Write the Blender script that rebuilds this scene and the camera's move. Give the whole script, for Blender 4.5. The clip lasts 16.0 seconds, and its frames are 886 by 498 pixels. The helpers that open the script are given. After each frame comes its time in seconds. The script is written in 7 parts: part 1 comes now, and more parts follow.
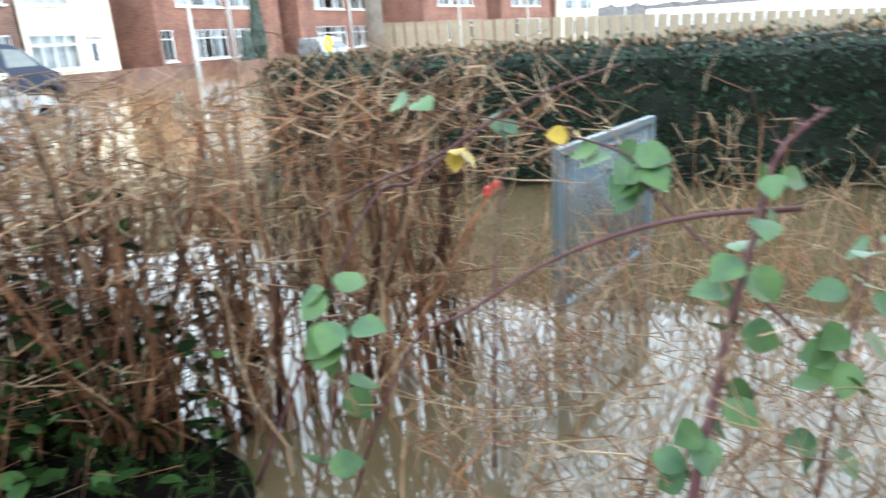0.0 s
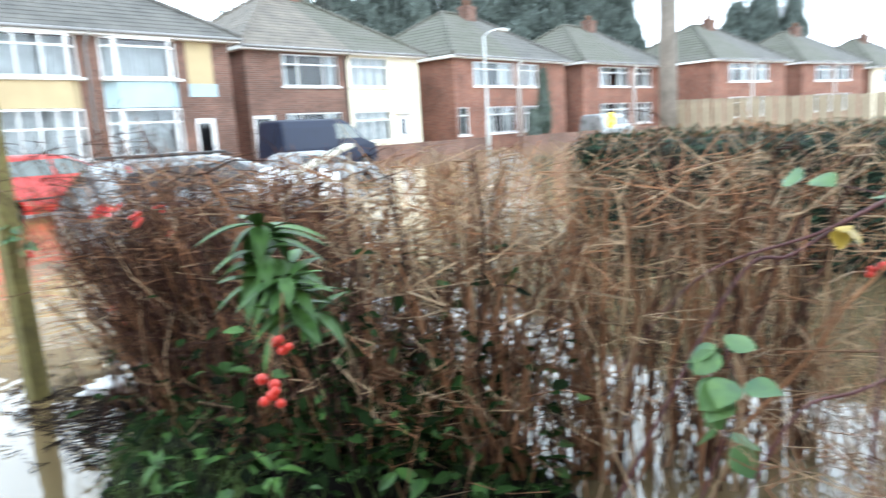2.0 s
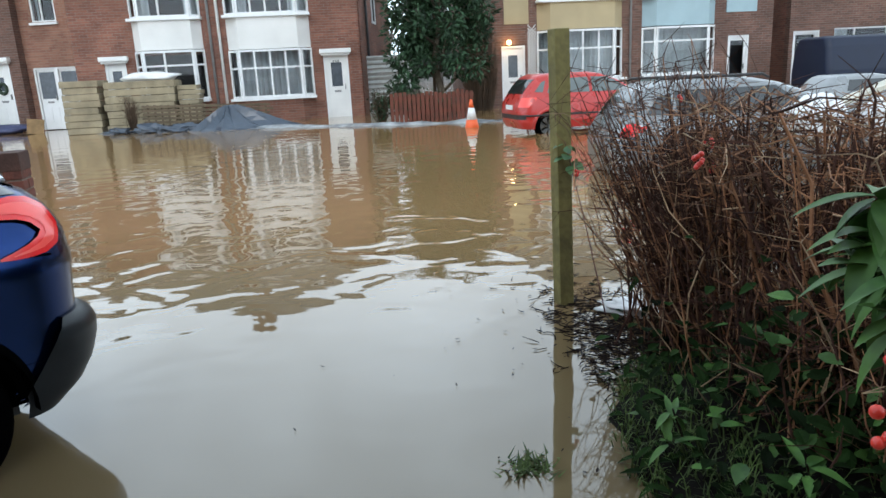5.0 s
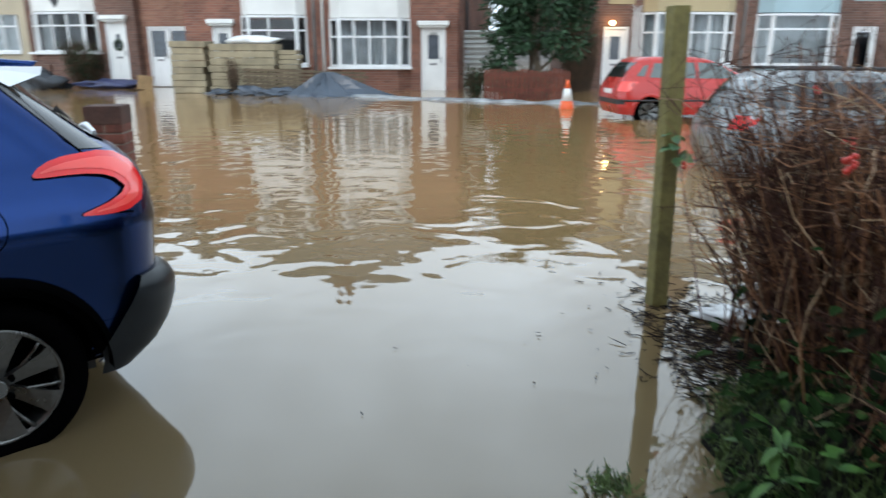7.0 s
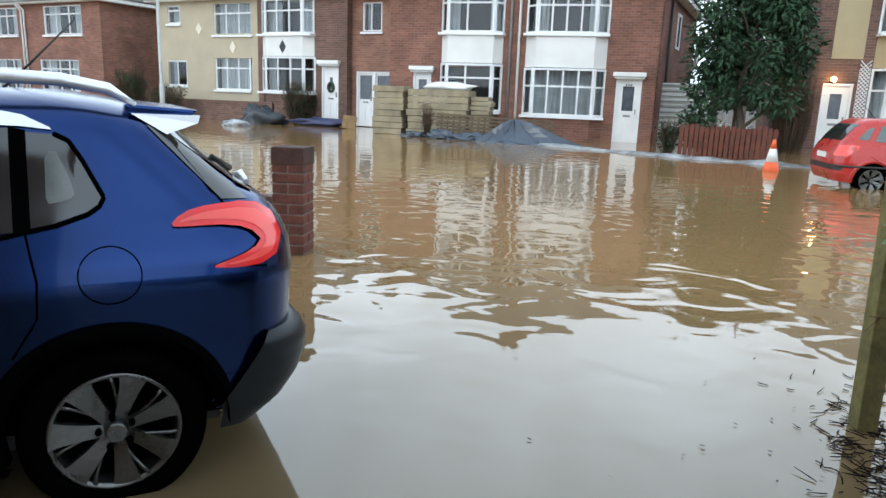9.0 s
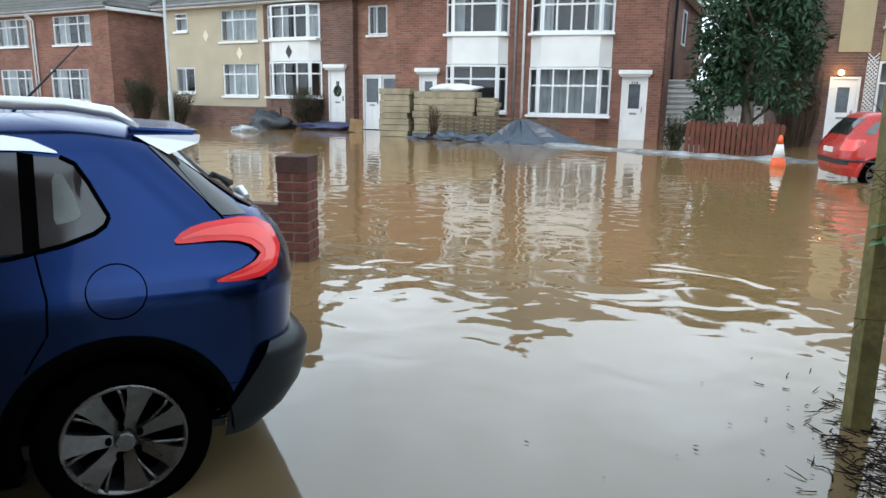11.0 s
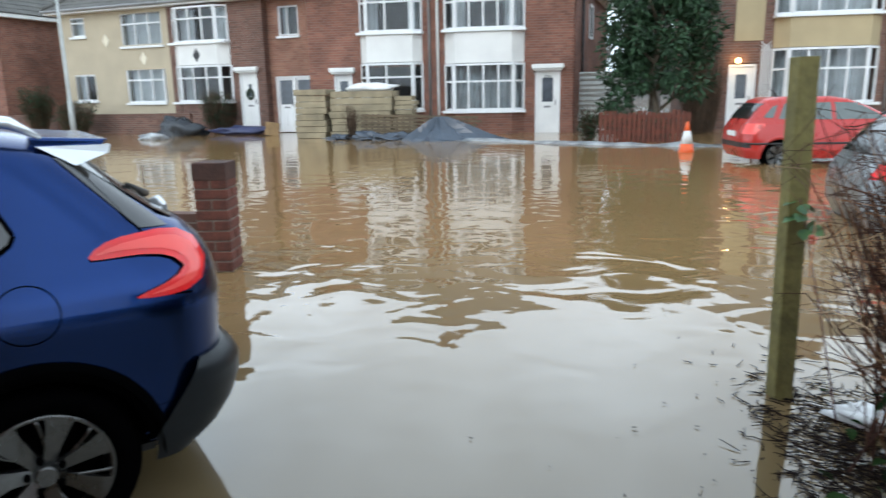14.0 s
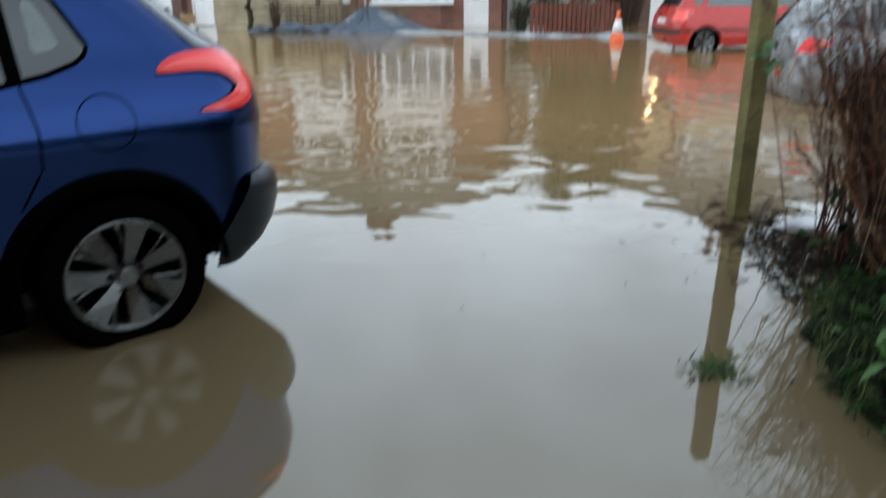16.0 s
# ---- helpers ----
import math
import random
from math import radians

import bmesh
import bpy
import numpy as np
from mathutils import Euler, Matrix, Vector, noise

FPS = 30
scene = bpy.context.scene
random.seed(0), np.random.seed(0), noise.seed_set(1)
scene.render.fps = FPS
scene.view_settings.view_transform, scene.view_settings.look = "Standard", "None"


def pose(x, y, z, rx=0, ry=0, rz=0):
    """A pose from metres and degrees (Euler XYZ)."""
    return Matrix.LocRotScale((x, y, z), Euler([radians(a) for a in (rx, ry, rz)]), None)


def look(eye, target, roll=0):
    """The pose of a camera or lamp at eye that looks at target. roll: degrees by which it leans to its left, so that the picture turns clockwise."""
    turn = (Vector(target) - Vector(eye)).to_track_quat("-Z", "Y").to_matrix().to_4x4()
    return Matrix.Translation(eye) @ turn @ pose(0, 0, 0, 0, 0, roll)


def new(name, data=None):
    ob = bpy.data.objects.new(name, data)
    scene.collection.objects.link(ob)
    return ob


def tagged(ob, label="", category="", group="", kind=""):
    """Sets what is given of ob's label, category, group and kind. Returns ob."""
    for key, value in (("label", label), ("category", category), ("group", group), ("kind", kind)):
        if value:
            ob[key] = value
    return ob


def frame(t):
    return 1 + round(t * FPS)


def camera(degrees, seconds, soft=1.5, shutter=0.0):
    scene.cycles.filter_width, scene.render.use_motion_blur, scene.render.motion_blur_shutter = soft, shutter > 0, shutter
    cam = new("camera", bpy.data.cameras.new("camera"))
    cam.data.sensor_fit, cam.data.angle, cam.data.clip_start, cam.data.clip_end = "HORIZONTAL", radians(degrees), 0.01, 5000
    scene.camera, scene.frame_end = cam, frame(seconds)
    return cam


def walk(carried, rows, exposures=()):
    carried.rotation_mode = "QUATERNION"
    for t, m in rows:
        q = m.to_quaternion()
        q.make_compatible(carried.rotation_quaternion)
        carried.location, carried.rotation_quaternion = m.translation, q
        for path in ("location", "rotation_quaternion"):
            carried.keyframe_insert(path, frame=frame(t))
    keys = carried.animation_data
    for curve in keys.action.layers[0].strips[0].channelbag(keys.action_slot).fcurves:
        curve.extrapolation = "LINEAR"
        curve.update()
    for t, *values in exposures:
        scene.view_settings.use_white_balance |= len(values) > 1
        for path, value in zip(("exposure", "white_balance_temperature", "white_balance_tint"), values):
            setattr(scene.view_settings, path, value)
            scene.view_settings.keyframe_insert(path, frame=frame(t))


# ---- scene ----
cam = camera(65.8, 16.0, shutter=0.5)
K = 1.2
PATH = [
    (0, (0.974, -0.06, 0.969), (2.77, 0.592, 0.377), -3.9),
    (0.5, (0.904, 0.078, 0.975), (2.635, 0.944, 0.472), -2.0),
    (1, (0.81, 0.131, 0.999), (2.512, 1.131, 0.675), -2.0),
    (1.5, (0.852, 0.183, 0.996), (2.501, 1.268, 0.677), -0.5),
    (2, (0.715, 0.085, 0.99), (2.186, 1.396, 0.649), -3.5),
    (2.5, (0.738, 0.154, 1.036), (1.775, 1.828, 0.684), -4.4),
    (3, (0.719, 0.212, 1.03), (1.361, 2.066, 0.638), -4.1),
    (3.5, (0.691, 0.19, 1.04), (1.071, 2.115, 0.651), -4.5),
    (4, (0.706, 0.223, 1.031), (0.977, 2.159, 0.608), -4.7),
    (6.5, (0.666, 0.33, 1.025), (0.86, 2.248, 0.493), 0.4),
    (7, (0.685, 0.419, 1.016), (0.691, 2.344, 0.473), 0.1),
    (7.5, (0.751, 0.621, 1.037), (0.495, 2.536, 0.522), 4.4),
    (8, (0.758, 0.654, 1.049), (0.343, 2.55, 0.568), 2.8),
    (8.5, (0.77, 0.653, 1.05), (0.338, 2.552, 0.595), 2.3),
    (9, (0.758, 0.674, 1.053), (0.248, 2.56, 0.627), 2.1),
    (11.5, (0.826, 0.631, 1.099), (0.292, 2.509, 0.669), 0.7),
    (12, (0.828, 0.662, 1.081), (0.54, 2.577, 0.578), -0.1),
    (12.5, (0.836, 0.691, 1.038), (0.746, 2.628, 0.548), 0.4),
    (13, (0.838, 0.696, 1.067), (0.838, 2.627, 0.549), -0.0),
    (13.5, (0.833, 0.678, 1.077), (0.72, 2.621, 0.617), -0.6),
    (14, (0.786, 0.658, 1.09), (0.46, 2.584, 0.659), -1.1),
    (14.5, (0.738, 0.636, 1.095), (0.282, 2.542, 0.692), -1.7),
    (15, (0.732, 0.612, 1.073), (0.426, 2.573, 0.822), 0.7),
    (15.5, (0.658, 0.479, 1.002), (0.62, 2.446, 0.64), 1.4),
    (16, (0.495, 0.329, 0.902), (0.398, 2.201, 0.204), -0.7),
]
EXPOSURES = [(0.0, 1.70), (0.5, 1.88), (1.0, 1.74), (1.5, 1.64), (2.0, 1.64), (2.5, 1.48), (3.0, 1.04), (3.5, 0.58), (4.0, 0.47), (7.0, 0.50), (9.0, 0.54), (12.0, 0.50), (15.0, 0.53), (16.0, 0.40)]
walk(cam, [(t, look(K * Vector(eye), K * Vector(target), roll)) for t, eye, target, roll in PATH], EXPOSURES)
PLACE = Matrix.Scale(K, 4)
SKY, SUN = 0.135, 0.3

# ==== world and light ====
world = bpy.data.worlds.new("world")
scene.world = world
world.use_nodes = True
wn, wl = world.node_tree.nodes, world.node_tree.links
wn.clear()
sky = wn.new("ShaderNodeTexSky")
sky.sky_type = "NISHITA"
sky.sun_disc = False
sky.sun_elevation, sky.sun_rotation = radians(38), radians(200)
sky.air_density, sky.dust_density, sky.ozone_density = 1.0, 2.0, 1.0
pale = wn.new("ShaderNodeHueSaturation")
pale.inputs["Saturation"].default_value = 0.16
wb = wn.new("ShaderNodeBackground")
wb.inputs["Strength"].default_value = SKY
wo = wn.new("ShaderNodeOutputWorld")
wl.new(sky.outputs[0], pale.inputs["Color"])
deck = wn.new("ShaderNodeMix")
deck.data_type = "RGBA"
deck.inputs[0].default_value = 0.8
deck.inputs[7].default_value = (7.85, 9.6, 11.2, 1)
wl.new(pale.outputs[0], deck.inputs[6])
# soft unevenness of the cloud deck all round
cloud = wn.new("ShaderNodeTexNoise")
cloud.inputs["Scale"].default_value, cloud.inputs["Detail"].default_value = 3.2, 5.0
tone = wn.new("ShaderNodeMapRange")
tone.inputs[1].default_value, tone.inputs[2].default_value = 0.3, 0.7
tone.inputs[3].default_value, tone.inputs[4].default_value = 0.80, 1.18
shade = wn.new("ShaderNodeHueSaturation")
wtc = wn.new("ShaderNodeTexCoord")
wl.new(wtc.outputs["Generated"], cloud.inputs["Vector"])
wl.new(cloud.outputs[0], tone.inputs[0])
# the cloud is thinner and lighter towards the horizon
up = wn.new("ShaderNodeSeparateXYZ")
low = wn.new("ShaderNodeMapRange")
low.interpolation_type = "SMOOTHSTEP"
low.inputs[1].default_value, low.inputs[2].default_value = 0.15, 0.85
low.inputs[3].default_value, low.inputs[4].default_value = 1.32, 0.93
both = wn.new("ShaderNodeMath")
both.operation = "MULTIPLY"
wl.new(wtc.outputs["Generated"], up.inputs[0])
wl.new(up.outputs[2], low.inputs[0])
wl.new(low.outputs[0], both.inputs[0])
wl.new(tone.outputs[0], both.inputs[1])
wl.new(both.outputs[0], shade.inputs["Value"])
wl.new(deck.outputs[2], shade.inputs["Color"])
wl.new(shade.outputs[0], wb.inputs["Color"])
wl.new(wb.outputs[0], wo.inputs["Surface"])
sun_data = bpy.data.lights.new("sun", "SUN")
sun_data.energy, sun_data.angle, sun_data.color = SUN, radians(25), (1.0, 0.99, 0.97)
sun = new("sun", sun_data)
sun.matrix_world = pose(0, 0, 40, 52, 0, -20)


# ==== materials ====
def mat(name, col, rough=0.6, metal=0.0, vary=0.15, scale=8.0, bump=0.0, bscale=60.0, col2=None, spec=0.5, wear=0.0, obj=True, island=0.0, coat=0.0):
    """A node material: two scales of noise over a base colour, with fine relief."""
    m = bpy.data.materials.new(name)
    m.use_nodes = True
    n, l = m.node_tree.nodes, m.node_tree.links
    b = n["Principled BSDF"]
    b.inputs["Roughness"].default_value, b.inputs["Metallic"].default_value = rough, metal
    b.inputs["Specular IOR Level"].default_value = spec
    b.inputs["Coat Weight"].default_value = coat
    b.inputs["Coat Roughness"].default_value = 0.04
    co = n.new("ShaderNodeTexCoord")
    big = n.new("ShaderNodeTexNoise")
    big.inputs["Scale"].default_value, big.inputs["Detail"].default_value = scale, 5.0
    l.new(co.outputs["Object"], big.inputs["Vector"])
    fine = n.new("ShaderNodeTexNoise")
    fine.inputs["Scale"].default_value, fine.inputs["Detail"].default_value = bscale, 3.0
    l.new(co.outputs["Object"], fine.inputs["Vector"])
    two = col2 or tuple(c * (1 - 2.2 * vary) for c in col)
    ramp = n.new("ShaderNodeValToRGB")
    ramp.color_ramp.elements[0].position, ramp.color_ramp.elements[1].position = 0.33, 0.66
    ramp.color_ramp.elements[0].color, ramp.color_ramp.elements[1].color = (*two, 1), (*col, 1)
    l.new(big.outputs[0], ramp.inputs[0])
    out = ramp.outputs[0]
    grain = n.new("ShaderNodeMix")
    grain.data_type, grain.blend_type = "RGBA", "OVERLAY"
    grain.inputs[0].default_value = min(1.0, vary * 1.6)
    l.new(out, grain.inputs[6])
    l.new(fine.outputs[0], grain.inputs[7])
    out = grain.outputs[2]
    if island:
        info = n.new("ShaderNodeNewGeometry")
        per = n.new("ShaderNodeHueSaturation")
        mr = n.new("ShaderNodeMapRange")
        mr.inputs[3].default_value, mr.inputs[4].default_value = 1 - island, 1 + island
        l.new(info.outputs["Random Per Island"], mr.inputs[0])
        l.new(mr.outputs[0], per.inputs["Value"])
        l.new(out, per.inputs["Color"])
        out = per.outputs[0]
    l.new(out, b.inputs["Base Color"])
    rr = n.new("ShaderNodeMapRange")
    rr.inputs[3].default_value, rr.inputs[4].default_value = max(0.02, rough - 0.12), min(1.0, rough + 0.1)
    l.new(big.outputs[0], rr.inputs[0])
    l.new(rr.outputs[0], b.inputs["Roughness"])
    if bump:
        bp = n.new("ShaderNodeBump")
        bp.inputs["Strength"].default_value, bp.inputs["Distance"].default_value = bump, 0.01
        l.new(fine.outputs[0], bp.inputs["Height"])
        l.new(bp.outputs[0], b.inputs["Normal"])
    return m


def brick_mat(name, c1, c2, mortar):
    """Brickwork in courses of 75 mm, laid by the walls' own coordinates."""
    m = bpy.data.materials.new(name)
    m.use_nodes = True
    n, l = m.node_tree.nodes, m.node_tree.links
    b = n["Principled BSDF"]
    b.inputs["Roughness"].default_value = 0.85
    co = n.new("ShaderNodeTexCoord")
    sp = n.new("ShaderNodeSeparateXYZ")
    l.new(co.outputs["Object"], sp.inputs[0])
    add = n.new("ShaderNodeMath")
    l.new(sp.outputs[0], add.inputs[0])
    l.new(sp.outputs[1], add.inputs[1])
    cb = n.new("ShaderNodeCombineXYZ")
    l.new(add.outputs[0], cb.inputs[0])
    l.new(sp.outputs[2], cb.inputs[1])
    br = n.new("ShaderNodeTexBrick")
    br.inputs["Scale"].default_value = 1.0
    br.inputs["Brick Width"].default_value, br.inputs["Row Height"].default_value = 0.225, 0.075
    br.inputs["Mortar Size"].default_value, br.inputs["Mortar Smooth"].default_value = 0.006, 0.3
    br.inputs["Color1"].default_value, br.inputs["Color2"].default_value = (*c1, 1), (*c2, 1)
    br.inputs["Mortar"].default_value = (*mortar, 1)
    l.new(cb.outputs[0], br.inputs["Vector"])
    big = n.new("ShaderNodeTexNoise")
    big.inputs["Scale"].default_value, big.inputs["Detail"].default_value = 0.9, 6.0
    l.new(co.outputs["Object"], big.inputs["Vector"])
    mr = n.new("ShaderNodeMapRange")
    mr.inputs[1].default_value, mr.inputs[2].default_value = 0.3, 0.7
    mr.inputs[3].default_value, mr.inputs[4].default_value = 0.65, 1.2
    l.new(big.outputs[0], mr.inputs[0])
    hs = n.new("ShaderNodeHueSaturation")
    l.new(br.outputs[0], hs.inputs["Color"])
    l.new(mr.outputs[0], hs.inputs["Value"])
    l.new(hs.outputs[0], b.inputs["Base Color"])
    bp = n.new("ShaderNodeBump")
    bp.invert = True
    bp.inputs["Strength"].default_value, bp.inputs["Distance"].default_value = 0.5, 0.008
    l.new(br.outputs[1], bp.inputs["Height"])
    l.new(bp.outputs[0], b.inputs["Normal"])
    return m


def glass_mat(name, tint, gloss=1.0):
    """Clear glass: sees through, with a mirror sheen by Fresnel."""
    m = bpy.data.materials.new(name)
    m.use_nodes = True
    n, l = m.node_tree.nodes, m.node_tree.links
    n.clear()
    o = n.new("ShaderNodeOutputMaterial")
    tr = n.new("ShaderNodeBsdfTransparent")
    tr.inputs[0].default_value = (*tint, 1)
    gl = n.new("ShaderNodeBsdfGlossy")
    gl.inputs["Roughness"].default_value = 0.02
    fr = n.new("ShaderNodeFresnel")
    fr.inputs[0].default_value = 1.0 + 0.55 * gloss
    mx = n.new("ShaderNodeMixShader")
    l.new(fr.outputs[0], mx.inputs[0])
    l.new(tr.outputs[0], mx.inputs[1])
    l.new(gl.outputs[0], mx.inputs[2])
    l.new(mx.outputs[0], o.inputs[0])
    return m


def water_mat():
    """Muddy flood water: silty body under a rippled mirror skin."""
    m = bpy.data.materials.new("flood_water")
    m.use_nodes = True
    n, l = m.node_tree.nodes, m.node_tree.links
    b = n["Principled BSDF"]
    b.inputs["Roughness"].default_value = 0.035
    b.inputs["IOR"].default_value = 1.9
    co = n.new("ShaderNodeTexCoord")
    big = n.new("ShaderNodeTexNoise")
    big.inputs["Scale"].default_value, big.inputs["Detail"].default_value = 0.25, 4.0
    l.new(co.outputs["Object"], big.inputs["Vector"])
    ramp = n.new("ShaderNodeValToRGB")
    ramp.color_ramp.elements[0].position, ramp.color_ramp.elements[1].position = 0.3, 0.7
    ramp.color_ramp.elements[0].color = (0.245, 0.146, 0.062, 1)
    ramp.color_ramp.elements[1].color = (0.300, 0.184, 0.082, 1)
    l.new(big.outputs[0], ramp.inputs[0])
    # base colour runs from darker brown by the drive to brighter silty brown in the road
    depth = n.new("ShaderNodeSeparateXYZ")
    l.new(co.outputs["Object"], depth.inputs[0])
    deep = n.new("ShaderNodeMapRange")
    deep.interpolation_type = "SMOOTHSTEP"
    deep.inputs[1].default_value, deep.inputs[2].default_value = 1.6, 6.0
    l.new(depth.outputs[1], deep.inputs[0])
    near_far = n.new("ShaderNodeMix")
    near_far.data_type = "RGBA"
    near_far.inputs[6].default_value = (0.122, 0.090, 0.048, 1)
    l.new(deep.outputs[0], near_far.inputs[0])
    l.new(ramp.outputs[0], near_far.inputs[7])
    l.new(near_far.outputs[2], b.inputs["Base Color"])
    mp = n.new("ShaderNodeMapping")
    mp.inputs["Scale"].default_value = (0.90, 1.0, 1.0)
    mp.inputs["Rotation"].default_value = (0, 0, radians(-8))
    l.new(co.outputs["Object"], mp.inputs["Vector"])
    w1 = n.new("ShaderNodeTexNoise")
    w1.inputs["Scale"].default_value, w1.inputs["Detail"].default_value = 2.7, 0.8
    w1.inputs["Distortion"].default_value = 0.9
    l.new(mp.outputs[0], w1.inputs["Vector"])
    w2 = n.new("ShaderNodeTexNoise")
    w2.inputs["Scale"].default_value, w2.inputs["Detail"].default_value = 8.0, 1.0
    l.new(mp.outputs[0], w2.inputs["Vector"])
    mixn = n.new("ShaderNodeMath")
    mixn.operation = "MULTIPLY_ADD"
    mixn.inputs[1].default_value = 0.10
    l.new(w2.outputs[0], mixn.inputs[0])
    l.new(w1.outputs[0], mixn.inputs[2])
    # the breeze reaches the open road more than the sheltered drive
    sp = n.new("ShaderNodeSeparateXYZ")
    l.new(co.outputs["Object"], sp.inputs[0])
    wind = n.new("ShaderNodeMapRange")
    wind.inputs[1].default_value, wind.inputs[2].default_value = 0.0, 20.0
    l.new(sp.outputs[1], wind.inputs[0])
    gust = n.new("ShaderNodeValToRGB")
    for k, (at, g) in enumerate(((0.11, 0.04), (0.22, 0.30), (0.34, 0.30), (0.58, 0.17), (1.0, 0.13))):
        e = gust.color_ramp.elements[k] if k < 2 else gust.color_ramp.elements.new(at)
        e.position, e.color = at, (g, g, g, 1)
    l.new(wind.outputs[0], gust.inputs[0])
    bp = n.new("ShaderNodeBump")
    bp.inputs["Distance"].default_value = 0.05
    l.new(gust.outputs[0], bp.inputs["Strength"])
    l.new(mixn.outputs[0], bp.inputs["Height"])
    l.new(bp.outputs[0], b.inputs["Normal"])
    return m


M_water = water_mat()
M_brick = brick_mat("red_brick", (0.255, 0.105, 0.068), (0.165, 0.066, 0.046), (0.21, 0.165, 0.135))
M_brick_old = brick_mat("brown_brick", (0.185, 0.092, 0.066), (0.115, 0.058, 0.044), (0.19, 0.16, 0.135))
M_brick_pink = brick_mat("pale_red_brick", (0.31, 0.15, 0.10), (0.23, 0.10, 0.068), (0.27, 0.21, 0.165))
M_cream = mat("cream_render", (0.47, 0.40, 0.29), 0.9, vary=0.06, scale=1.2, bump=0.3, bscale=120)
M_tan = mat("tan_render", (0.45, 0.36, 0.215), 0.9, vary=0.06, scale=1.2, bump=0.3, bscale=120)
M_ivory = mat("ivory_render", (0.74, 0.68, 0.54), 0.9, vary=0.05, scale=1.0, bump=0.3, bscale=120)
M_blue_panel = mat("pale_blue_panel", (0.34, 0.46, 0.50), 0.7, vary=0.05, scale=1.5)
M_white = mat("white_paint", (0.78, 0.78, 0.76), 0.45, vary=0.05, scale=2.0)
M_white_panel = mat("white_panel", (0.74, 0.73, 0.70), 0.6, vary=0.06, scale=1.1, bump=0.1)
M_frame = mat("white_upvc", (0.76, 0.77, 0.77), 0.35, vary=0.03, scale=3.0)
M_roof = mat("slate_grey_tiles", (0.115, 0.11, 0.10), 0.8, vary=0.18, scale=1.5, bump=0.6, bscale=14, col2=(0.065, 0.063, 0.058))
M_roof_moss = mat("mossy_tiles", (0.11, 0.105, 0.09), 0.85, vary=0.18, scale=1.1, bump=0.6, bscale=14, col2=(0.075, 0.078, 0.056))
M_roof_pale = mat("weathered_brown_tiles", (0.165, 0.145, 0.12), 0.8, vary=0.2, scale=1.4, bump=0.6, bscale=14, col2=(0.10, 0.088, 0.075))
M_glass = glass_mat("window_glass", (0.84, 0.88, 0.89), 1.15)
M_net = mat("net_curtain", (0.60, 0.64, 0.66), 0.9, vary=0.12, scale=3.0)
M_obscure = mat("obscure_door_glass", (0.085, 0.10, 0.12), 0.18, vary=0.15, scale=6, bump=0.2, bscale=60)
# darkness of unlit rooms is put into this near-black colour
M_dark = mat("unlit_room_black", (0.03, 0.03, 0.032), 0.9, vary=0.1)
M_black = mat("black_plastic", (0.025, 0.025, 0.026), 0.5, vary=0.1)
M_grey_pipe = mat("grey_pipe", (0.25, 0.25, 0.25), 0.5, vary=0.1)


# ==== building blocks ====
def box(bm, x0, x1, y0, y1, z0, z1, m=None):
    vs = [bm.verts.new((x, y, z)) for z in (z0, z1) for y in (y0, y1) for x in (x0, x1)]
    for f in ((0, 2, 3, 1), (4, 5, 7, 6), (0, 1, 5, 4), (2, 6, 7, 3), (0, 4, 6, 2), (1, 3, 7, 5)):
        bm.faces.new([vs[i] for i in f])
    if m is not None:
        bmesh.ops.transform(bm, matrix=m, verts=vs)
    return vs


def tube(bm, pts, radii, seg=6, caps=True):
    """A tube through points, with a radius at each."""
    rings = []
    for i, p in enumerate(pts):
        p = Vector(p)
        d = (Vector(pts[min(i + 1, len(pts) - 1)]) - Vector(pts[max(i - 1, 0)])).normalized()
        a = d.cross(Vector((0, 0, 1)) if abs(d.z) < 0.9 else Vector((1, 0, 0))).normalized()
        c = d.cross(a)
        rings.append([bm.verts.new(p + radii[i] * (math.cos(6.2832 * k / seg) * a + math.sin(6.2832 * k / seg) * c)) for k in range(seg)])
    for r, s in zip(rings, rings[1:]):
        for k in range(seg):
            f = bm.faces.new((r[k], r[(k + 1) % seg], s[(k + 1) % seg], s[k]))
            f.smooth = True
    if caps:
        bm.faces.new(rings[0][::-1])
        bm.faces.new(rings[-1])


def link(name, bm, material, smooth=False):
    me = bpy.data.meshes.new(name)
    bmesh.ops.recalc_face_normals(bm, faces=bm.faces)
    bm.to_mesh(me)
    bm.free()
    for mm in material if isinstance(material, (list, tuple)) else (material,):
        me.materials.append(mm)
    if smooth:
        for p in me.polygons:
            p.use_smooth = True
    ob = new(name, me)
    ob.matrix_world = PLACE
    return ob


def part(name, bm, material, parent, label="", smooth=False):
    ob = link(name, bm, material, smooth)
    ob.matrix_world = Matrix.Identity(4)
    ob.parent = parent
    if label:
        ob["label"] = label
    return ob


def thing(name, m, label, category, group="", kind=""):
    ob = new(name)
    ob.matrix_world = PLACE @ m
    return tagged(ob, label, category, group, kind)


def bevel(bm, w, seg=2):
    bmesh.ops.bevel(bm, geom=bm.edges[:], offset=w, segments=seg, affect="EDGES", profile=0.6)


def one_box(x0, x1, y0, y1, z0, z1, bev=0.0):
    bm = bmesh.new()
    box(bm, x0, x1, y0, y1, z0, z1)
    if bev:
        bevel(bm, bev)
    return bm


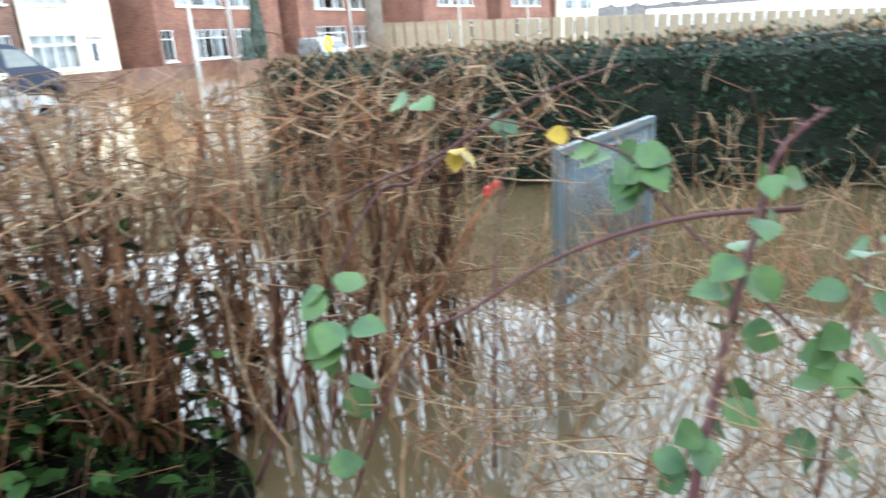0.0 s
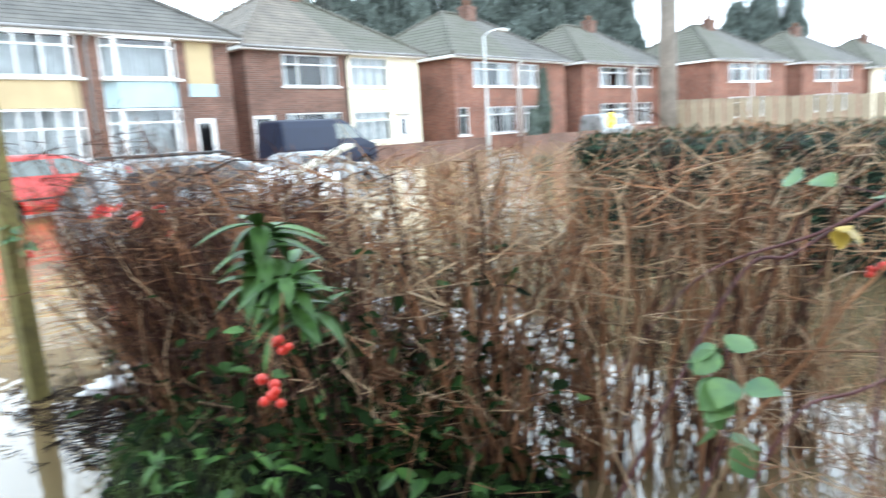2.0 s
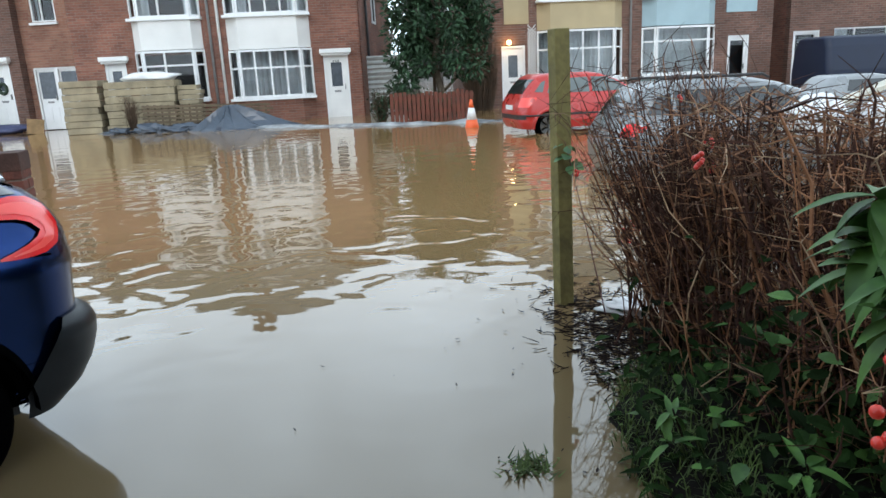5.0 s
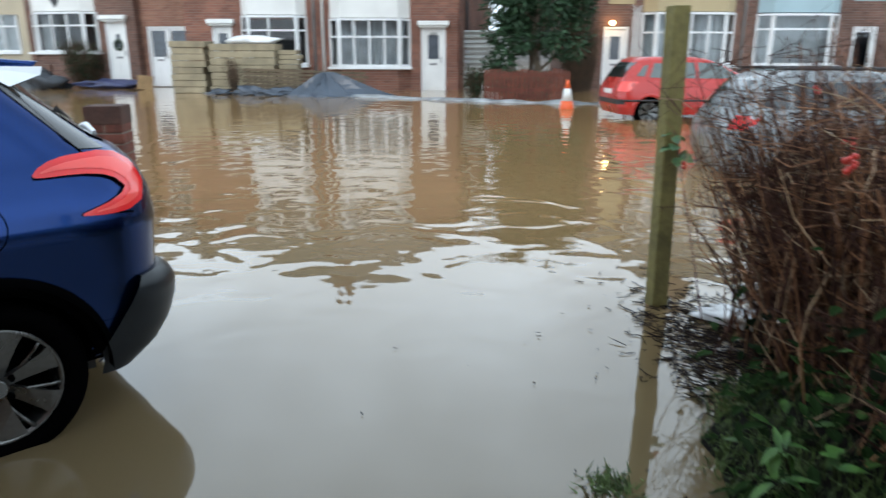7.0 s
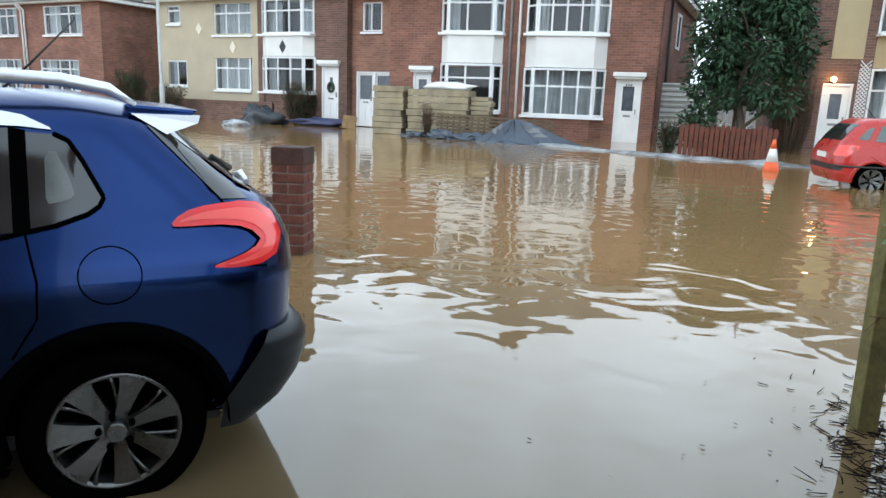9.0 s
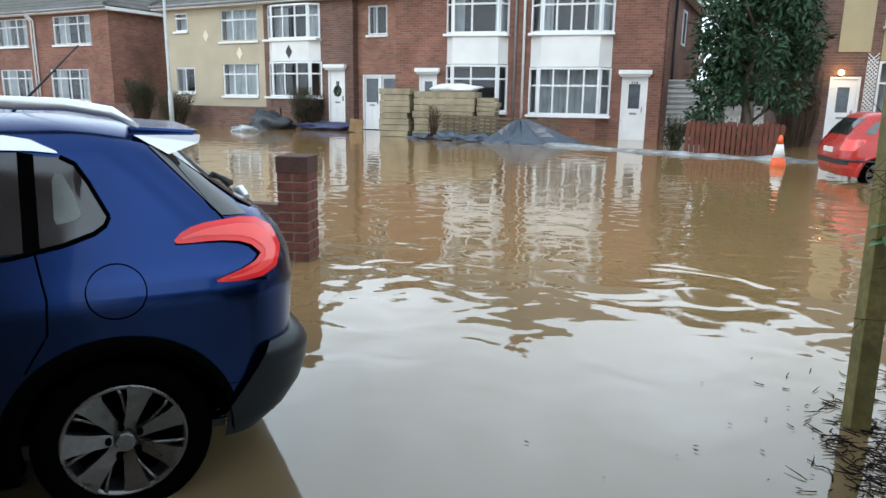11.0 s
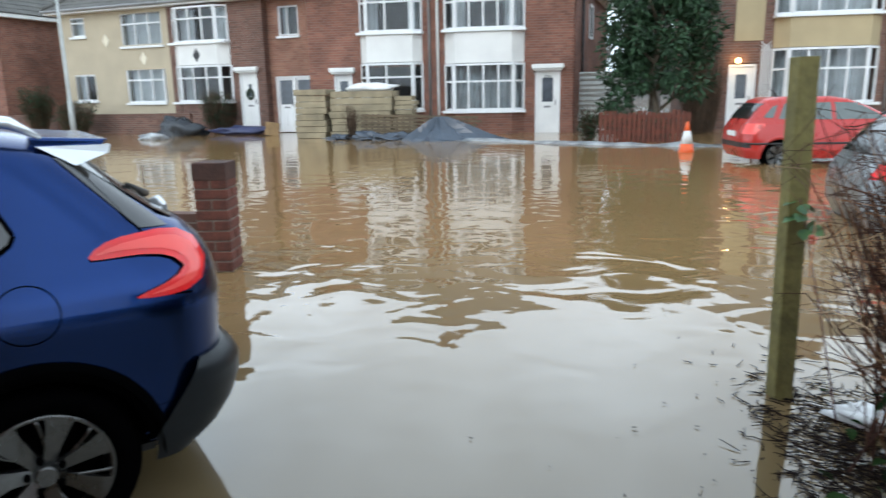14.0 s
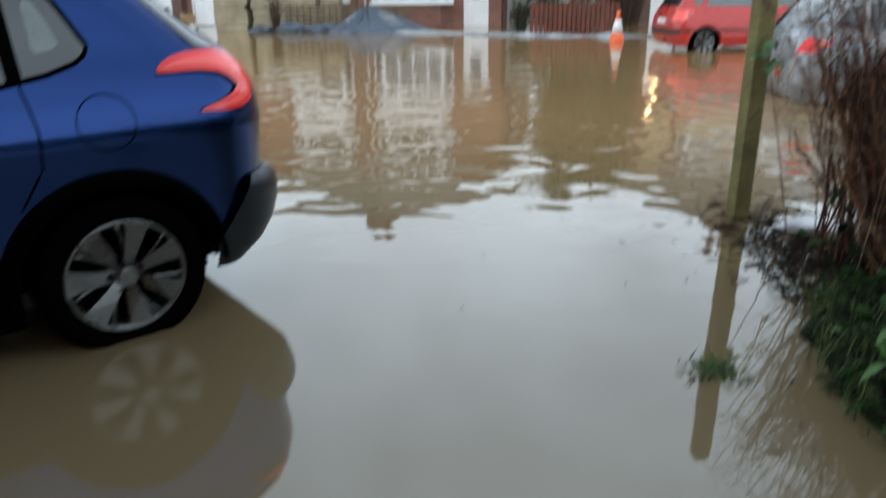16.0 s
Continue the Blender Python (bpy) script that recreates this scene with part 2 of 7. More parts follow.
# ==== ground and water ====
def flood():
    bm = bmesh.new()
    vs = [bm.verts.new(p) for p in ((-400, -400, 0), (400, -400, 0), (400, 400, 0), (-400, 400, 0))]
    bm.faces.new(vs)
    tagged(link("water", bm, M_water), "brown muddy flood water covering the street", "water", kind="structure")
    bm = bmesh.new()
    vs = [bm.verts.new(p) for p in ((-900, -900, -0.4), (900, -900, -0.4), (900, 900, -0.4), (-900, 900, -0.4))]
    bm.faces.new(vs)
    tagged(link("ground", bm, M_soil), "wet brown ground under the flood", "ground", kind="structure")


# soil colour taken near black to hold the shade under the hedge
M_soil = mat("near_black_wet_soil", (0.006, 0.005, 0.0035), 0.9, vary=0.2, scale=3.0, bump=0.5, bscale=40, spec=0.1)


def unseen_wall_behind():
    """Unseen plain brick wall behind the path, added to block sky light from the drive."""
    bm = bmesh.new()
    box(bm, -8.0, 2.4, -1.95, -1.7, -0.3, 4.8)
    box(bm, 2.15, 2.4, -9.5, -1.95, -0.3, 4.8)
    tagged(link("unseen_wall_south", bm, M_brick), "unseen plain red brick wall added to shade the drive", "wall", kind="structure")


flood()
unseen_wall_behind()


# ==== houses ====
def wall_sheet(bm, w0, w1, z0, z1, holes, y=0.0, deep=0.12, thick=0.25):
    """A wall along x, its face at y, with openings (x0, x1, z0, z1) that go through it."""
    xs = sorted({w0, w1, *(h[0] for h in holes), *(h[1] for h in holes)})
    zs = sorted({z0, z1, *(h[2] for h in holes), *(h[3] for h in holes)})
    for a, b in zip(xs, xs[1:]):
        for c, d in zip(zs, zs[1:]):
            mx, mz = (a + b) / 2, (c + d) / 2
            if not any(h[0] < mx < h[1] and h[2] < mz < h[3] for h in holes):
                box(bm, a, b, y, y + thick, c, d)
    bmesh.ops.remove_doubles(bm, verts=bm.verts[:], dist=0.0005)
    dup = [f for f in bm.faces if sum(1 for g in f.verts[0].link_faces if set(g.verts) == set(f.verts)) > 1]
    bmesh.ops.delete(bm, geom=dup, context="FACES")


def seg_frame(p0, p1):
    d = Vector((*p1, 0)) - Vector((*p0, 0))
    return d.length, Matrix.Translation((*p0, 0)) @ Matrix.Rotation(math.atan2(d.y, d.x), 4, "Z")


def ring(bm, length, z0, z1, bar, deep, m):
    """A rectangular frame as one closed piece."""
    loops = []
    for y in (-deep / 2, deep / 2):
        for o in (0.0, bar):
            loops.append([bm.verts.new(m @ Vector(p)) for p in ((o, y, z0 + o), (length - o, y, z0 + o), (length - o, y, z1 - o), (o, y, z1 - o))])
    for a, b in ((0, 1), (1, 3), (3, 2), (2, 0)):
        for k in range(4):
            bm.faces.new((loops[a][k], loops[a][(k + 1) % 4], loops[b][(k + 1) % 4], loops[b][k]))


def seg_bars(parent, p0, p1, z0, z1, cols, rows, bar=0.05, deep=0.055):
    """Mullions and transoms of one light, each a part."""
    length, m = seg_frame(p0, p1)
    for c in cols:
        bm = bmesh.new()
        box(bm, c * length - bar / 2, c * length + bar / 2, -deep / 2 + 0.003, deep / 2 - 0.003, z0 + bar, z1 - bar, m)
        part("mullion", bm, M_frame, parent)
    for r in rows:
        z = z0 + r * (z1 - z0)
        bm = bmesh.new()
        box(bm, bar, length - bar, -deep / 2, deep / 2, z - bar / 2, z + bar / 2, m)
        part("transom", bm, M_frame, parent)


def seg_pane(bm, p0, p1, z0, z1):
    vs = [bm.verts.new(p) for p in ((*p0, z0), (*p1, z0), (*p1, z1), (*p0, z1))]
    bm.faces.new(vs)


def curtain(bm, x0, x1, y, z0, z1, rng):
    n = max(8, int((x1 - x0) / 0.05))
    lo, hi = [], []
    for i in range(n + 1):
        x = x0 + (x1 - x0) * i / n
        yy = y + 0.02 * math.sin(i * 1.9 + rng.random() * 0.6)
        lo.append(bm.verts.new((x, yy, z0)))
        hi.append(bm.verts.new((x, yy, z1)))
    for i in range(n):
        bm.faces.new((lo[i], lo[i + 1], hi[i + 1], hi[i]))


RNG = random.Random(5)


def window(parent, x0, x1, z0, z1, cols=(0.25, 0.5, 0.75), rows=(0.68,), bay=0.0, y=0.0, curtains=0.75, sill=True, splay=0.35, side_cols=()):
    """A window: frame, panes, sill and the net curtain behind; with bay it stands out on splayed sides."""
    if bay:
        pts = [(x0, y), (x0 + splay, y - bay), (x1 - splay, y - bay), (x1, y)]
    else:
        pts = [(x0, y + 0.06), (x1, y + 0.06)]
    big = max(range(len(pts) - 1), key=lambda i: math.dist(pts[i], pts[i + 1]))
    order = [big] + [i for i in range(len(pts) - 1) if i != big]
    frame_ob = None
    for i in order:
        a, b = pts[i], pts[i + 1]
        length, m = seg_frame(a, b)
        bm = bmesh.new()
        ring(bm, length, z0, z1, 0.06, 0.06, m)
        if frame_ob is None:
            frame_ob = part("window", bm, M_frame, parent, "white plastic window with several panes")
        else:
            part("side_light_frame", bm, M_frame, frame_ob)
        seg_bars(frame_ob, a, b, z0, z1, cols if i == big else side_cols, rows)
        gl = bmesh.new()
        seg_pane(gl, a, b, z0 + 0.02, z1 - 0.02)
        pane = part("pane", gl, M_glass, frame_ob)
        if pane.data.polygons[0].normal.y > 0:
            pane.data.flip_normals()
        pane.visible_shadow = False
    if sill:
        bm = bmesh.new()
        o = bay + 0.07 if bay else 0.08
        box(bm, x0 - 0.05, x1 + 0.05, y - o, y + 0.1, z0 - 0.075, z0 - 0.003)
        part("sill", bm, M_frame, frame_ob)
    if curtains:
        bm = bmesh.new()
        span = (x1 - x0)
        if curtains >= 0.9:
            curtain(bm, x0 + 0.04, x1 - 0.04, y + 0.28, z0 + 0.02, z1 - 0.02, RNG)
        else:
            k = span * curtains / 2
            curtain(bm, x0 + 0.04, x0 + k, y + 0.28, z0 + 0.02, z1 - 0.02, RNG)
            part("curtain", bm, M_net, frame_ob, "grey net curtain hanging behind the glass")
            bm = bmesh.new()
            curtain(bm, x1 - k, x1 - 0.04, y + 0.28, z0 + 0.02, z1 - 0.02, RNG)
        part("curtain", bm, M_net, frame_ob, "grey net curtain hanging behind the glass")


def bay_panel(parent, x0, x1, z0, z1, material, bay, y=0.0, splay=0.35, label=""):
    bm = bmesh.new()
    pts = [(x0, y), (x0 + splay, y - bay), (x1 - splay, y - bay), (x1, y)]
    lo = [bm.verts.new((*p, z0)) for p in pts]
    hi = [bm.verts.new((*p, z1)) for p in pts]
    for i in range(3):
        bm.faces.new((lo[i], lo[i + 1], hi[i + 1], hi[i]))
    bm.faces.new(lo)
    bm.faces.new(hi)
    bm.faces.new((lo[0], hi[0], hi[3], lo[3]))
    return part("bay_panel", bm, material, parent, label)


def door(parent, x0, x1, z0, z1, material, glazed=(0.28, 0.72, 0.52, 0.88), lintel=True, y=0.0, label="white panelled front door", recess=0.08, glass=None, lintel_mat=None, number=False):
    w, h = x1 - x0, z1 - z0
    fr = bmesh.new()
    t = 0.06
    for a, b, c, d in ((x0, x0 + t, z0, z1), (x1 - t, x1, z0, z1), (x0 + t, x1 - t, z1 - t, z1)):
        box(fr, a, b, y + 0.02, y + recess + 0.06, c, d)
    bm = bmesh.new()
    gx0, gx1, gz0, gz1 = x0 + glazed[0] * w, x0 + glazed[1] * w, z0 + glazed[2] * h, z0 + glazed[3] * h
    wall_sheet(bm, x0 + t, x1 - t, z0, z1 - t, [(gx0, gx1, gz0, gz1)], y=y + recess, thick=0.05)
    leaf = part("door", bm, material, parent, label)
    fo = part("door_frame", fr, M_frame, leaf)
    # raised moulded panels below the glass
    bm = bmesh.new()
    for k in (0, 1):
        a = x0 + t + 0.08 + k * (w - 2 * t - 0.16 + 0.04) / 2
        b = a + (w - 2 * t - 0.16 - 0.04) / 2
        if gz0 - z0 > 0.6:
            box(bm, a, b, y + recess - 0.012, y + recess + 0.01, z0 + 0.2, z0 + 0.36 * h)
    if bm.verts:
        part("panel", bm, material, leaf)
    else:
        bm.free()
    bm = bmesh.new()
    seg_pane(bm, (gx0, y + recess + 0.02), (gx1, y + recess + 0.02), gz0, gz1)
    part("pane", bm, M_obscure if glass is None and glazed[3] - glazed[2] < 0.5 else M_glass, leaf)
    if gz0 - z0 > 0.6:
        bm = bmesh.new()
        box(bm, x0 + 0.36 * w, x1 - 0.36 * w, y + recess - 0.018, y + recess, z0 + 0.43 * h, z0 + 0.46 * h)
        part("letter_slot", bm, M_grey_pipe, leaf, "dull metal letter slot")
    bm = bmesh.new()
    box(bm, x1 - t - 0.09, x1 - t - 0.06, y + recess - 0.05, y + recess, z0 + 0.47 * h, z0 + 0.55 * h)
    part("handle", bm, M_grey_pipe, leaf)
    if number:
        for k in range(3):
            q = (x0 + x1) / 2 - 0.09 + 0.075 * k
            part("number_bar", one_box(q, q + 0.03, y + recess - 0.006, y + recess - 0.001, z1 - 0.24, z1 - 0.16), M_black, leaf)
    if lintel:
        bm = bmesh.new()
        box(bm, x0 - 0.10, x1 + 0.10, y - 0.18, y + 0.0, z1 + 0.03, z1 + 0.16)
        box(bm, x0 - 0.06, x1 + 0.06, y - 0.12, y + 0.0, z1 - 0.03, z1 + 0.03)
        bevel(bm, 0.012, 1)
        part("canopy", bm, lintel_mat or M_white, leaf, "white moulded door canopy")


def roof_half(parent, x0, x1, hip, depth, zeave, rise, material, over=0.35, courses=18):
    """Half of a hipped roof: hip is 'l' or 'r', the side on which it slopes down; its courses are stepped."""
    bm = bmesh.new()
    y0, y1 = -over, depth + over
    ym = (y0 + y1) / 2
    run = ym - y0
    a, b = (x0 - over, x1) if hip == "l" else (x0, x1 + over)
    step = 0.022

    def course(f):
        """Outline of the roof at share f of the slope, front-party, front-hip, back-hip, back-party."""
        z = zeave + rise * f
        d = run * f
        if hip == "l":
            return [(b, y0 + d, z), (a + d, y0 + d, z), (a + d, y1 - d, z), (b, y1 - d, z)]
        return [(a, y0 + d, z), (b - d, y0 + d, z), (b - d, y1 - d, z), (a, y1 - d, z)]

    prev = None
    for i in range(courses):
        lo, hi = course(i / courses), course(min((i + 1) / courses, 0.999))
        lo = [bm.verts.new((x, y, z + step)) for x, y, z in lo]
        hi = [bm.verts.new(p) for p in hi]
        fo = prev or [bm.verts.new((v.co.x, v.co.y, v.co.z - step - 0.015)) for v in lo]
        prev = hi
        for k in range(3):
            bm.faces.new((lo[k], lo[k + 1], hi[k + 1], hi[k]))
            bm.faces.new((fo[k], fo[k + 1], lo[k + 1], lo[k]))
    roof = part("roof", bm, material, parent, "hipped roof of overlapping tiles")
    bm = bmesh.new()
    c0, c1 = course(0), course(0.99)
    for u, v in ((c0[1], c1[1]), (c0[2], c1[2]), (c1[1], c1[0])):
        n = 14
        pts = [Vector(u).lerp(Vector(v), i / n) + Vector((0, 0, 0.035)) for i in range(n + 1)]
        for p, q in zip(pts, pts[1:]):
            tube(bm, [p, p.lerp(q, 0.96)], [0.085, 0.10], 7)
    part("ridge_tiles", bm, material, roof)
    # eaves: fascia, soffit and gutter
    bm = bmesh.new()
    box(bm, min(a, b) + 0.02, max(a, b) - 0.02, y0 + 0.03, 0.0, zeave - 0.17, zeave - 0.03)
    if hip == "l":
        box(bm, a + 0.03, x0, 0.0, y1, zeave - 0.17, zeave - 0.03)
    else:
        box(bm, x1, b - 0.03, 0.0, y1, zeave - 0.17, zeave - 0.03)
    part("fascia", bm, M_white, roof, "white fascia board under the eaves")
    bm = bmesh.new()
    tube(bm, [(min(a, b), y0 - 0.03, zeave - 0.06), (max(a, b), y0 - 0.03, zeave - 0.06)], [0.055, 0.055], 8)
    part("gutter", bm, M_grey_pipe, roof)
    return roof


def chimney(parent, x, y, z0, z1, pots=2, material=None):
    bm = bmesh.new()
    box(bm, x - 0.42, x + 0.42, y - 0.3, y + 0.3, z0, z1)
    box(bm, x - 0.47, x + 0.47, y - 0.35, y + 0.35, z1 - 0.16, z1 - 0.06)
    stack = part("chimney", bm, material or M_brick_old, parent, "brick chimney stack with clay pots")
    for k in range(pots):
        bm = bmesh.new()
        px = x - 0.2 + 0.4 * k
        tube(bm, [(px, y, z1), (px, y, z1 + 0.3), (px, y, z1 + 0.34)], [0.12, 0.10, 0.125], 10)
        part("chimney_pot", bm, M_terracotta, stack)


M_terracotta = mat("terracotta", (0.22, 0.115, 0.075), 0.8, vary=0.15, scale=4)


def half_house(m, name_label, x0, x1, side, openings, wall_mat, depth=8.0, zeave=4.55, rise=2.9, roof_mat=None, wall_label="", front=None, chimney_at=None, back=True, roof_courses=18, base=-0.3, splay=0.0):
    """One half of a pair: its walls, roof and chimney. side: 'l' or 'r', where its free flank is. openings: holes in the front."""
    h = thing("house", m, name_label, "house", group="houses along the street")
    bm = bmesh.new()
    wall_sheet(bm, x0, x1, base, zeave, openings)
    wall = part("wall", bm, wall_mat, h, wall_label)
    bm = bmesh.new()
    sx = x0 if side == "l" else x1 - 0.25
    box(bm, sx, sx + 0.25, 0.252, depth, base, zeave)
    box(bm, x0, x1, depth, depth + 0.2, base, zeave)
    part("flank_wall", bm, front or wall_mat, h)
    # solid near-black block painted as the unlit room
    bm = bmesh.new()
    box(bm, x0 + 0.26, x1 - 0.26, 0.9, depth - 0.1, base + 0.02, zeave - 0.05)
    part("interior", bm, M_dark, h, "near-black block standing in for the unlit room")
    roof_half(h, x0, x1, side, depth, zeave, rise, roof_mat or M_roof, courses=roof_courses)
    if splay:
        for ob in h.children_recursive:
            if ob.name.split(".")[0] in ("flank_wall", "roof", "ridge_tiles", "fascia"):
                for v in ob.data.vertices:
                    v.co.x += splay * max(v.co.y, 0.0) * min(max((v.co.x - x0) / (x1 - x0), 0.0), 1.0)
    if chimney_at:
        chimney(h, *chimney_at)
    return h


def downpipe(parent, x, z0, z1, y=-0.06, material=None):
    bm = bmesh.new()
    tube(bm, [(x, y, z0), (x, y, z1 - 0.35), (x, y - 0.02, z1 - 0.3), (x, y - 0.25, z1 - 0.1)], [0.04] * 4, 8)
    part("downpipe", bm, material or M_white, parent)


def boards(parent, x0, x1, z0, z1, material, label, y=0.0, name="wall_panel"):
    bm = bmesh.new()
    box(bm, x0, x1, y - 0.03, y - 0.003, z0, z1)
    return part(name, bm, material, parent, label)


# --- the pair with the white bay panels ---
def pair_middle():
    m = pose(0, 22.0, 0)
    b = 0.28
    r = half_house(m, "red brick semi-detached house with white bay panels", -3.0, 1.2, "r",
                   [(-2.62, -0.28, 0.72, 2.06), (-2.62, -0.28, 3.08, 4.25), (0.08, 0.82, -0.3, 1.88)], M_brick, roof_mat=M_roof_pale, chimney_at=None, splay=0.18)
    window(r, -2.65, -0.25, 3.07, 4.3, (0.25, 0.5, 0.75), (0.64,), bay=b, curtains=0.5)
    window(r, -2.65, -0.25, 0.70, 2.08, (0.25, 0.5, 0.75), (0.62,), bay=b, curtains=0.95, splay=0.3, side_cols=())
    bay_panel(r, -2.65, -0.25, 2.10, 2.99, M_white_panel, b, label="white panel between the bay windows")
    bay_panel(r, -2.65, -0.25, 0.0, 0.62, M_brick, b, label="brick base under the bay window")
    bay_panel(r, -2.65, -0.25, 4.31, 4.40, M_white, b)
    door(r, 0.08, 0.82, -0.1, 1.86, M_white, number=True)
    # the door's number, as plain bars
    bm = bmesh.new()
    for k in range(3):
        box(bm, 0.37 + 0.06 * k, 0.40 + 0.06 * k, 0.062, 0.078, 1.62, 1.69)
    part("number_plate", bm, M_grey_pipe, r)
    downpipe(r, -2.86, 0.0, 4.5)
    bm = bmesh.new()
    tube(bm, [(1.51, 1.4, 0.0), (1.51, 1.4, 4.3)], [0.04, 0.04], 8)
    part("waste_pipe", bm, M_black, r, "dark waste pipe on the side wall")
    fl = bmesh.new()
    box(fl, -0.35, 0.35, -0.02, 0.03, 0.0, 1.0)
    for v in fl.verts:
        v.co = pose(1.80, 3.4, 3.0, 0, 0, 79.8) @ v.co
    side = part("side_window", fl, M_dark, r, "narrow dark window in the side wall")
    fl = bmesh.new()
    ring(fl, 0.8, -0.05, 1.05, 0.07, 0.07, pose(1.815 - 0.4 * 0.177, 3.4 - 0.4 * 0.984, 3.0, 0, 0, 79.8))
    part("side_window_frame", fl, M_frame, side)
    l = half_house(m, "red brick semi-detached house with white bay panels", -7.0, -3.0, "l",
                   [(-5.25, -3.38, 0.8, 2.06), (-5.25, -3.38, 3.08, 4.25), (-6.2, -5.6, -0.3, 1.9)], M_brick, roof_mat=M_roof_moss, chimney_at=(-3.1, 3.6, 6.2, 7.75))
    window(l, -5.28, -3.35, 3.07, 4.3, (0.42,), (0.7,), bay=b, curtains=0.5, splay=0.25)
    window(l, -5.28, -3.35, 0.75, 2.16, (0.42,), (0.7,), bay=b, curtains=0.0, splay=0.25)
    bay_panel(l, -5.28, -3.35, 2.18, 2.99, M_white_panel, b, splay=0.25, label="white panel between the bay windows")
    bay_panel(l, -5.28, -3.35, 0.0, 0.66, M_brick, b, splay=0.25)
    bay_panel(l, -5.28, -3.35, 4.31, 4.40, M_white, b, splay=0.25)
    door(l, -6.2, -5.6, -0.1, 1.9, M_white)
    downpipe(l, -3.12, 0.0, 4.5, material=M_grey_pipe)


# --- the pair with tan and pale blue bays ---
def pair_tan_blue():
    m = pose(5.68, 21.6, 0) @ Matrix.Diagonal((0.975, 1, 0.985, 1))
    b = 0.3
    y = half_house(m, "brick semi-detached house with a tan rendered bay", -0.5, 4.05, "l",
                   [(0.98, 3.68, 0.8, 2.25), (0.98, 3.68, 3.2, 4.4), (-0.2, 0.56, -0.3, 1.9)], M_brick_old, roof_mat=M_roof, zeave=4.6, chimney_at=(3.9, 3.5, 6.2, 8.0))
    window(y, 0.95, 3.72, 3.17, 4.42, (0.33, 0.66), (0.72,), bay=b, curtains=0.95)
    window(y, 0.95, 3.72, 0.78, 2.28, (0.25, 0.5, 0.75), (0.62,), bay=b, curtains=0.95)
    bay_panel(y, 0.95, 3.72, 2.3, 3.09, M_tan, b, label="tan rendered panel between the bay windows")
    bay_panel(y, 0.95, 3.72, 0.0, 0.7, M_brick_old, b)
    boards(y, -0.1, 0.68, 2.52, 4.42, M_tan, "tan painted panel above the door")
    door(y, -0.2, 0.56, -0.1, 1.88, M_white, lintel=False, glazed=(0.3, 0.7, 0.52, 0.86))
    # trellis beside the door
    bm = bmesh.new()
    for k in range(23):
        for q in (1, -1):
            box(bm, -0.19, 0.19, -0.005, 0.005, -0.011, 0.011, pose(0.77, -0.035 - 0.006 * q, 0.15 + 0.10 * k, 0, 45 * q, 0))
    part("trellis", bm, M_white, y, "white criss-cross trellis beside the door")
    lampe = thing("wall_lamp", m @ pose(0.03, -0.08, 1.98), "lit warm wall lamp above the front door", "lamp")
    bm = bmesh.new()
    box(bm, -0.06, 0.06, -0.02, 0.08, -0.08, -0.05)
    part("bracket", bm, M_black, lampe)
    bm = bmesh.new()
    bmesh.ops.create_uvsphere(bm, u_segments=12, v_segments=8, radius=0.075)
    part("globe", bm, M_lamp, lampe, "glowing globe", True)
    ld = bpy.data.lights.new("wall_lamp_light", "POINT")
    ld.energy, ld.color, ld.shadow_soft_size = 7, (1.0, 0.6, 0.25), 0.06
    lo = new("wall_lamp_light", ld)
    lo.matrix_world = PLACE @ m @ pose(0.03, -0.22, 1.95)
    bl = half_house(m, "brick semi-detached house with a pale blue bay", 4.05, 8.9, "r",
                    [(4.43, 6.83, 0.8, 2.3), (4.43, 6.83, 3.2, 4.4), (7.36, 8.1, -0.3, 1.9)], M_brick_old, roof_mat=M_roof, zeave=4.6)
    window(bl, 4.4, 6.86, 3.17, 4.42, (0.02,), (0.78,), bay=b, curtains=0.95)
    window(bl, 4.4, 6.86, 0.78, 2.25, (0.02,), (0.7,), bay=b, curtains=0.95)
    bay_panel(bl, 4.4, 6.86, 2.28, 3.09, M_blue_panel, b, label="pale blue panel between the bay windows")
    bay_panel(bl, 4.4, 6.86, 0.0, 0.7, M_blue_panel, b)
    boards(bl, 7.25, 8.2, 3.05, 4.42, M_tan, "bare plywood boarding in place of a window")
    boards(bl, 7.25, 8.3, 2.62, 3.05, M_blue_panel, "worn pale blue paint below the boarding")
    door(bl, 7.36, 8.1, -0.1, 1.9, M_frame, glazed=(0.18, 0.82, 0.12, 0.92), lintel=False, label="white framed glazed door")
    downpipe(y, 4.0, 0, 4.5, material=M_grey_pipe)


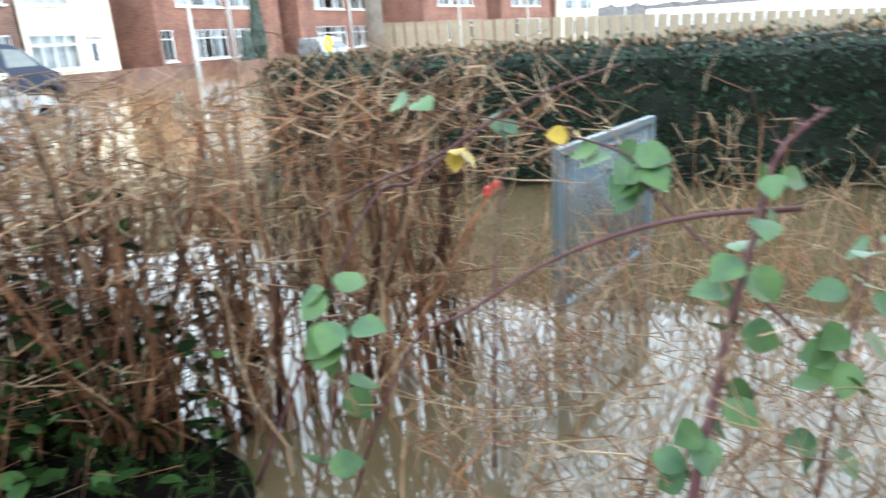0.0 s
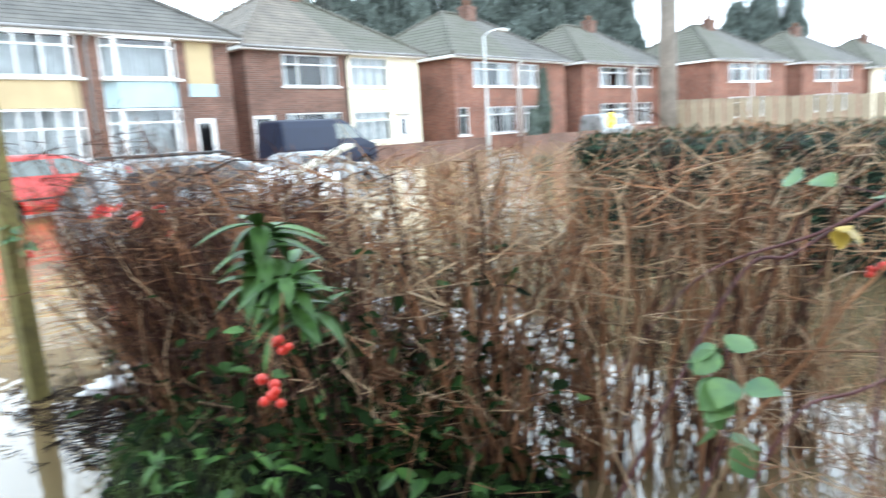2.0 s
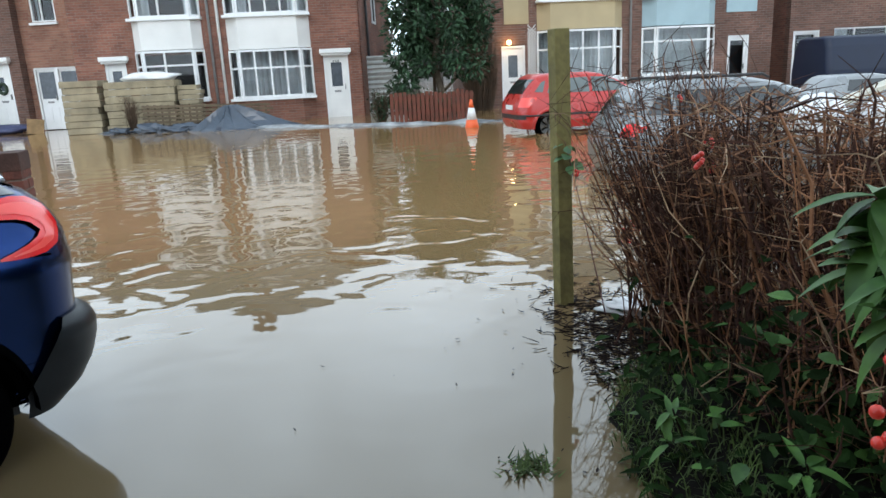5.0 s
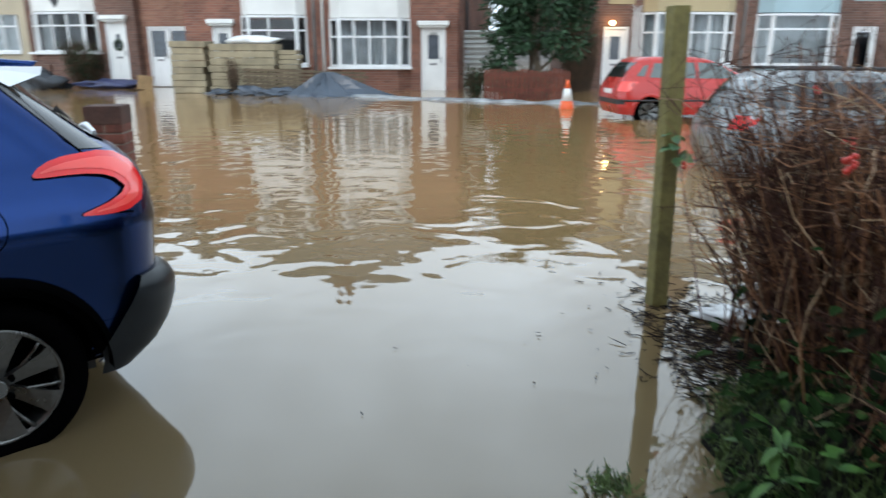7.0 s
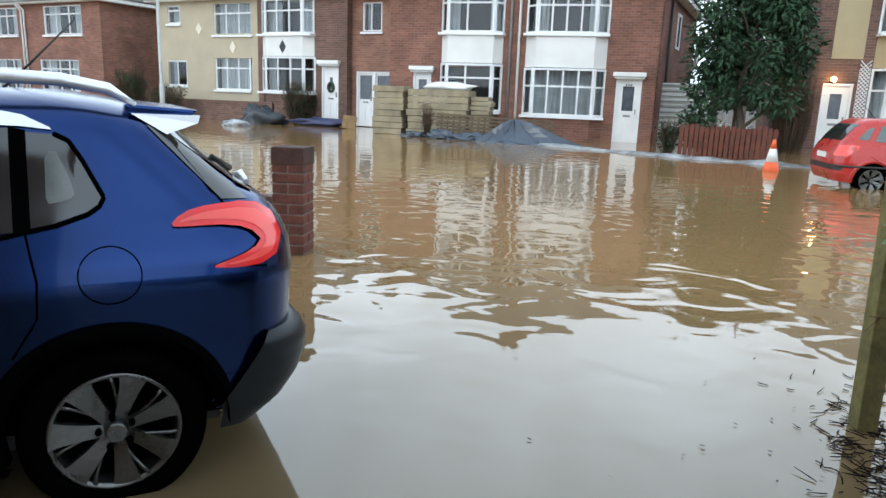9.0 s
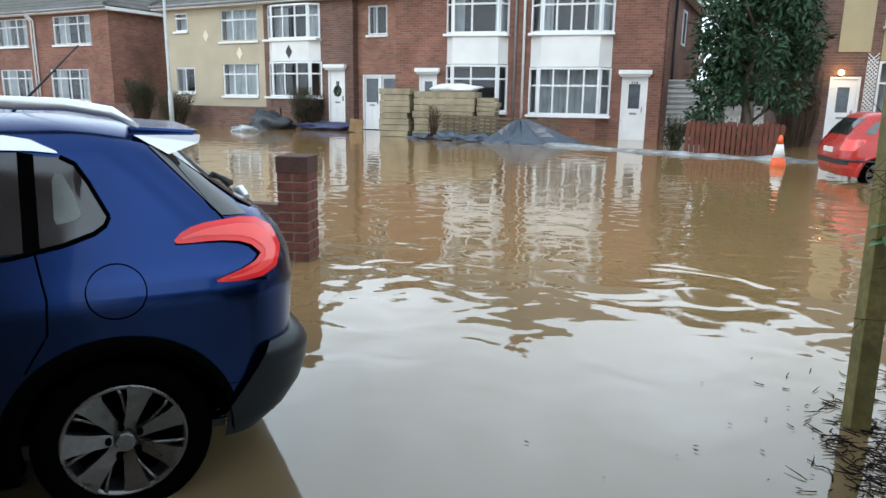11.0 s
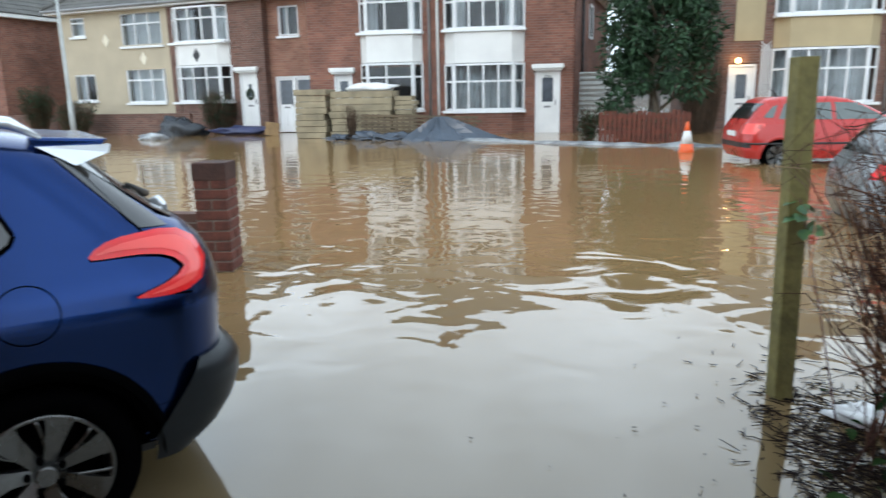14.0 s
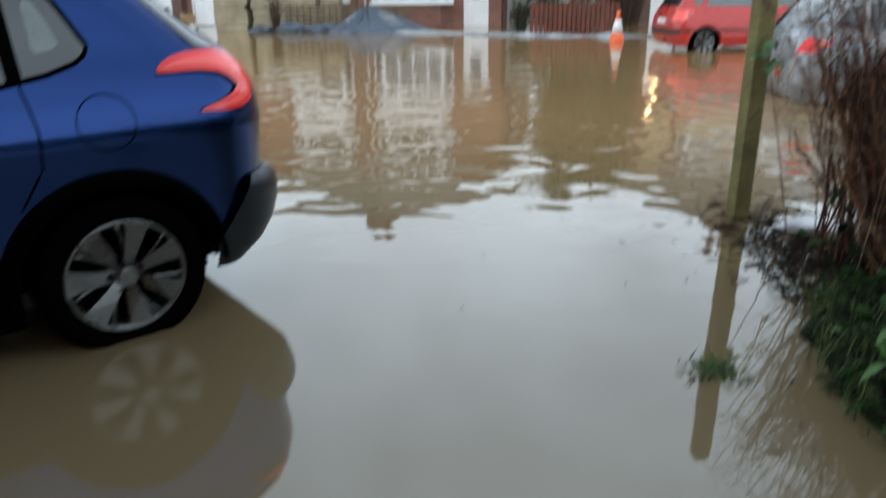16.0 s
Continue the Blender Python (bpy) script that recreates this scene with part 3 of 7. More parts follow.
# --- the pair with red brick and ivory render ---
def pair_ivory():
    m = pose(17.67, 23.0, 0) @ Matrix.Diagonal((0.985, 1, 0.985, 1))
    a = half_house(m, "red brick semi-detached house", -1.8, 3.3, "l",
                   [(-0.1, 2.8, 0.75, 2.05), (-0.1, 2.8, 3.15, 4.4), (-1.65, -0.65, -0.3, 2.0)], M_brick_old, front=M_brick, roof_mat=M_roof_pale, zeave=4.65, chimney_at=(2.6, 4.0, 6.4, 8.0))
    window(a, -0.13, 2.85, 3.13, 4.42, (0.28, 0.72), (0.68,), curtains=0.3)
    window(a, -0.13, 2.85, 0.7, 2.06, (0.28, 0.72), (0.7,), curtains=0.5)
    door(a, -1.65, -0.65, -0.1, 2.0, M_frame, glazed=(0.14, 0.86, 0.06, 0.94), lintel=False, label="white framed glazed door")
    downpipe(a, 3.2, 0, 4.6, material=M_black)
    c = half_house(m, "ivory rendered semi-detached house", 3.3, 7.85, "r",
                   [(3.52, 5.8, 0.75, 2.05), (3.52, 5.8, 3.15, 4.4), (6.3, 7.1, -0.3, 1.9)], M_ivory, front=M_ivory, roof_mat=M_roof_moss, zeave=4.65, chimney_at=(3.9, 4.0, 6.4, 7.9))
    window(c, 3.5, 5.83, 3.13, 4.42, (0.25, 0.5, 0.75), (0.68,), curtains=0.95)
    window(c, 3.5, 5.83, 0.7, 2.06, (0.25, 0.5, 0.75), (0.7,), curtains=0.95)
    door(c, 6.3, 7.1, -0.1, 1.9, M_white)


def pair_plain(x, y, yaw, w1, w2, wins, mats, chim=True, lower=None, z=0.0, roofs=None):
    """A plain pair: halves from -w1 to 0 and 0 to w2, with windows (x0, x1) at both storeys."""
    m = pose(x, y, z, 0, 0, yaw)
    for k, (a, b, side) in enumerate(((-w1, 0.0, "l"), (0.0, w2, "r"))):
        mine = [w for w in wins if a < (w[0] + w[1]) / 2 < b]
        low = [w for w in (lower or wins) if a < (w[0] + w[1]) / 2 < b]
        h = half_house(m, "red brick semi-detached house farther along the street" if mats[k] is not M_cream else "cream rendered semi-detached house", a, b, side,
                       [(p, q, 3.12, 4.32) for p, q in mine] + [(p, q, 0.7, 2.05) for p, q in low], mats[k], front=M_brick, zeave=4.6,
                       roof_mat=(roofs or (M_roof_moss, M_roof))[k], chimney_at=(0.4 if k == 0 else w2 * 0.5, 3.6, 6.3, 7.9) if chim and k == 0 else None, roof_courses=14)
        for p, q in mine:
            window(h, p, q, 3.1, 4.34, (0.33, 0.66) if q - p > 1.5 else (0.5,), (0.7,), curtains=0.6)
        for p, q in low:
            window(h, p, q, 0.68, 2.07, (0.25, 0.5, 0.75) if q - p > 1.5 else (), (0.7,), curtains=0.6)
        downpipe(h, a + 0.1 if k else b - 0.1, 0, 4.5)


M_wreath = mat("dark_wreath", (0.03, 0.05, 0.03), 0.8, vary=0.2, scale=20, bump=0.5)
M_lamp = bpy.data.materials.new("lamp_glow")
M_lamp.use_nodes = True
M_lamp.node_tree.nodes["Principled BSDF"].inputs["Emission Color"].default_value = (1.0, 0.55, 0.2, 1)
M_lamp.node_tree.nodes["Principled BSDF"].inputs["Emission Strength"].default_value = 12.0

pair_middle()
pair_tan_blue()
pair_ivory()
pair_plain(32.5, 22.2, 0, 5.4, 4.9, [(-3.87, -0.38), (0.16, 2.05)], (M_brick, M_brick), lower=[(-5.2, -4.4), (-2.8, -0.3), (0.4, 2.2)])
pair_plain(44.65, 21.3, -3, 6.1, 4.3, [(-4.2, -0.6), (0.3, 2.5)], (M_brick, M_brick))
pair_plain(53.0, 16.3, -10.5, 5.1, 4.9, [(-3.1, -0.2), (0.2, 2.4)], (M_brick, M_brick))
pair_plain(65.8, 13.8, -14, 5.0, 5.0, [(-3.0, -0.3), (0.3, 2.8)], (M_brick, M_brick))
pair_plain(78.0, 10.9, -17, 4.8, 4.8, [(-3.4, -0.3), (0.3, 3.4)], (M_ivory, M_ivory), z=-0.3)


# --- the cream pair with its side extension ---
def pair_cream():
    m = pose(-15.1, 24.9, 0.12, 0, 0, -12.1)
    a = half_house(m, "cream rendered semi-detached house", -3.36, 2.0, "l",
                   [(-0.2, 1.7, 1.0, 2.2), (-0.2, 1.7, 3.1, 4.2), (-2.7, -2.0, 3.5, 4.2), (-2.8, -1.75, 1.1, 2.1)], M_cream, front=M_cream, zeave=4.5, roof_mat=M_roof, chimney_at=(1.2, 3.6, 6.1, 7.9))
    window(a, -0.22, 1.72, 3.05, 4.25, (0.33, 0.66), (0.66,), curtains=0.9)
    window(a, -0.2, 1.6, 1.0, 2.25, (0.33, 0.66), (0.66,), curtains=0.9)
    window(a, -2.72, -2.0, 3.5, 4.22, (), (0.7,), curtains=0.9)
    window(a, -2.85, -1.75, 1.1, 2.1, (0.5,), (), curtains=0.4)
    for x, z in ((-1.0, 3.3), (0.75, 2.6)):
        part("diamond_ornament", diamond_bm(x, z), M_ivory, a, "pale diamond ornament on the render")
    b = half_house(m, "brick semi-detached house with a white bay panel", 2.0, 6.07, "r",
                   [(2.3, 4.6, 1.0, 2.25), (2.3, 4.6, 3.1, 4.2), (4.95, 5.7, -0.2, 1.98)], M_brick_old, zeave=4.5, roof_mat=M_roof)
    window(b, 2.25, 4.65, 3.05, 4.25, (0.33, 0.66), (0.66,), bay=0.25, curtains=0.6)
    window(b, 2.25, 4.7, 1.0, 2.25, (0.33, 0.66), (0.66,), bay=0.25, curtains=0.3)
    bay_panel(b, 2.25, 4.65, 2.27, 2.97, M_white_panel, 0.25, label="white panel with a dark diamond")
    bay_panel(b, 2.25, 4.65, -0.1, 0.93, M_brick_old, 0.25)
    part("diamond_ornament", diamond_bm(3.4, 2.6, -0.26), M_black, b, "dark diamond ornament")
    door(b, 4.95, 5.7, -0.1, 1.98, M_white, glazed=(0.4, 0.6, 0.6, 0.8))
    wr = thing("door_wreath", m @ pose(5.33, 0.055, 1.22, 90, 0, 0), "small dark green wreath hanging on the white door", "wreath")
    bm = bmesh.new()
    tube(bm, [(0.12 * math.cos(6.2832 * i / 20), 0.15 * math.sin(6.2832 * i / 20), 0) for i in range(21)], [0.045 + 0.012 * (i % 2) for i in range(21)], 7, caps=False)
    part("garland", bm, M_wreath, wr)
    e = thing("house", m, "red brick two-storey side extension with white doors", "house", group="houses along the street")
    bm = bmesh.new()
    wall_sheet(bm, 6.07, 8.9, -0.3, 4.5, [(6.5, 7.3, 3.15, 4.1), (6.25, 7.7, -0.3, 1.8)], y=0.3)
    box(bm, 8.65, 8.9, 0.56, 7.0, -0.3, 4.5)
    part("wall", bm, M_brick_pink, e)
    # near-black block again in place of an unlit room
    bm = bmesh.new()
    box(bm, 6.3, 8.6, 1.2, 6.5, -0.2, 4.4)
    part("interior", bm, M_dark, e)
    window(e, 6.5, 7.3, 3.13, 4.12, (0.42,), (), y=0.3, curtains=0.3)
    door(e, 6.25, 6.98, -0.1, 1.8, M_frame, glazed=(0.15, 0.85, 0.5, 0.93), lintel=False, y=0.3, label="white door with a dark glazed upper half")
    door(e, 6.98, 7.7, -0.1, 1.8, M_frame, glazed=(0.15, 0.85, 0.5, 0.93), lintel=False, y=0.3, label="white door with a dark glazed upper half")
    roof_half(e, 6.0, 8.9, "r", 7.0, 4.5, 2.3, M_roof)


def diamond_bm(x, z, y=-0.02):
    bm = bmesh.new()
    f = [bm.verts.new(p) for p in ((x - 0.16, y, z), (x, y, z - 0.24), (x + 0.16, y, z), (x, y, z + 0.24))]
    k = [bm.verts.new((v.co.x, y + 0.017, v.co.z)) for v in f]
    bm.faces.new(f)
    for i in range(4):
        bm.faces.new((f[i], f[(i + 1) % 4], k[(i + 1) % 4], k[i]))
    return bm


pair_cream()
pair_plain(-26.3, 26.8, -12.1, 5.2, 5.2, [(-3.0, -0.5), (1.4, 4.0)], (M_brick, M_brick), lower=[(-3.0, -0.5), (0.9, 3.6)], z=0.12)


# ==== vehicles ====
M_blue_paint = mat("dark_blue_metallic_paint", (0.010, 0.032, 0.125), 0.24, metal=0.97, vary=0.04, scale=2, coat=0.2)
M_red_paint = mat("red_car_paint", (0.46, 0.024, 0.018), 0.3, vary=0.05, scale=2, coat=0.35)
M_silver_paint = mat("silver_car_paint", (0.27, 0.28, 0.285), 0.3, metal=0.4, vary=0.06, scale=2, coat=0.4)
M_navy_paint = mat("navy_van_paint", (0.008, 0.014, 0.036), 0.4, vary=0.05, scale=2, coat=0.08, spec=0.3)
M_car_glass = mat("dark_tinted_glass", (0.012, 0.014, 0.015), 0.06, vary=0.05, spec=0.9)
# sky light seen through the glass is put into this paler base colour
M_pale_glass = mat("painted_sky_lit_glass", (0.10, 0.118, 0.112), 0.1, vary=0.08, spec=0.9)
M_bumper = mat("satin_grey_bumper", (0.008, 0.011, 0.014), 0.38, vary=0.1, scale=6, spec=0.32)
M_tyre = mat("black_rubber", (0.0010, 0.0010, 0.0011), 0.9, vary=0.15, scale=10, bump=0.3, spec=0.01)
M_alloy = mat("machined_alloy", (0.145, 0.145, 0.14), 0.30, metal=0.9, vary=0.12, scale=8)
M_red_lens = mat("red_tail_lens", (0.80, 0.018, 0.02), 0.14, vary=0.04, spec=0.5, coat=0.2)
M_chrome = mat("bright_trim", (0.8, 0.82, 0.84), 0.22, metal=0.6, vary=0.04)
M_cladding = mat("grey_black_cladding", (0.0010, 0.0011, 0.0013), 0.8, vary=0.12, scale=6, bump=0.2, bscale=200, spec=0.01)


class Shell:
    """A car body of level slices: each row is (z, front end, rear end, side inset, corner radius) in the car's own metres."""

    def __init__(self, rows, width):
        self.rows, self.width = rows, width

    def at(self, z):
        r = self.rows
        z = min(max(z, r[0][0]), r[-1][0])
        for a, b in zip(r, r[1:]):
            if z <= b[0]:
                f = (z - a[0]) / max(b[0] - a[0], 1e-6)
                return [p + (q - p) * f for p, q in zip(a[1:], b[1:])]
        return list(r[-1][1:])

    def side(self, u, z, proud=0.0):
        """The point of the near flank at length u and height z."""
        front, rear, inset, rad = self.at(z)
        y = inset
        if u > rear - rad:
            d = min(u - (rear - rad), rad * 0.999)
            y += rad - math.sqrt(max(rad * rad - d * d, 0))
        if u < front + rad:
            d = min(front + rad - u, rad * 0.999)
            y += rad - math.sqrt(max(rad * rad - d * d, 0))
        return (u, y - proud, z)

    def back(self, y, z, proud=0.0):
        front, rear, inset, rad = self.at(z)
        u = rear
        e = min(y - inset, self.width - inset - y)
        if e < rad:
            d = rad - max(e, 0)
            u -= rad - math.sqrt(max(rad * rad - d * d, 0))
        return (u + proud, y, z)

    def outline(self, z, n=10, fine=0.05):
        front, rear, inset, rad = self.at(z)
        far = self.width - inset
        out = []
        m = max(2, int((rear - front - 2 * rad) / fine))
        for i in range(m + 1):
            out.append((front + rad + (rear - front - 2 * rad) * i / m, inset))
        for i in range(1, n + 1):
            a = math.pi / 2 * i / n
            out.append((rear - rad + rad * math.sin(a), inset + rad - rad * math.cos(a)))
        for i in range(1, n + 1):
            a = math.pi / 2 * i / n
            out.append((rear - rad + rad * math.cos(a), far - rad + rad * math.sin(a)))
        for i in range(1, 4):
            out.append((rear - rad + (front - rear + 2 * rad) * i / 3, far))
        for i in range(1, n + 1):
            a = math.pi / 2 * i / n
            out.append((front + rad - rad * math.sin(a), far - rad + rad * math.cos(a)))
        for i in range(1, n):
            a = math.pi / 2 * i / n
            out.append((front + rad - rad * math.cos(a), inset + rad - rad * math.sin(a)))
        return out

    def mesh(self, z0, z1, step=0.035, holes=(), lid=True, tail=False, keep=None):
        """The skin from z0 to z1; holes: (u, z, radius) of wheel arches, cut out of both flanks."""
        bm = bmesh.new()
        n = max(2, int((z1 - z0) / step))
        front, rear, _, rad = self.at((z0 + z1) / 2)
        rings = []
        k = 60
        for i in range(n + 1):
            z = z0 + (z1 - z0) * i / n
            f, r, ins, rd = self.at(z)
            far = self.width - ins
            pts = []
            for j in range(k + 1):
                pts.append((f + rd + (r - f - 2 * rd) * j / k, ins))
            for j in range(1, 9):
                a = math.pi / 2 * j / 8
                pts.append((r - rd + rd * math.sin(a), ins + rd - rd * math.cos(a)))
            for j in range(1, 9):
                a = math.pi / 2 * j / 8
                pts.append((r - rd + rd * math.cos(a), far - rd + rd * math.sin(a)))
            for j in range(1, k + 1):
                pts.append((r - rd + (f - r + 2 * rd) * j / k, far))
            for j in range(1, 9):
                a = math.pi / 2 * j / 8
                pts.append((f + rd - rd * math.sin(a), far - rd + rd * math.cos(a)))
            for j in range(1, 8):
                a = math.pi / 2 * j / 8
                pts.append((f + rd - rd * math.cos(a), ins + rd - rd * math.sin(a)))
            rings.append([bm.verts.new((x, y, z)) for x, y in pts])
        for a, b in zip(rings, rings[1:]):
            m = len(a)
            for j in range(k + 16 if tail else m):
                q = (a[j], a[(j + 1) % m], b[(j + 1) % m], b[j])
                c = sum((v.co for v in q), Vector()) / 4
                if any(math.hypot(c.x - h[0], c.z - h[1]) < h[2] for h in holes) and (c.y < 0.3 or c.y > self.width - 0.3):
                    continue
                if keep and not keep(c):
                    continue
                bm.faces.new(q).smooth = True
        if lid:
            bm.faces.new(rings[-1][: k + 17] if tail else rings[-1])
        bmesh.ops.delete(bm, geom=[v for v in bm.verts if not v.link_faces], context="VERTS")
        return bm

    def strip(self, upper, lower, proud=0.008, n=4):
        """A patch on the flank between two lines of (u, z)."""
        bm = bmesh.new()
        rows = []
        for k in range(n + 1):
            f = k / n
            rows.append([bm.verts.new(self.side(a[0] + (b[0] - a[0]) * f, a[1] + (b[1] - a[1]) * f, proud)) for a, b in zip(upper, lower)])
        for r, s in zip(rows, rows[1:]):
            for i in range(len(r) - 1):
                bm.faces.new((r[i], r[i + 1], s[i + 1], s[i])).smooth = True
        return bm


def dense(pts, n=6):
    out = []
    for a, b in zip(pts, pts[1:]):
        out += [(a[0] + (b[0] - a[0]) * i / n, a[1] + (b[1] - a[1]) * i / n) for i in range(n)]
    return out + [pts[-1]]


def wheel(parent, u, y, z, radius, rim, blades=7, turn=0.0, name="wheel", sign=-1):
    """A wheel whose outer face looks along sign*y: tyre, rim and blades."""
    m = Matrix.Translation((u, y, z))
    bm = bmesh.new()
    prof = [(rim, 0.02), (rim + 0.01, -0.0), (radius - 0.03, -0.004), (radius - 0.006, 0.03), (radius, 0.06), (radius, 0.17), (radius - 0.02, 0.2), (rim, 0.2)]
    seg = 40
    rings = []
    for r, d in prof:
        rings.append([bm.verts.new((u + r * math.cos(6.2832 * i / seg), y - sign * d, z + r * math.sin(6.2832 * i / seg))) for i in range(seg)])
    for a, b in zip(rings, rings[1:]):
        for i in range(seg):
            bm.faces.new((a[i], a[(i + 1) % seg], b[(i + 1) % seg], b[i])).smooth = True
    w = part("wheel", bm, M_tyre, parent, "black tyre on an alloy wheel")
    bm = bmesh.new()
    prof = [(rim, 0.012), (rim - 0.012, 0.004), (rim - 0.02, 0.03), (rim - 0.03, 0.1)]
    rings = [[bm.verts.new((u + r * math.cos(6.2832 * i / seg), y - sign * d, z + r * math.sin(6.2832 * i / seg))) for i in range(seg)] for r, d in prof]
    for a, b in zip(rings, rings[1:]):
        for i in range(seg):
            bm.faces.new((a[i], a[(i + 1) % seg], b[(i + 1) % seg], b[i])).smooth = True
    rm = part("rim", bm, M_alloy, w)
    # flat near-black disc added behind the spokes as shade in the gaps
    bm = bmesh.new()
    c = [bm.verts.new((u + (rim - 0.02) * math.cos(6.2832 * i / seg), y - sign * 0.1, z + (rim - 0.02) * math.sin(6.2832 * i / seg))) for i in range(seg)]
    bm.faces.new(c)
    part("dark_wheel_backing", bm, M_tyre, w)
    for b in range(blades):
        a = turn + 6.2832 * b / blades
        bm = bmesh.new()
        lo, hi = [], []
        for r, h, d in ((0.035, 0.020, 0.024), (rim * 0.45, 0.026, 0.014), (rim * 0.8, 0.040, 0.006), (rim - 0.008, 0.052, 0.004)):
            for s, off in ((1, 0.0), (-1, 0.012)):
                x, zz = r * math.cos(a) - s * h * math.sin(a), r * math.sin(a) + s * h * math.cos(a)
                (lo if s > 0 else hi).append((x, y - sign * (d + off), zz))
        top = [bm.verts.new((u + p[0], p[1], z + p[2])) for p in lo]
        bot = [bm.verts.new((u + p[0], p[1], z + p[2])) for p in hi]
        topb = [bm.verts.new((u + p[0], p[1] - sign * 0.03, z + p[2])) for p in lo]
        botb = [bm.verts.new((u + p[0], p[1] - sign * 0.03, z + p[2])) for p in hi]
        for i in range(3):
            bm.faces.new((top[i], top[i + 1], bot[i + 1], bot[i]))
            bm.faces.new((top[i], top[i + 1], topb[i + 1], topb[i]))
            bm.faces.new((bot[i], bot[i + 1], botb[i + 1], botb[i]))
        part("spoke", bm, M_alloy, w)
        # thin bright rib set deeper beside each broad spoke
        bm = bmesh.new()
        c = a + 0.30
        tube(bm, [(u + r * math.cos(c + k), y - sign * d, z + r * math.sin(c + k)) for r, k, d in ((0.05, -0.25, 0.035), (rim * 0.5, -0.05, 0.03), (rim * 0.8, 0.03, 0.022), (rim - 0.01, 0.08, 0.014))], [0.007, 0.007, 0.008, 0.009], 5)
        part("spoke_rib", bm, M_alloy, w)
    bm = bmesh.new()
    tube(bm, [(u, y - sign * 0.03, z), (u, y + sign * 0.004, z)], [0.045, 0.034], 20)
    part("hub_cap", bm, M_alloy, w)
    for b in range(5):
        a = 0.5 + 6.2832 * b / 5
        bm = bmesh.new()
        tube(bm, [(u + 0.06 * math.cos(a), y - sign * 0.03, z + 0.06 * math.sin(a)), (u + 0.06 * math.cos(a), y - sign * 0.002, z + 0.06 * math.sin(a))], [0.012, 0.012], 6)
        part("wheel_bolt", bm, M_tyre, w)


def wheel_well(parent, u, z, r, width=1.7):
    # arch liner takes the near-black tyre colour to hold the shade inside
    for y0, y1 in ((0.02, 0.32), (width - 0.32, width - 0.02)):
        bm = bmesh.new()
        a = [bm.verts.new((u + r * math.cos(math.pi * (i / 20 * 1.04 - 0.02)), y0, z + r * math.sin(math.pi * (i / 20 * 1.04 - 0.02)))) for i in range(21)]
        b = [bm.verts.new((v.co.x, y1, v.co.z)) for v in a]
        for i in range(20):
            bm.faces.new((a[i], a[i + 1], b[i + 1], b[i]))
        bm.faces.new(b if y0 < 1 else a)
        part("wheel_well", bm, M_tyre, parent)


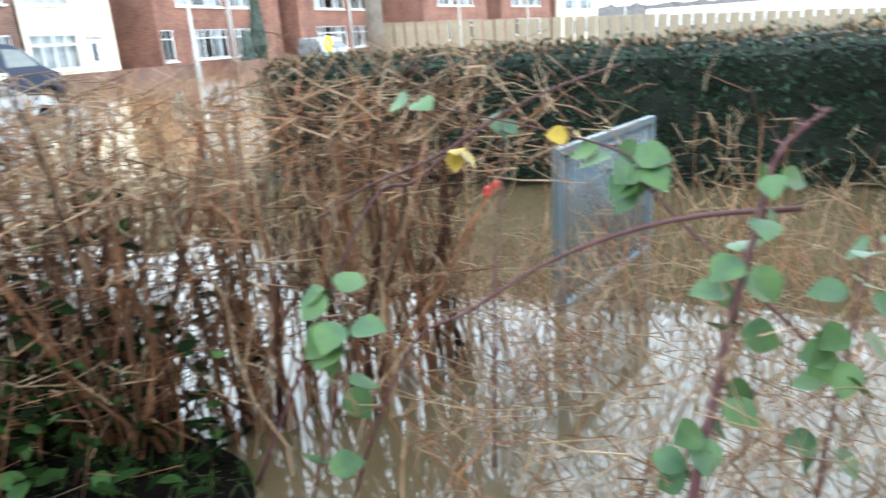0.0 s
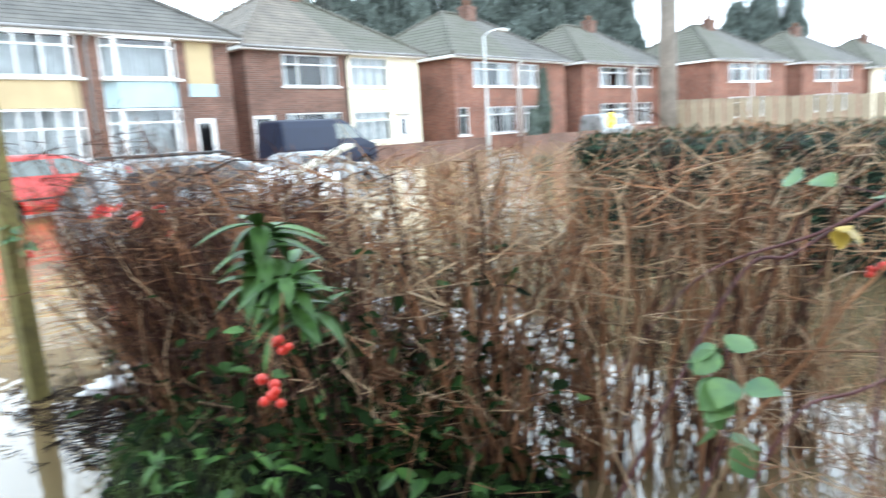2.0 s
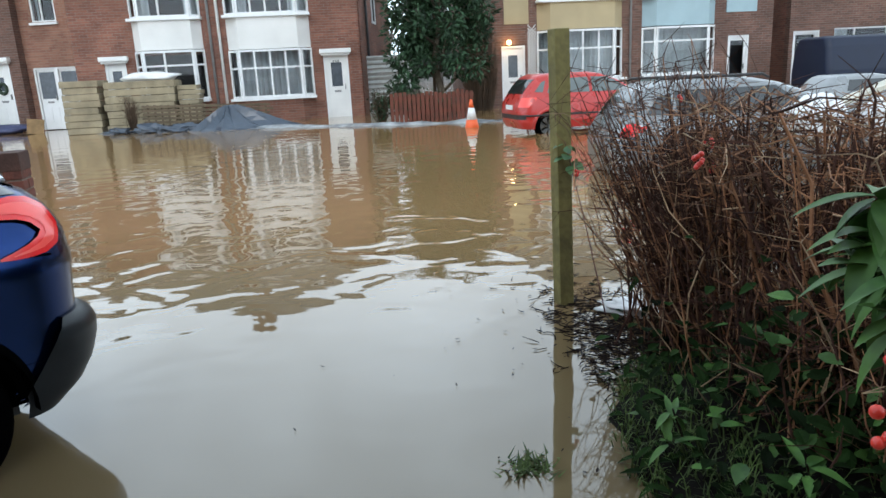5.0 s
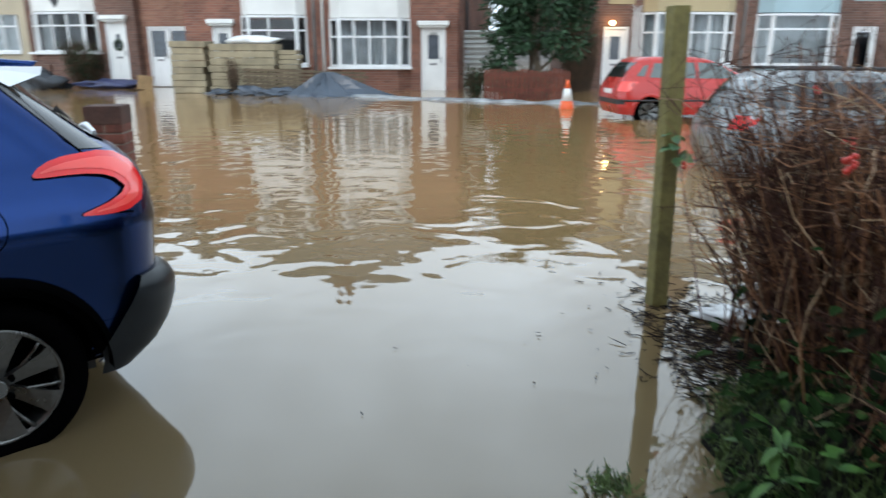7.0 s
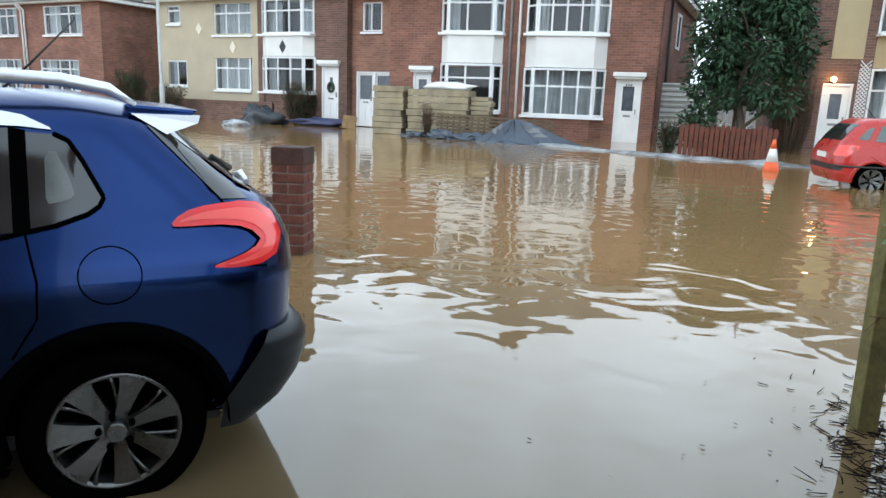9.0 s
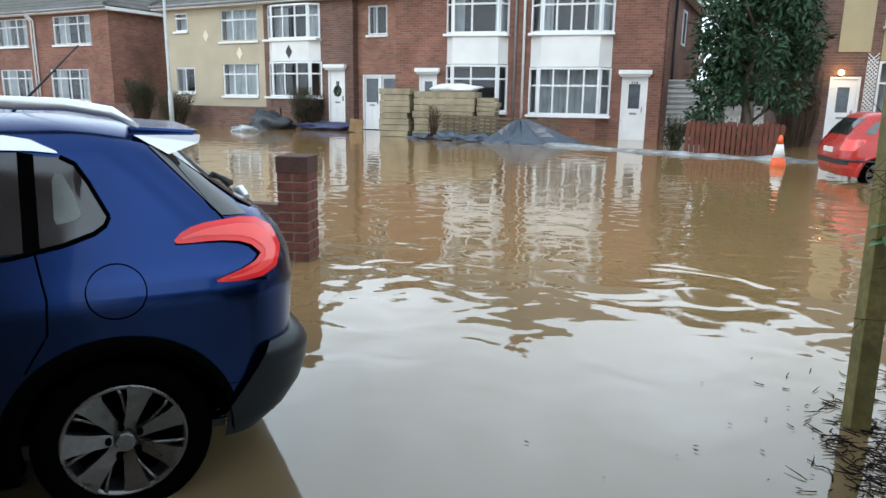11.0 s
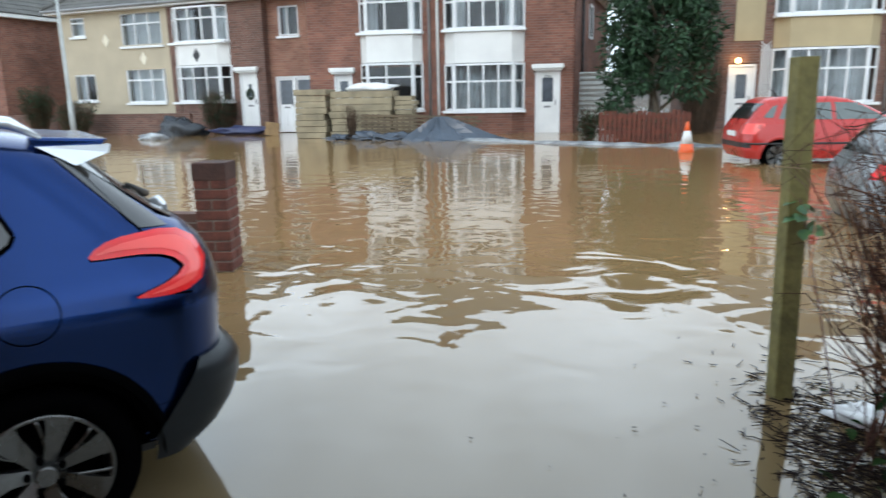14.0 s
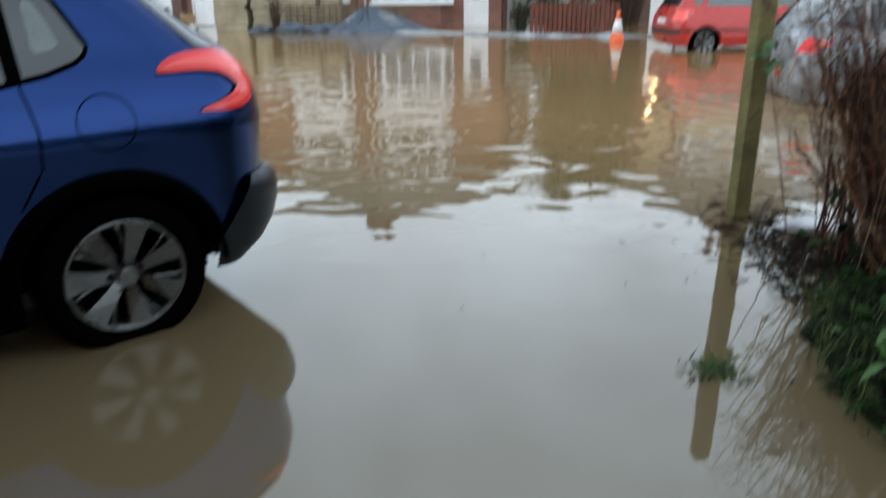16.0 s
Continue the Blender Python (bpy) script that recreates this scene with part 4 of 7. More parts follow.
def blue_crossover():
    car = thing("car", pose(-0.432, 1.991, 0.185, 0, 0, 42) @ Matrix.Scale(0.70, 4), "dark blue crossover car parked in shallow flood water", "car")
    rows = [(-0.14, -3.2, 0.44, 0.13, 0.3), (-0.02, -3.3, 0.56, 0.105, 0.3), (0.10, -3.36, 0.70, 0.085, 0.3), (0.30, -3.38, 0.71, 0.055, 0.33),
            (0.42, -3.36, 0.712, 0.030, 0.34), (0.55, -3.3, 0.722, 0.002, 0.36), (0.66, -3.2, 0.712, 0.02, 0.36), (0.75, -2.9, 0.68, 0.05, 0.36),
            (0.83, -2.3, 0.61, 0.09, 0.34), (0.87, -2.1, 0.53, 0.105, 0.32), (1.03, -1.75, 0.345, 0.165, 0.28), (1.12, -1.5, 0.25, 0.21, 0.26),
            (1.17, -1.3, 0.16, 0.26, 0.26), (1.205, -1.1, 0.05, 0.35, 0.3), (1.225, -0.9, -0.1, 0.48, 0.3)]
    s = Shell(rows, 1.74)
    arches = [(0.0, 0.0, 0.385), (-2.54, 0.0, 0.385)]
    body = part("body", s.mesh(0.16, 1.225, holes=arches), M_blue_paint, car, "dark blue glossy paintwork")
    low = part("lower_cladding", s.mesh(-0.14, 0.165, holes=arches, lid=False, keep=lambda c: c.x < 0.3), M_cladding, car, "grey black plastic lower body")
    part("rear_corner", s.mesh(-0.03, 0.165, holes=arches, lid=False, keep=lambda c: c.x > 0.3), M_blue_paint, body)
    floor_bm = bmesh.new()
    box(floor_bm, -3.1, 0.4, 0.3, 1.44, -0.12, -0.06)
    part("underbody", floor_bm, M_black, car)
    # protruding rear bumper
    b = Shell([(-0.07, 0.22, 0.54, 0.095, 0.15), (0.0, 0.16, 0.66, 0.078, 0.22), (0.08, 0.07, 0.745, 0.063, 0.30), (0.17, 0.03, 0.785, 0.050, 0.34), (0.235, 0.03, 0.79, 0.043, 0.35), (0.275, 0.03, 0.77, 0.039, 0.35), (0.31, 0.03, 0.725, 0.040, 0.35)], 1.74)
    bb = b.mesh(-0.07, 0.31, step=0.018, tail=True)
    bmesh.ops.bisect_plane(bb, geom=bb.verts[:] + bb.edges[:] + bb.faces[:], plane_co=(0.31, 0, -0.06), plane_no=(-1, 0, 0.70), clear_outer=True)
    part("bumper_core", one_box(0.30, 0.60, 0.22, 1.52, -0.05, 0.30), M_tyre, car)
    part("rear_bumper", bb, M_bumper, car, "satin grey black rear bumper")
    # arch lip
    for u, z, r in arches:
        bm = bmesh.new()
        ring = []
        for i in range(33):
            a = math.pi * (1.06 * i / 32 + 0.02)
            ring.append([bm.verts.new((u + q * math.cos(a), s.side(u + q * math.cos(a), max(z + q * math.sin(a), -0.13), pr)[1], z + q * math.sin(a))) for q, pr in ((r - 0.03, -0.06), (r - 0.025, 0.014), (r + 0.04, 0.012), (r + 0.045, -0.003))])
        for p, q in zip(ring, ring[1:]):
            for k in range(3):
                bm.faces.new((p[k], p[k + 1], q[k + 1], q[k])).smooth = True
        part("wheel_arch_trim", bm, M_cladding, low)
        wheel_well(car, u, z, 0.40, 1.74)
    wheel(car, 0.0, 0.05, 0.0, 0.325, 0.228, turn=0.35)
    wheel(car, -2.54, 0.05, 0.0, 0.325, 0.228, turn=0.1)
    wheel(car, 0.0, 1.69, 0.0, 0.325, 0.228, turn=0.1, sign=1)
    wheel(car, -2.54, 1.69, 0.0, 0.325, 0.228, turn=0.1, sign=1)
    # side glass: the rear quarter pane and the door pane
    up = [(-0.22, 1.085), (-0.13, 1.077), (-0.085, 1.052), (-0.045, 0.985), (-0.012, 0.915), (0.006, 0.882)]
    lo = [(-0.22, 0.772), (-0.14, 0.787), (-0.09, 0.80), (-0.04, 0.82), (-0.005, 0.845), (0.008, 0.866)]
    part("quarter_window", s.strip(dense(up), dense(lo), 0.006), M_car_glass, body, "dark tinted quarter window")
    # pale patch laid on the pane, painted as light from the far window
    part("far_window_light", s.strip(dense([(-0.160, 1.00), (-0.150, 1.025), (-0.125, 1.02), (-0.095, 0.95), (-0.078, 0.885)]), dense([(-0.163, 0.87), (-0.155, 0.85), (-0.12, 0.855), (-0.09, 0.865), (-0.078, 0.878)]), 0.009), M_pale_glass, body, "pale patch painted as light through the far window")
    part("door_window", s.strip(dense([(-1.2, 1.12), (-0.25, 1.095)]), dense([(-1.35, 0.72), (-0.25, 0.765)]), 0.006), M_car_glass, body, "tinted rear door window")
    part("door_pillar", s.strip(dense([(-0.262, 1.10), (-0.212, 1.09)]), dense([(-0.262, 0.758), (-0.212, 0.765)]), 0.0085), M_tyre, body, "black pillar between the side windows")
    bm = bmesh.new()
    tube(bm, [s.side(u, z, 0.028) for u, z in ((-0.56, 0.655), (-0.50, 0.66), (-0.42, 0.662), (-0.36, 0.66))], [0.010, 0.016, 0.016, 0.010], 8)
    part("door_handle", bm, M_chrome, body, "bright door handle")
    part("front_window", s.strip(dense([(-1.65, 1.05), (-1.26, 1.12)]), dense([(-2.0, 0.72), (-1.4, 0.72)]), 0.006), M_car_glass, body)
    part("chrome_strip", s.strip(dense([(-1.6, 1.14), (-0.9, 1.15), (-0.30, 1.155), (-0.22, 1.14), (-0.14, 1.100)]), dense([(-1.6, 1.115), (-0.9, 1.12), (-0.3, 1.105), (-0.22, 1.102), (-0.135, 1.092)]), 0.008), M_chrome, body, "bright trim above the side windows")
    for line in ([(0.01, 0.872), (-0.012, 0.918), (-0.045, 0.988), (-0.085, 1.056), (-0.13, 1.08)], [(-1.2, 0.705), (-0.3, 0.752), (-0.14, 0.782), (-0.04, 0.815), (-0.003, 0.84), (0.012, 0.868)]):
        bm = bmesh.new()
        tube(bm, [s.side(u, z, 0.01) for u, z in dense(line)], [0.008] * len(dense(line)), 5)
        part("window_seal", bm, M_tyre, body)
    # shut lines
    for name, line in (("door_seam", [(-0.23, 0.76), (-0.205, 0.6), (-0.215, 0.47), (-0.30, 0.33)]), ("tailgate_seam", [(0.15, 1.13), (0.25, 1.05), (0.34, 0.93), (0.415, 0.83)]), ("bumper_seam", [(0.42, 0.61), (0.50, 0.60), (0.56, 0.59)])):
        bm = bmesh.new()
        pts = dense(line)
        tube(bm, [s.side(u, z, 0.001) for u, z in pts], [0.004] * len(pts), 5)
        part(name, bm, M_tyre, body)
    bm = bmesh.new()
    pts = [(0.015 + 0.10 * math.cos(6.2832 * i / 40), 0.605 + 0.10 * math.sin(6.2832 * i / 40)) for i in range(41)]
    tube(bm, [s.side(u, z, 0.0005) for u, z in pts], [0.0028] * 41, 5)
    part("fuel_flap", bm, M_tyre, body, "round fuel flap outline")
    # tail lamp: a claw wrapped round the corner
    mid = [(0.225, 0.768, 0.006), (0.25, 0.778, 0.018), (0.29, 0.789, 0.028), (0.34, 0.796, 0.033), (0.40, 0.797, 0.036), (0.47, 0.792, 0.042), (0.53, 0.775, 0.049), (0.575, 0.742, 0.055), (0.592, 0.70, 0.054), (0.575, 0.662, 0.046), (0.53, 0.640, 0.035), (0.47, 0.628, 0.024), (0.41, 0.621, 0.014), (0.36, 0.616, 0.004)]
    up, lo = [], []
    for i, (u, z, w) in enumerate(mid):
        a, b2 = mid[max(i - 1, 0)], mid[min(i + 1, len(mid) - 1)]
        d = Vector((b2[0] - a[0], b2[1] - a[1])).normalized()
        up.append((u - d.y * w, z + d.x * w))
        lo.append((u + d.y * w, z - d.x * w))
    lamp = part("tail_lamp", s.strip(dense(up, 4), dense(lo, 4), 0.016, 5), M_red_lens, car, "red claw-shaped tail lamp")
    m = len(up)
    inner = [[], []]
    for i in range(1, m - 1):
        k = 0.5 - 0.27 * math.sin(math.pi * i / (m - 1))
        for side, p, q in ((0, up[i], lo[i]), (1, lo[i], up[i])):
            inner[side].append((p[0] * (1 - k) + q[0] * k, p[1] * (1 - k) + q[1] * k))
    part("lamp_core", s.strip(dense(inner[0]), dense(inner[1]), 0.019, 3), M_red_core, lamp)
    # rear glass and spoiler
    bm = bmesh.new()
    grid = [[bm.verts.new(s.back(0.30 + 1.14 * j / 10, 0.85 + 0.26 * i / 6, 0.008)) for j in range(11)] for i in range(7)]
    for r, q in zip(grid, grid[1:]):
        for j in range(10):
            bm.faces.new((r[j], r[j + 1], q[j + 1], q[j])).smooth = True
    part("rear_window", bm, M_car_glass, body, "dark rear window")
    part("side_rear_glass", s.strip(dense([(0.17, 1.11), (0.26, 1.08)]), dense([(0.41, 0.845), (0.52, 0.835)]), 0.006), M_car_glass, body)
    bm = bmesh.new()
    box(bm, 0.10, 0.37, 0.30, 1.44, 1.135, 1.185)
    for v in bm.verts:
        if v.co.x > 0.2:
            v.co.z -= 0.02
            if v.co.z < 1.13:
                v.co.x -= 0.06
            v.co.y += 0.05 if v.co.y < 0.8 else -0.05
    bevel(bm, 0.012)
    sp = part("spoiler", bm, M_blue_paint, car, "roof spoiler")
    bm = bmesh.new()
    vs = [bm.verts.new(p) for p in ((0.12, 0.272, 1.15), (0.37, 0.325, 1.145), (0.36, 0.322, 1.115), (0.24, 0.27, 1.075))]
    k = [bm.verts.new((v.co.x, v.co.y + 0.05, v.co.z)) for v in vs]
    bm.faces.new(vs)
    bm.faces.new(k)
    for i in range(4):
        bm.faces.new((vs[i], vs[(i + 1) % 4], k[(i + 1) % 4], k[i]))
    part("spoiler_end", bm, M_chrome, sp, "bright spoiler end plate")
    # roof rail, wiper, aerial
    bm = bmesh.new()
    pts = [(-1.3, 0.33, 1.215), (-1.2, 0.31, 1.26), (-0.6, 0.30, 1.275), (-0.1, 0.30, 1.262), (0.05, 0.30, 1.235), (0.14, 0.305, 1.18)]
    tube(bm, pts, [0.012, 0.022, 0.024, 0.024, 0.022, 0.008], 8)
    part("roof_rail", bm, M_chrome, car, "bright roof rail")
    bm = bmesh.new()
    tube(bm, [(-0.32, 0.75, 1.22), (-0.22, 0.74, 1.32), (-0.05, 0.73, 1.50)], [0.007, 0.005, 0.003], 6)
    part("aerial", bm, M_black, car)
    bm = bmesh.new()
    tube(bm, [(0.50, 0.82, 0.88), (0.54, 0.74, 0.90), (0.42, 0.42, 0.98)], [0.02, 0.016, 0.008], 7)
    part("rear_wiper", bm, M_black, car)
    bm = bmesh.new()
    tube(bm, [(0.51, 0.60, 0.862), (0.56, 0.56, 0.885), (0.57, 0.50, 0.86)], [0.02, 0.024, 0.014], 10)
    part("badge_handle", bm, M_chrome, car)


M_red_core = mat("pale_red_lens", (0.92, 0.085, 0.07), 0.2, vary=0.04, spec=0.6)


def small_car(m, label, paint, rows, width, wheels, windows, radius=0.3, rear_glass=None, lights=(), name="car", rail=None, cat="car"):
    """A parked car seen from its flank: shell, side windows, rear window, wheels, lamps."""
    car = thing(name, m, label, cat)
    s = Shell(rows, width)
    arches = [(u, 0.0, radius + 0.05) for u in wheels]
    body = part("body", s.mesh(rows[0][0], rows[-1][0], holes=arches, step=0.022), paint, car)
    for u in wheels:
        bm = bmesh.new()
        lip = []
        for i in range(29):
            a = math.pi * (1.1 * i / 28 - 0.05)
            r = radius + 0.05
            lip.append([bm.verts.new((u + q * math.cos(a), s.side(u, max(q * math.sin(a), rows[0][0]), pr)[1], q * math.sin(a))) for q, pr in ((r - 0.03, -0.08), (r - 0.03, 0.012), (r + 0.035, 0.014), (r + 0.04, -0.01))])
        for g, h in zip(lip, lip[1:]):
            for k in range(3):
                bm.faces.new((g[k], g[k + 1], h[k + 1], h[k])).smooth = True
        part("wheel_arch_trim", bm, paint, body)
        wheel(car, u, 0.02, 0.0, radius, radius * 0.68)
        wheel_well(car, u, 0.0, radius + 0.06, width)
    for up, lo, gm in windows:
        part("side_window", s.strip(dense(up), dense(lo), 0.008), gm, body)
    if rear_glass:
        y0, y1, z0, z1, gm = rear_glass
        bm = bmesh.new()
        grid = [[bm.verts.new(s.back(y0 + (y1 - y0) * j / 8, z0 + (z1 - z0) * i / 5, 0.01)) for j in range(9)] for i in range(6)]
        for r, q in zip(grid, grid[1:]):
            for j in range(8):
                bm.faces.new((r[j], r[j + 1], q[j + 1], q[j])).smooth = True
        part("rear_window", bm, gm, body)
    for y0, y1, z0, z1, lm in lights:
        bm = bmesh.new()
        grid = [[bm.verts.new(s.back(y0 + (y1 - y0) * j / 5, z0 + (z1 - z0) * i / 3, 0.012)) for j in range(6)] for i in range(4)]
        for r, q in zip(grid, grid[1:]):
            for j in range(5):
                bm.faces.new((r[j], r[j + 1], q[j + 1], q[j])).smooth = True
        part("tail_lamp", bm, lm, body)
    if rail:
        for y in (rail[2], width - rail[2]):
            bm = bmesh.new()
            tube(bm, [(rail[0], y, rail[3] - 0.05), (rail[0] + 0.1, y, rail[3]), (rail[1] - 0.1, y, rail[3]), (rail[1], y, rail[3] - 0.06)], [0.015, 0.02, 0.02, 0.012], 7)
            part("roof_rail", bm, M_black, car)
    return car, s


def street_cars():
    # car space: x runs to the rear, y away from the viewer; turned half round so that the tail points to -x
    hatch = [(-0.05, -2.9, 0.55, 0.05, 0.25), (0.1, -3.1, 0.62, 0.0, 0.3), (0.3, -3.15, 0.64, 0.0, 0.3), (0.45, -3.1, 0.62, 0.01, 0.3), (0.60, -2.9, 0.56, 0.04, 0.3),
             (0.66, -2.2, 0.53, 0.07, 0.28), (0.9, -1.75, 0.38, 0.17, 0.26), (1.05, -1.4, 0.24, 0.25, 0.26), (1.11, -1.1, 0.1, 0.36, 0.26)]
    m = pose(4.12, 11.9, 0.12, 0, 0, 4) @ Matrix.Scale(0.80, 4) @ Matrix.Diagonal((-1, 1, 1, 1))
    car, s = small_car(m, "red hatchback car standing in flood water", M_red_paint, hatch, 1.7, (0.0, -2.5),
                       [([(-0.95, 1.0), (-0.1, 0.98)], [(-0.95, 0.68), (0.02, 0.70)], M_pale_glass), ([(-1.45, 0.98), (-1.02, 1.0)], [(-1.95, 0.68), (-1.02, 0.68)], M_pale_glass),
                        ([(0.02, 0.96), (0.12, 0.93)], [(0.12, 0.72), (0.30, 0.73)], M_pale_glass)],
                       rear_glass=(0.3, 1.4, 0.70, 1.0, M_car_glass), lights=((0.03, 0.25, 0.42, 0.62, M_red_core), (1.45, 1.67, 0.42, 0.62, M_red_core)))
    bm = bmesh.new()
    pts = [(u, 0.24) for u in (-2.0, -1.0, 0.40, 0.5, 0.58)]
    tube(bm, [s.side(u, z, 0.012) for u, z in dense(pts)], [0.02] * len(dense(pts)), 5)
    part("rubbing_strip", bm, M_black, car)
    bm = bmesh.new()
    grid = [[bm.verts.new(s.back(0.05 + 1.6 * j / 20, 0.16 + 0.10 * i, 0.014)) for j in range(21)] for i in range(2)]
    for j in range(20):
        bm.faces.new((grid[0][j], grid[0][j + 1], grid[1][j + 1], grid[1][j])).smooth = True
    part("bumper_strip", bm, M_black, car, "black rear bumper strip")
    part("number_plate", one_box(0.628, 0.646, 0.60, 1.10, 0.36, 0.46, 0.004), M_white, car, "white rear plate")
    bm = bmesh.new()
    tube(bm, [(-0.2, 0.85, 1.10), (-0.1, 0.85, 1.22), (0.06, 0.85, 1.36)], [0.010, 0.007, 0.004], 6)
    part("aerial", bm, M_black, car)
    estate = [(-0.1, -2.9, 0.75, 0.05, 0.25), (0.1, -3.2, 0.86, 0.0, 0.3), (0.3, -3.25, 0.88, 0.0, 0.32), (0.48, -3.2, 0.86, 0.01, 0.32), (0.60, -3.0, 0.80, 0.04, 0.32),
              (0.66, -2.3, 0.76, 0.07, 0.3), (0.9, -1.8, 0.60, 0.16, 0.28), (1.05, -1.4, 0.46, 0.24, 0.28), (1.12, -1.1, 0.3, 0.36, 0.3)]
    m = pose(3.75, 6.25, 0.08, 0, 0, -4) @ Matrix.Scale(0.72, 4) @ Matrix.Diagonal((-1, 1, 1, 1))
    small_car(m, "silver estate car standing in flood water behind the hedge", M_silver_paint, estate, 1.76, (0.0, -2.65),
              [([(-1.5, 1.02), (0.1, 1.0)], [(-2.0, 0.68), (0.1, 0.70)], M_car_glass), ([(0.16, 0.98), (0.33, 0.94)], [(0.16, 0.70), (0.50, 0.73)], M_car_glass)],
              rear_glass=(0.25, 1.5, 0.70, 1.02, M_car_glass), lights=((0.02, 0.17, 0.46, 0.62, M_red_lens), (1.59, 1.74, 0.46, 0.62, M_red_lens)), rail=(-1.2, 0.35, 0.30, 1.16))
    van = [(0.0, -3.6, 0.9, 0.05, 0.2), (0.3, -3.7, 0.95, 0.0, 0.2), (0.75, -3.6, 0.95, 0.0, 0.2), (1.0, -3.0, 0.95, 0.03, 0.2), (1.5, -2.5, 0.93, 0.10, 0.2), (1.75, -2.1, 0.9, 0.2, 0.22), (1.82, -1.8, 0.8, 0.35, 0.25)]
    m = pose(15.2, 18.8, 0.0, 0, 0, 0) @ Matrix.Scale(0.90, 4) @ Matrix.Diagonal((-1, 1, 1, 1))
    small_car(m, "dark navy panel van parked in front of the houses", M_navy_paint, van, 1.95, (0.0, -2.9),
              [([(-2.35, 1.55), (-1.5, 1.62)], [(-2.9, 1.02), (-1.5, 1.02)], M_pale_glass)], radius=0.34, cat="van", name="van")
    m = pose(35.4, 18.2, -0.1, 0, 0, 0) @ Matrix.Scale(0.80, 4) @ Matrix.Diagonal((-1, 1, 1, 1))
    small_car(m, "silver panel van parked far down the street", M_silver_paint, van, 1.95, (0.0, -2.9),
              [([(-2.3, 1.5), (-0.3, 1.55)], [(-2.8, 1.05), (-0.3, 1.05)], M_car_glass)], radius=0.34, cat="van", name="van")
    m = pose(9.2, 11.2, 0.0, 0, 0, 0) @ Matrix.Scale(0.66, 4) @ Matrix.Diagonal((-1, 1, 1, 1))
    small_car(m, "pale silver car parked beyond the hedge", M_silver_paint, hatch, 1.7, (0.0, -2.5),
              [([(-1.45, 0.98), (-0.1, 0.98)], [(-1.95, 0.68), (0.02, 0.70)], M_car_glass)])


blue_crossover()
street_cars()


# ==== the drive: pier, post, debris ====
M_wood_green = mat("algae_green_timber", (0.20, 0.17, 0.055), 0.8, vary=0.22, scale=5, bump=0.5, bscale=40, col2=(0.11, 0.095, 0.03))
M_wood_grey = mat("weathered_fence_timber", (0.29, 0.235, 0.165), 0.85, vary=0.18, scale=3, bump=0.4, bscale=40, island=0.15)
M_wood_red = mat("red_brown_stained_timber", (0.145, 0.04, 0.022), 0.8, vary=0.2, scale=5, bump=0.3, bscale=50)
M_tarp = mat("grey_blue_tarpaulin", (0.055, 0.072, 0.098), 0.14, vary=0.12, scale=1.5, bump=0.12, bscale=5)
M_sheet = mat("clear_grey_plastic_sheet", (0.40, 0.42, 0.43), 0.22, vary=0.2, scale=2.2, bump=0.6, bscale=8, col2=(0.10, 0.11, 0.12))
M_bag = mat("white_plastic", (0.78, 0.78, 0.78), 0.45, vary=0.06, scale=5, bump=0.5, bscale=22)
M_orange = mat("orange_cone_plastic", (0.85, 0.13, 0.03), 0.5, vary=0.08, scale=8)
M_steel = mat("galvanised_steel", (0.20, 0.25, 0.28), 0.5, metal=0.5, vary=0.12, scale=12)
M_pole = mat("weathered_pole_timber", (0.26, 0.23, 0.20), 0.85, vary=0.2, scale=3, bump=0.5, bscale=30)
M_lamp_post = mat("pale_lamp_column", (0.45, 0.47, 0.46), 0.5, vary=0.1, scale=4)
M_pier_brick = mat("dark_red_pier_brick", (0.15, 0.046, 0.03), 0.85, vary=0.22, scale=14, bump=0.5, bscale=70)
M_coping = mat("mossy_dark_coping", (0.075, 0.035, 0.026), 0.9, vary=0.2, scale=9, bump=0.5)
M_mortar = mat("grey_mortar", (0.20, 0.16, 0.13), 0.95, vary=0.15, scale=20, bump=0.4)
M_yellow = mat("yellow_plastic", (0.80, 0.55, 0.03), 0.5, vary=0.05)
M_wood_mid = mat("brown_weathered_slats", (0.14, 0.10, 0.06), 0.85, vary=0.2, scale=4, bump=0.4)
M_wood_pale = mat("pale_green_tan_timber", (0.31, 0.255, 0.165), 0.85, vary=0.2, scale=2.5, bump=0.4, bscale=50, island=0.15)
M_rust_box = mat("soggy_cardboard", (0.34, 0.22, 0.11), 0.9, vary=0.15, scale=5)


def brick_piece(l, w, h, b=0.004):
    bm = one_box(-l / 2, l / 2, -w / 2, w / 2, -h / 2, h / 2)
    bevel(bm, b, 1)
    me = bpy.data.meshes.new("brick")
    bm.to_mesh(me)
    bm.free()
    me.materials.append(M_pier_brick)
    return me


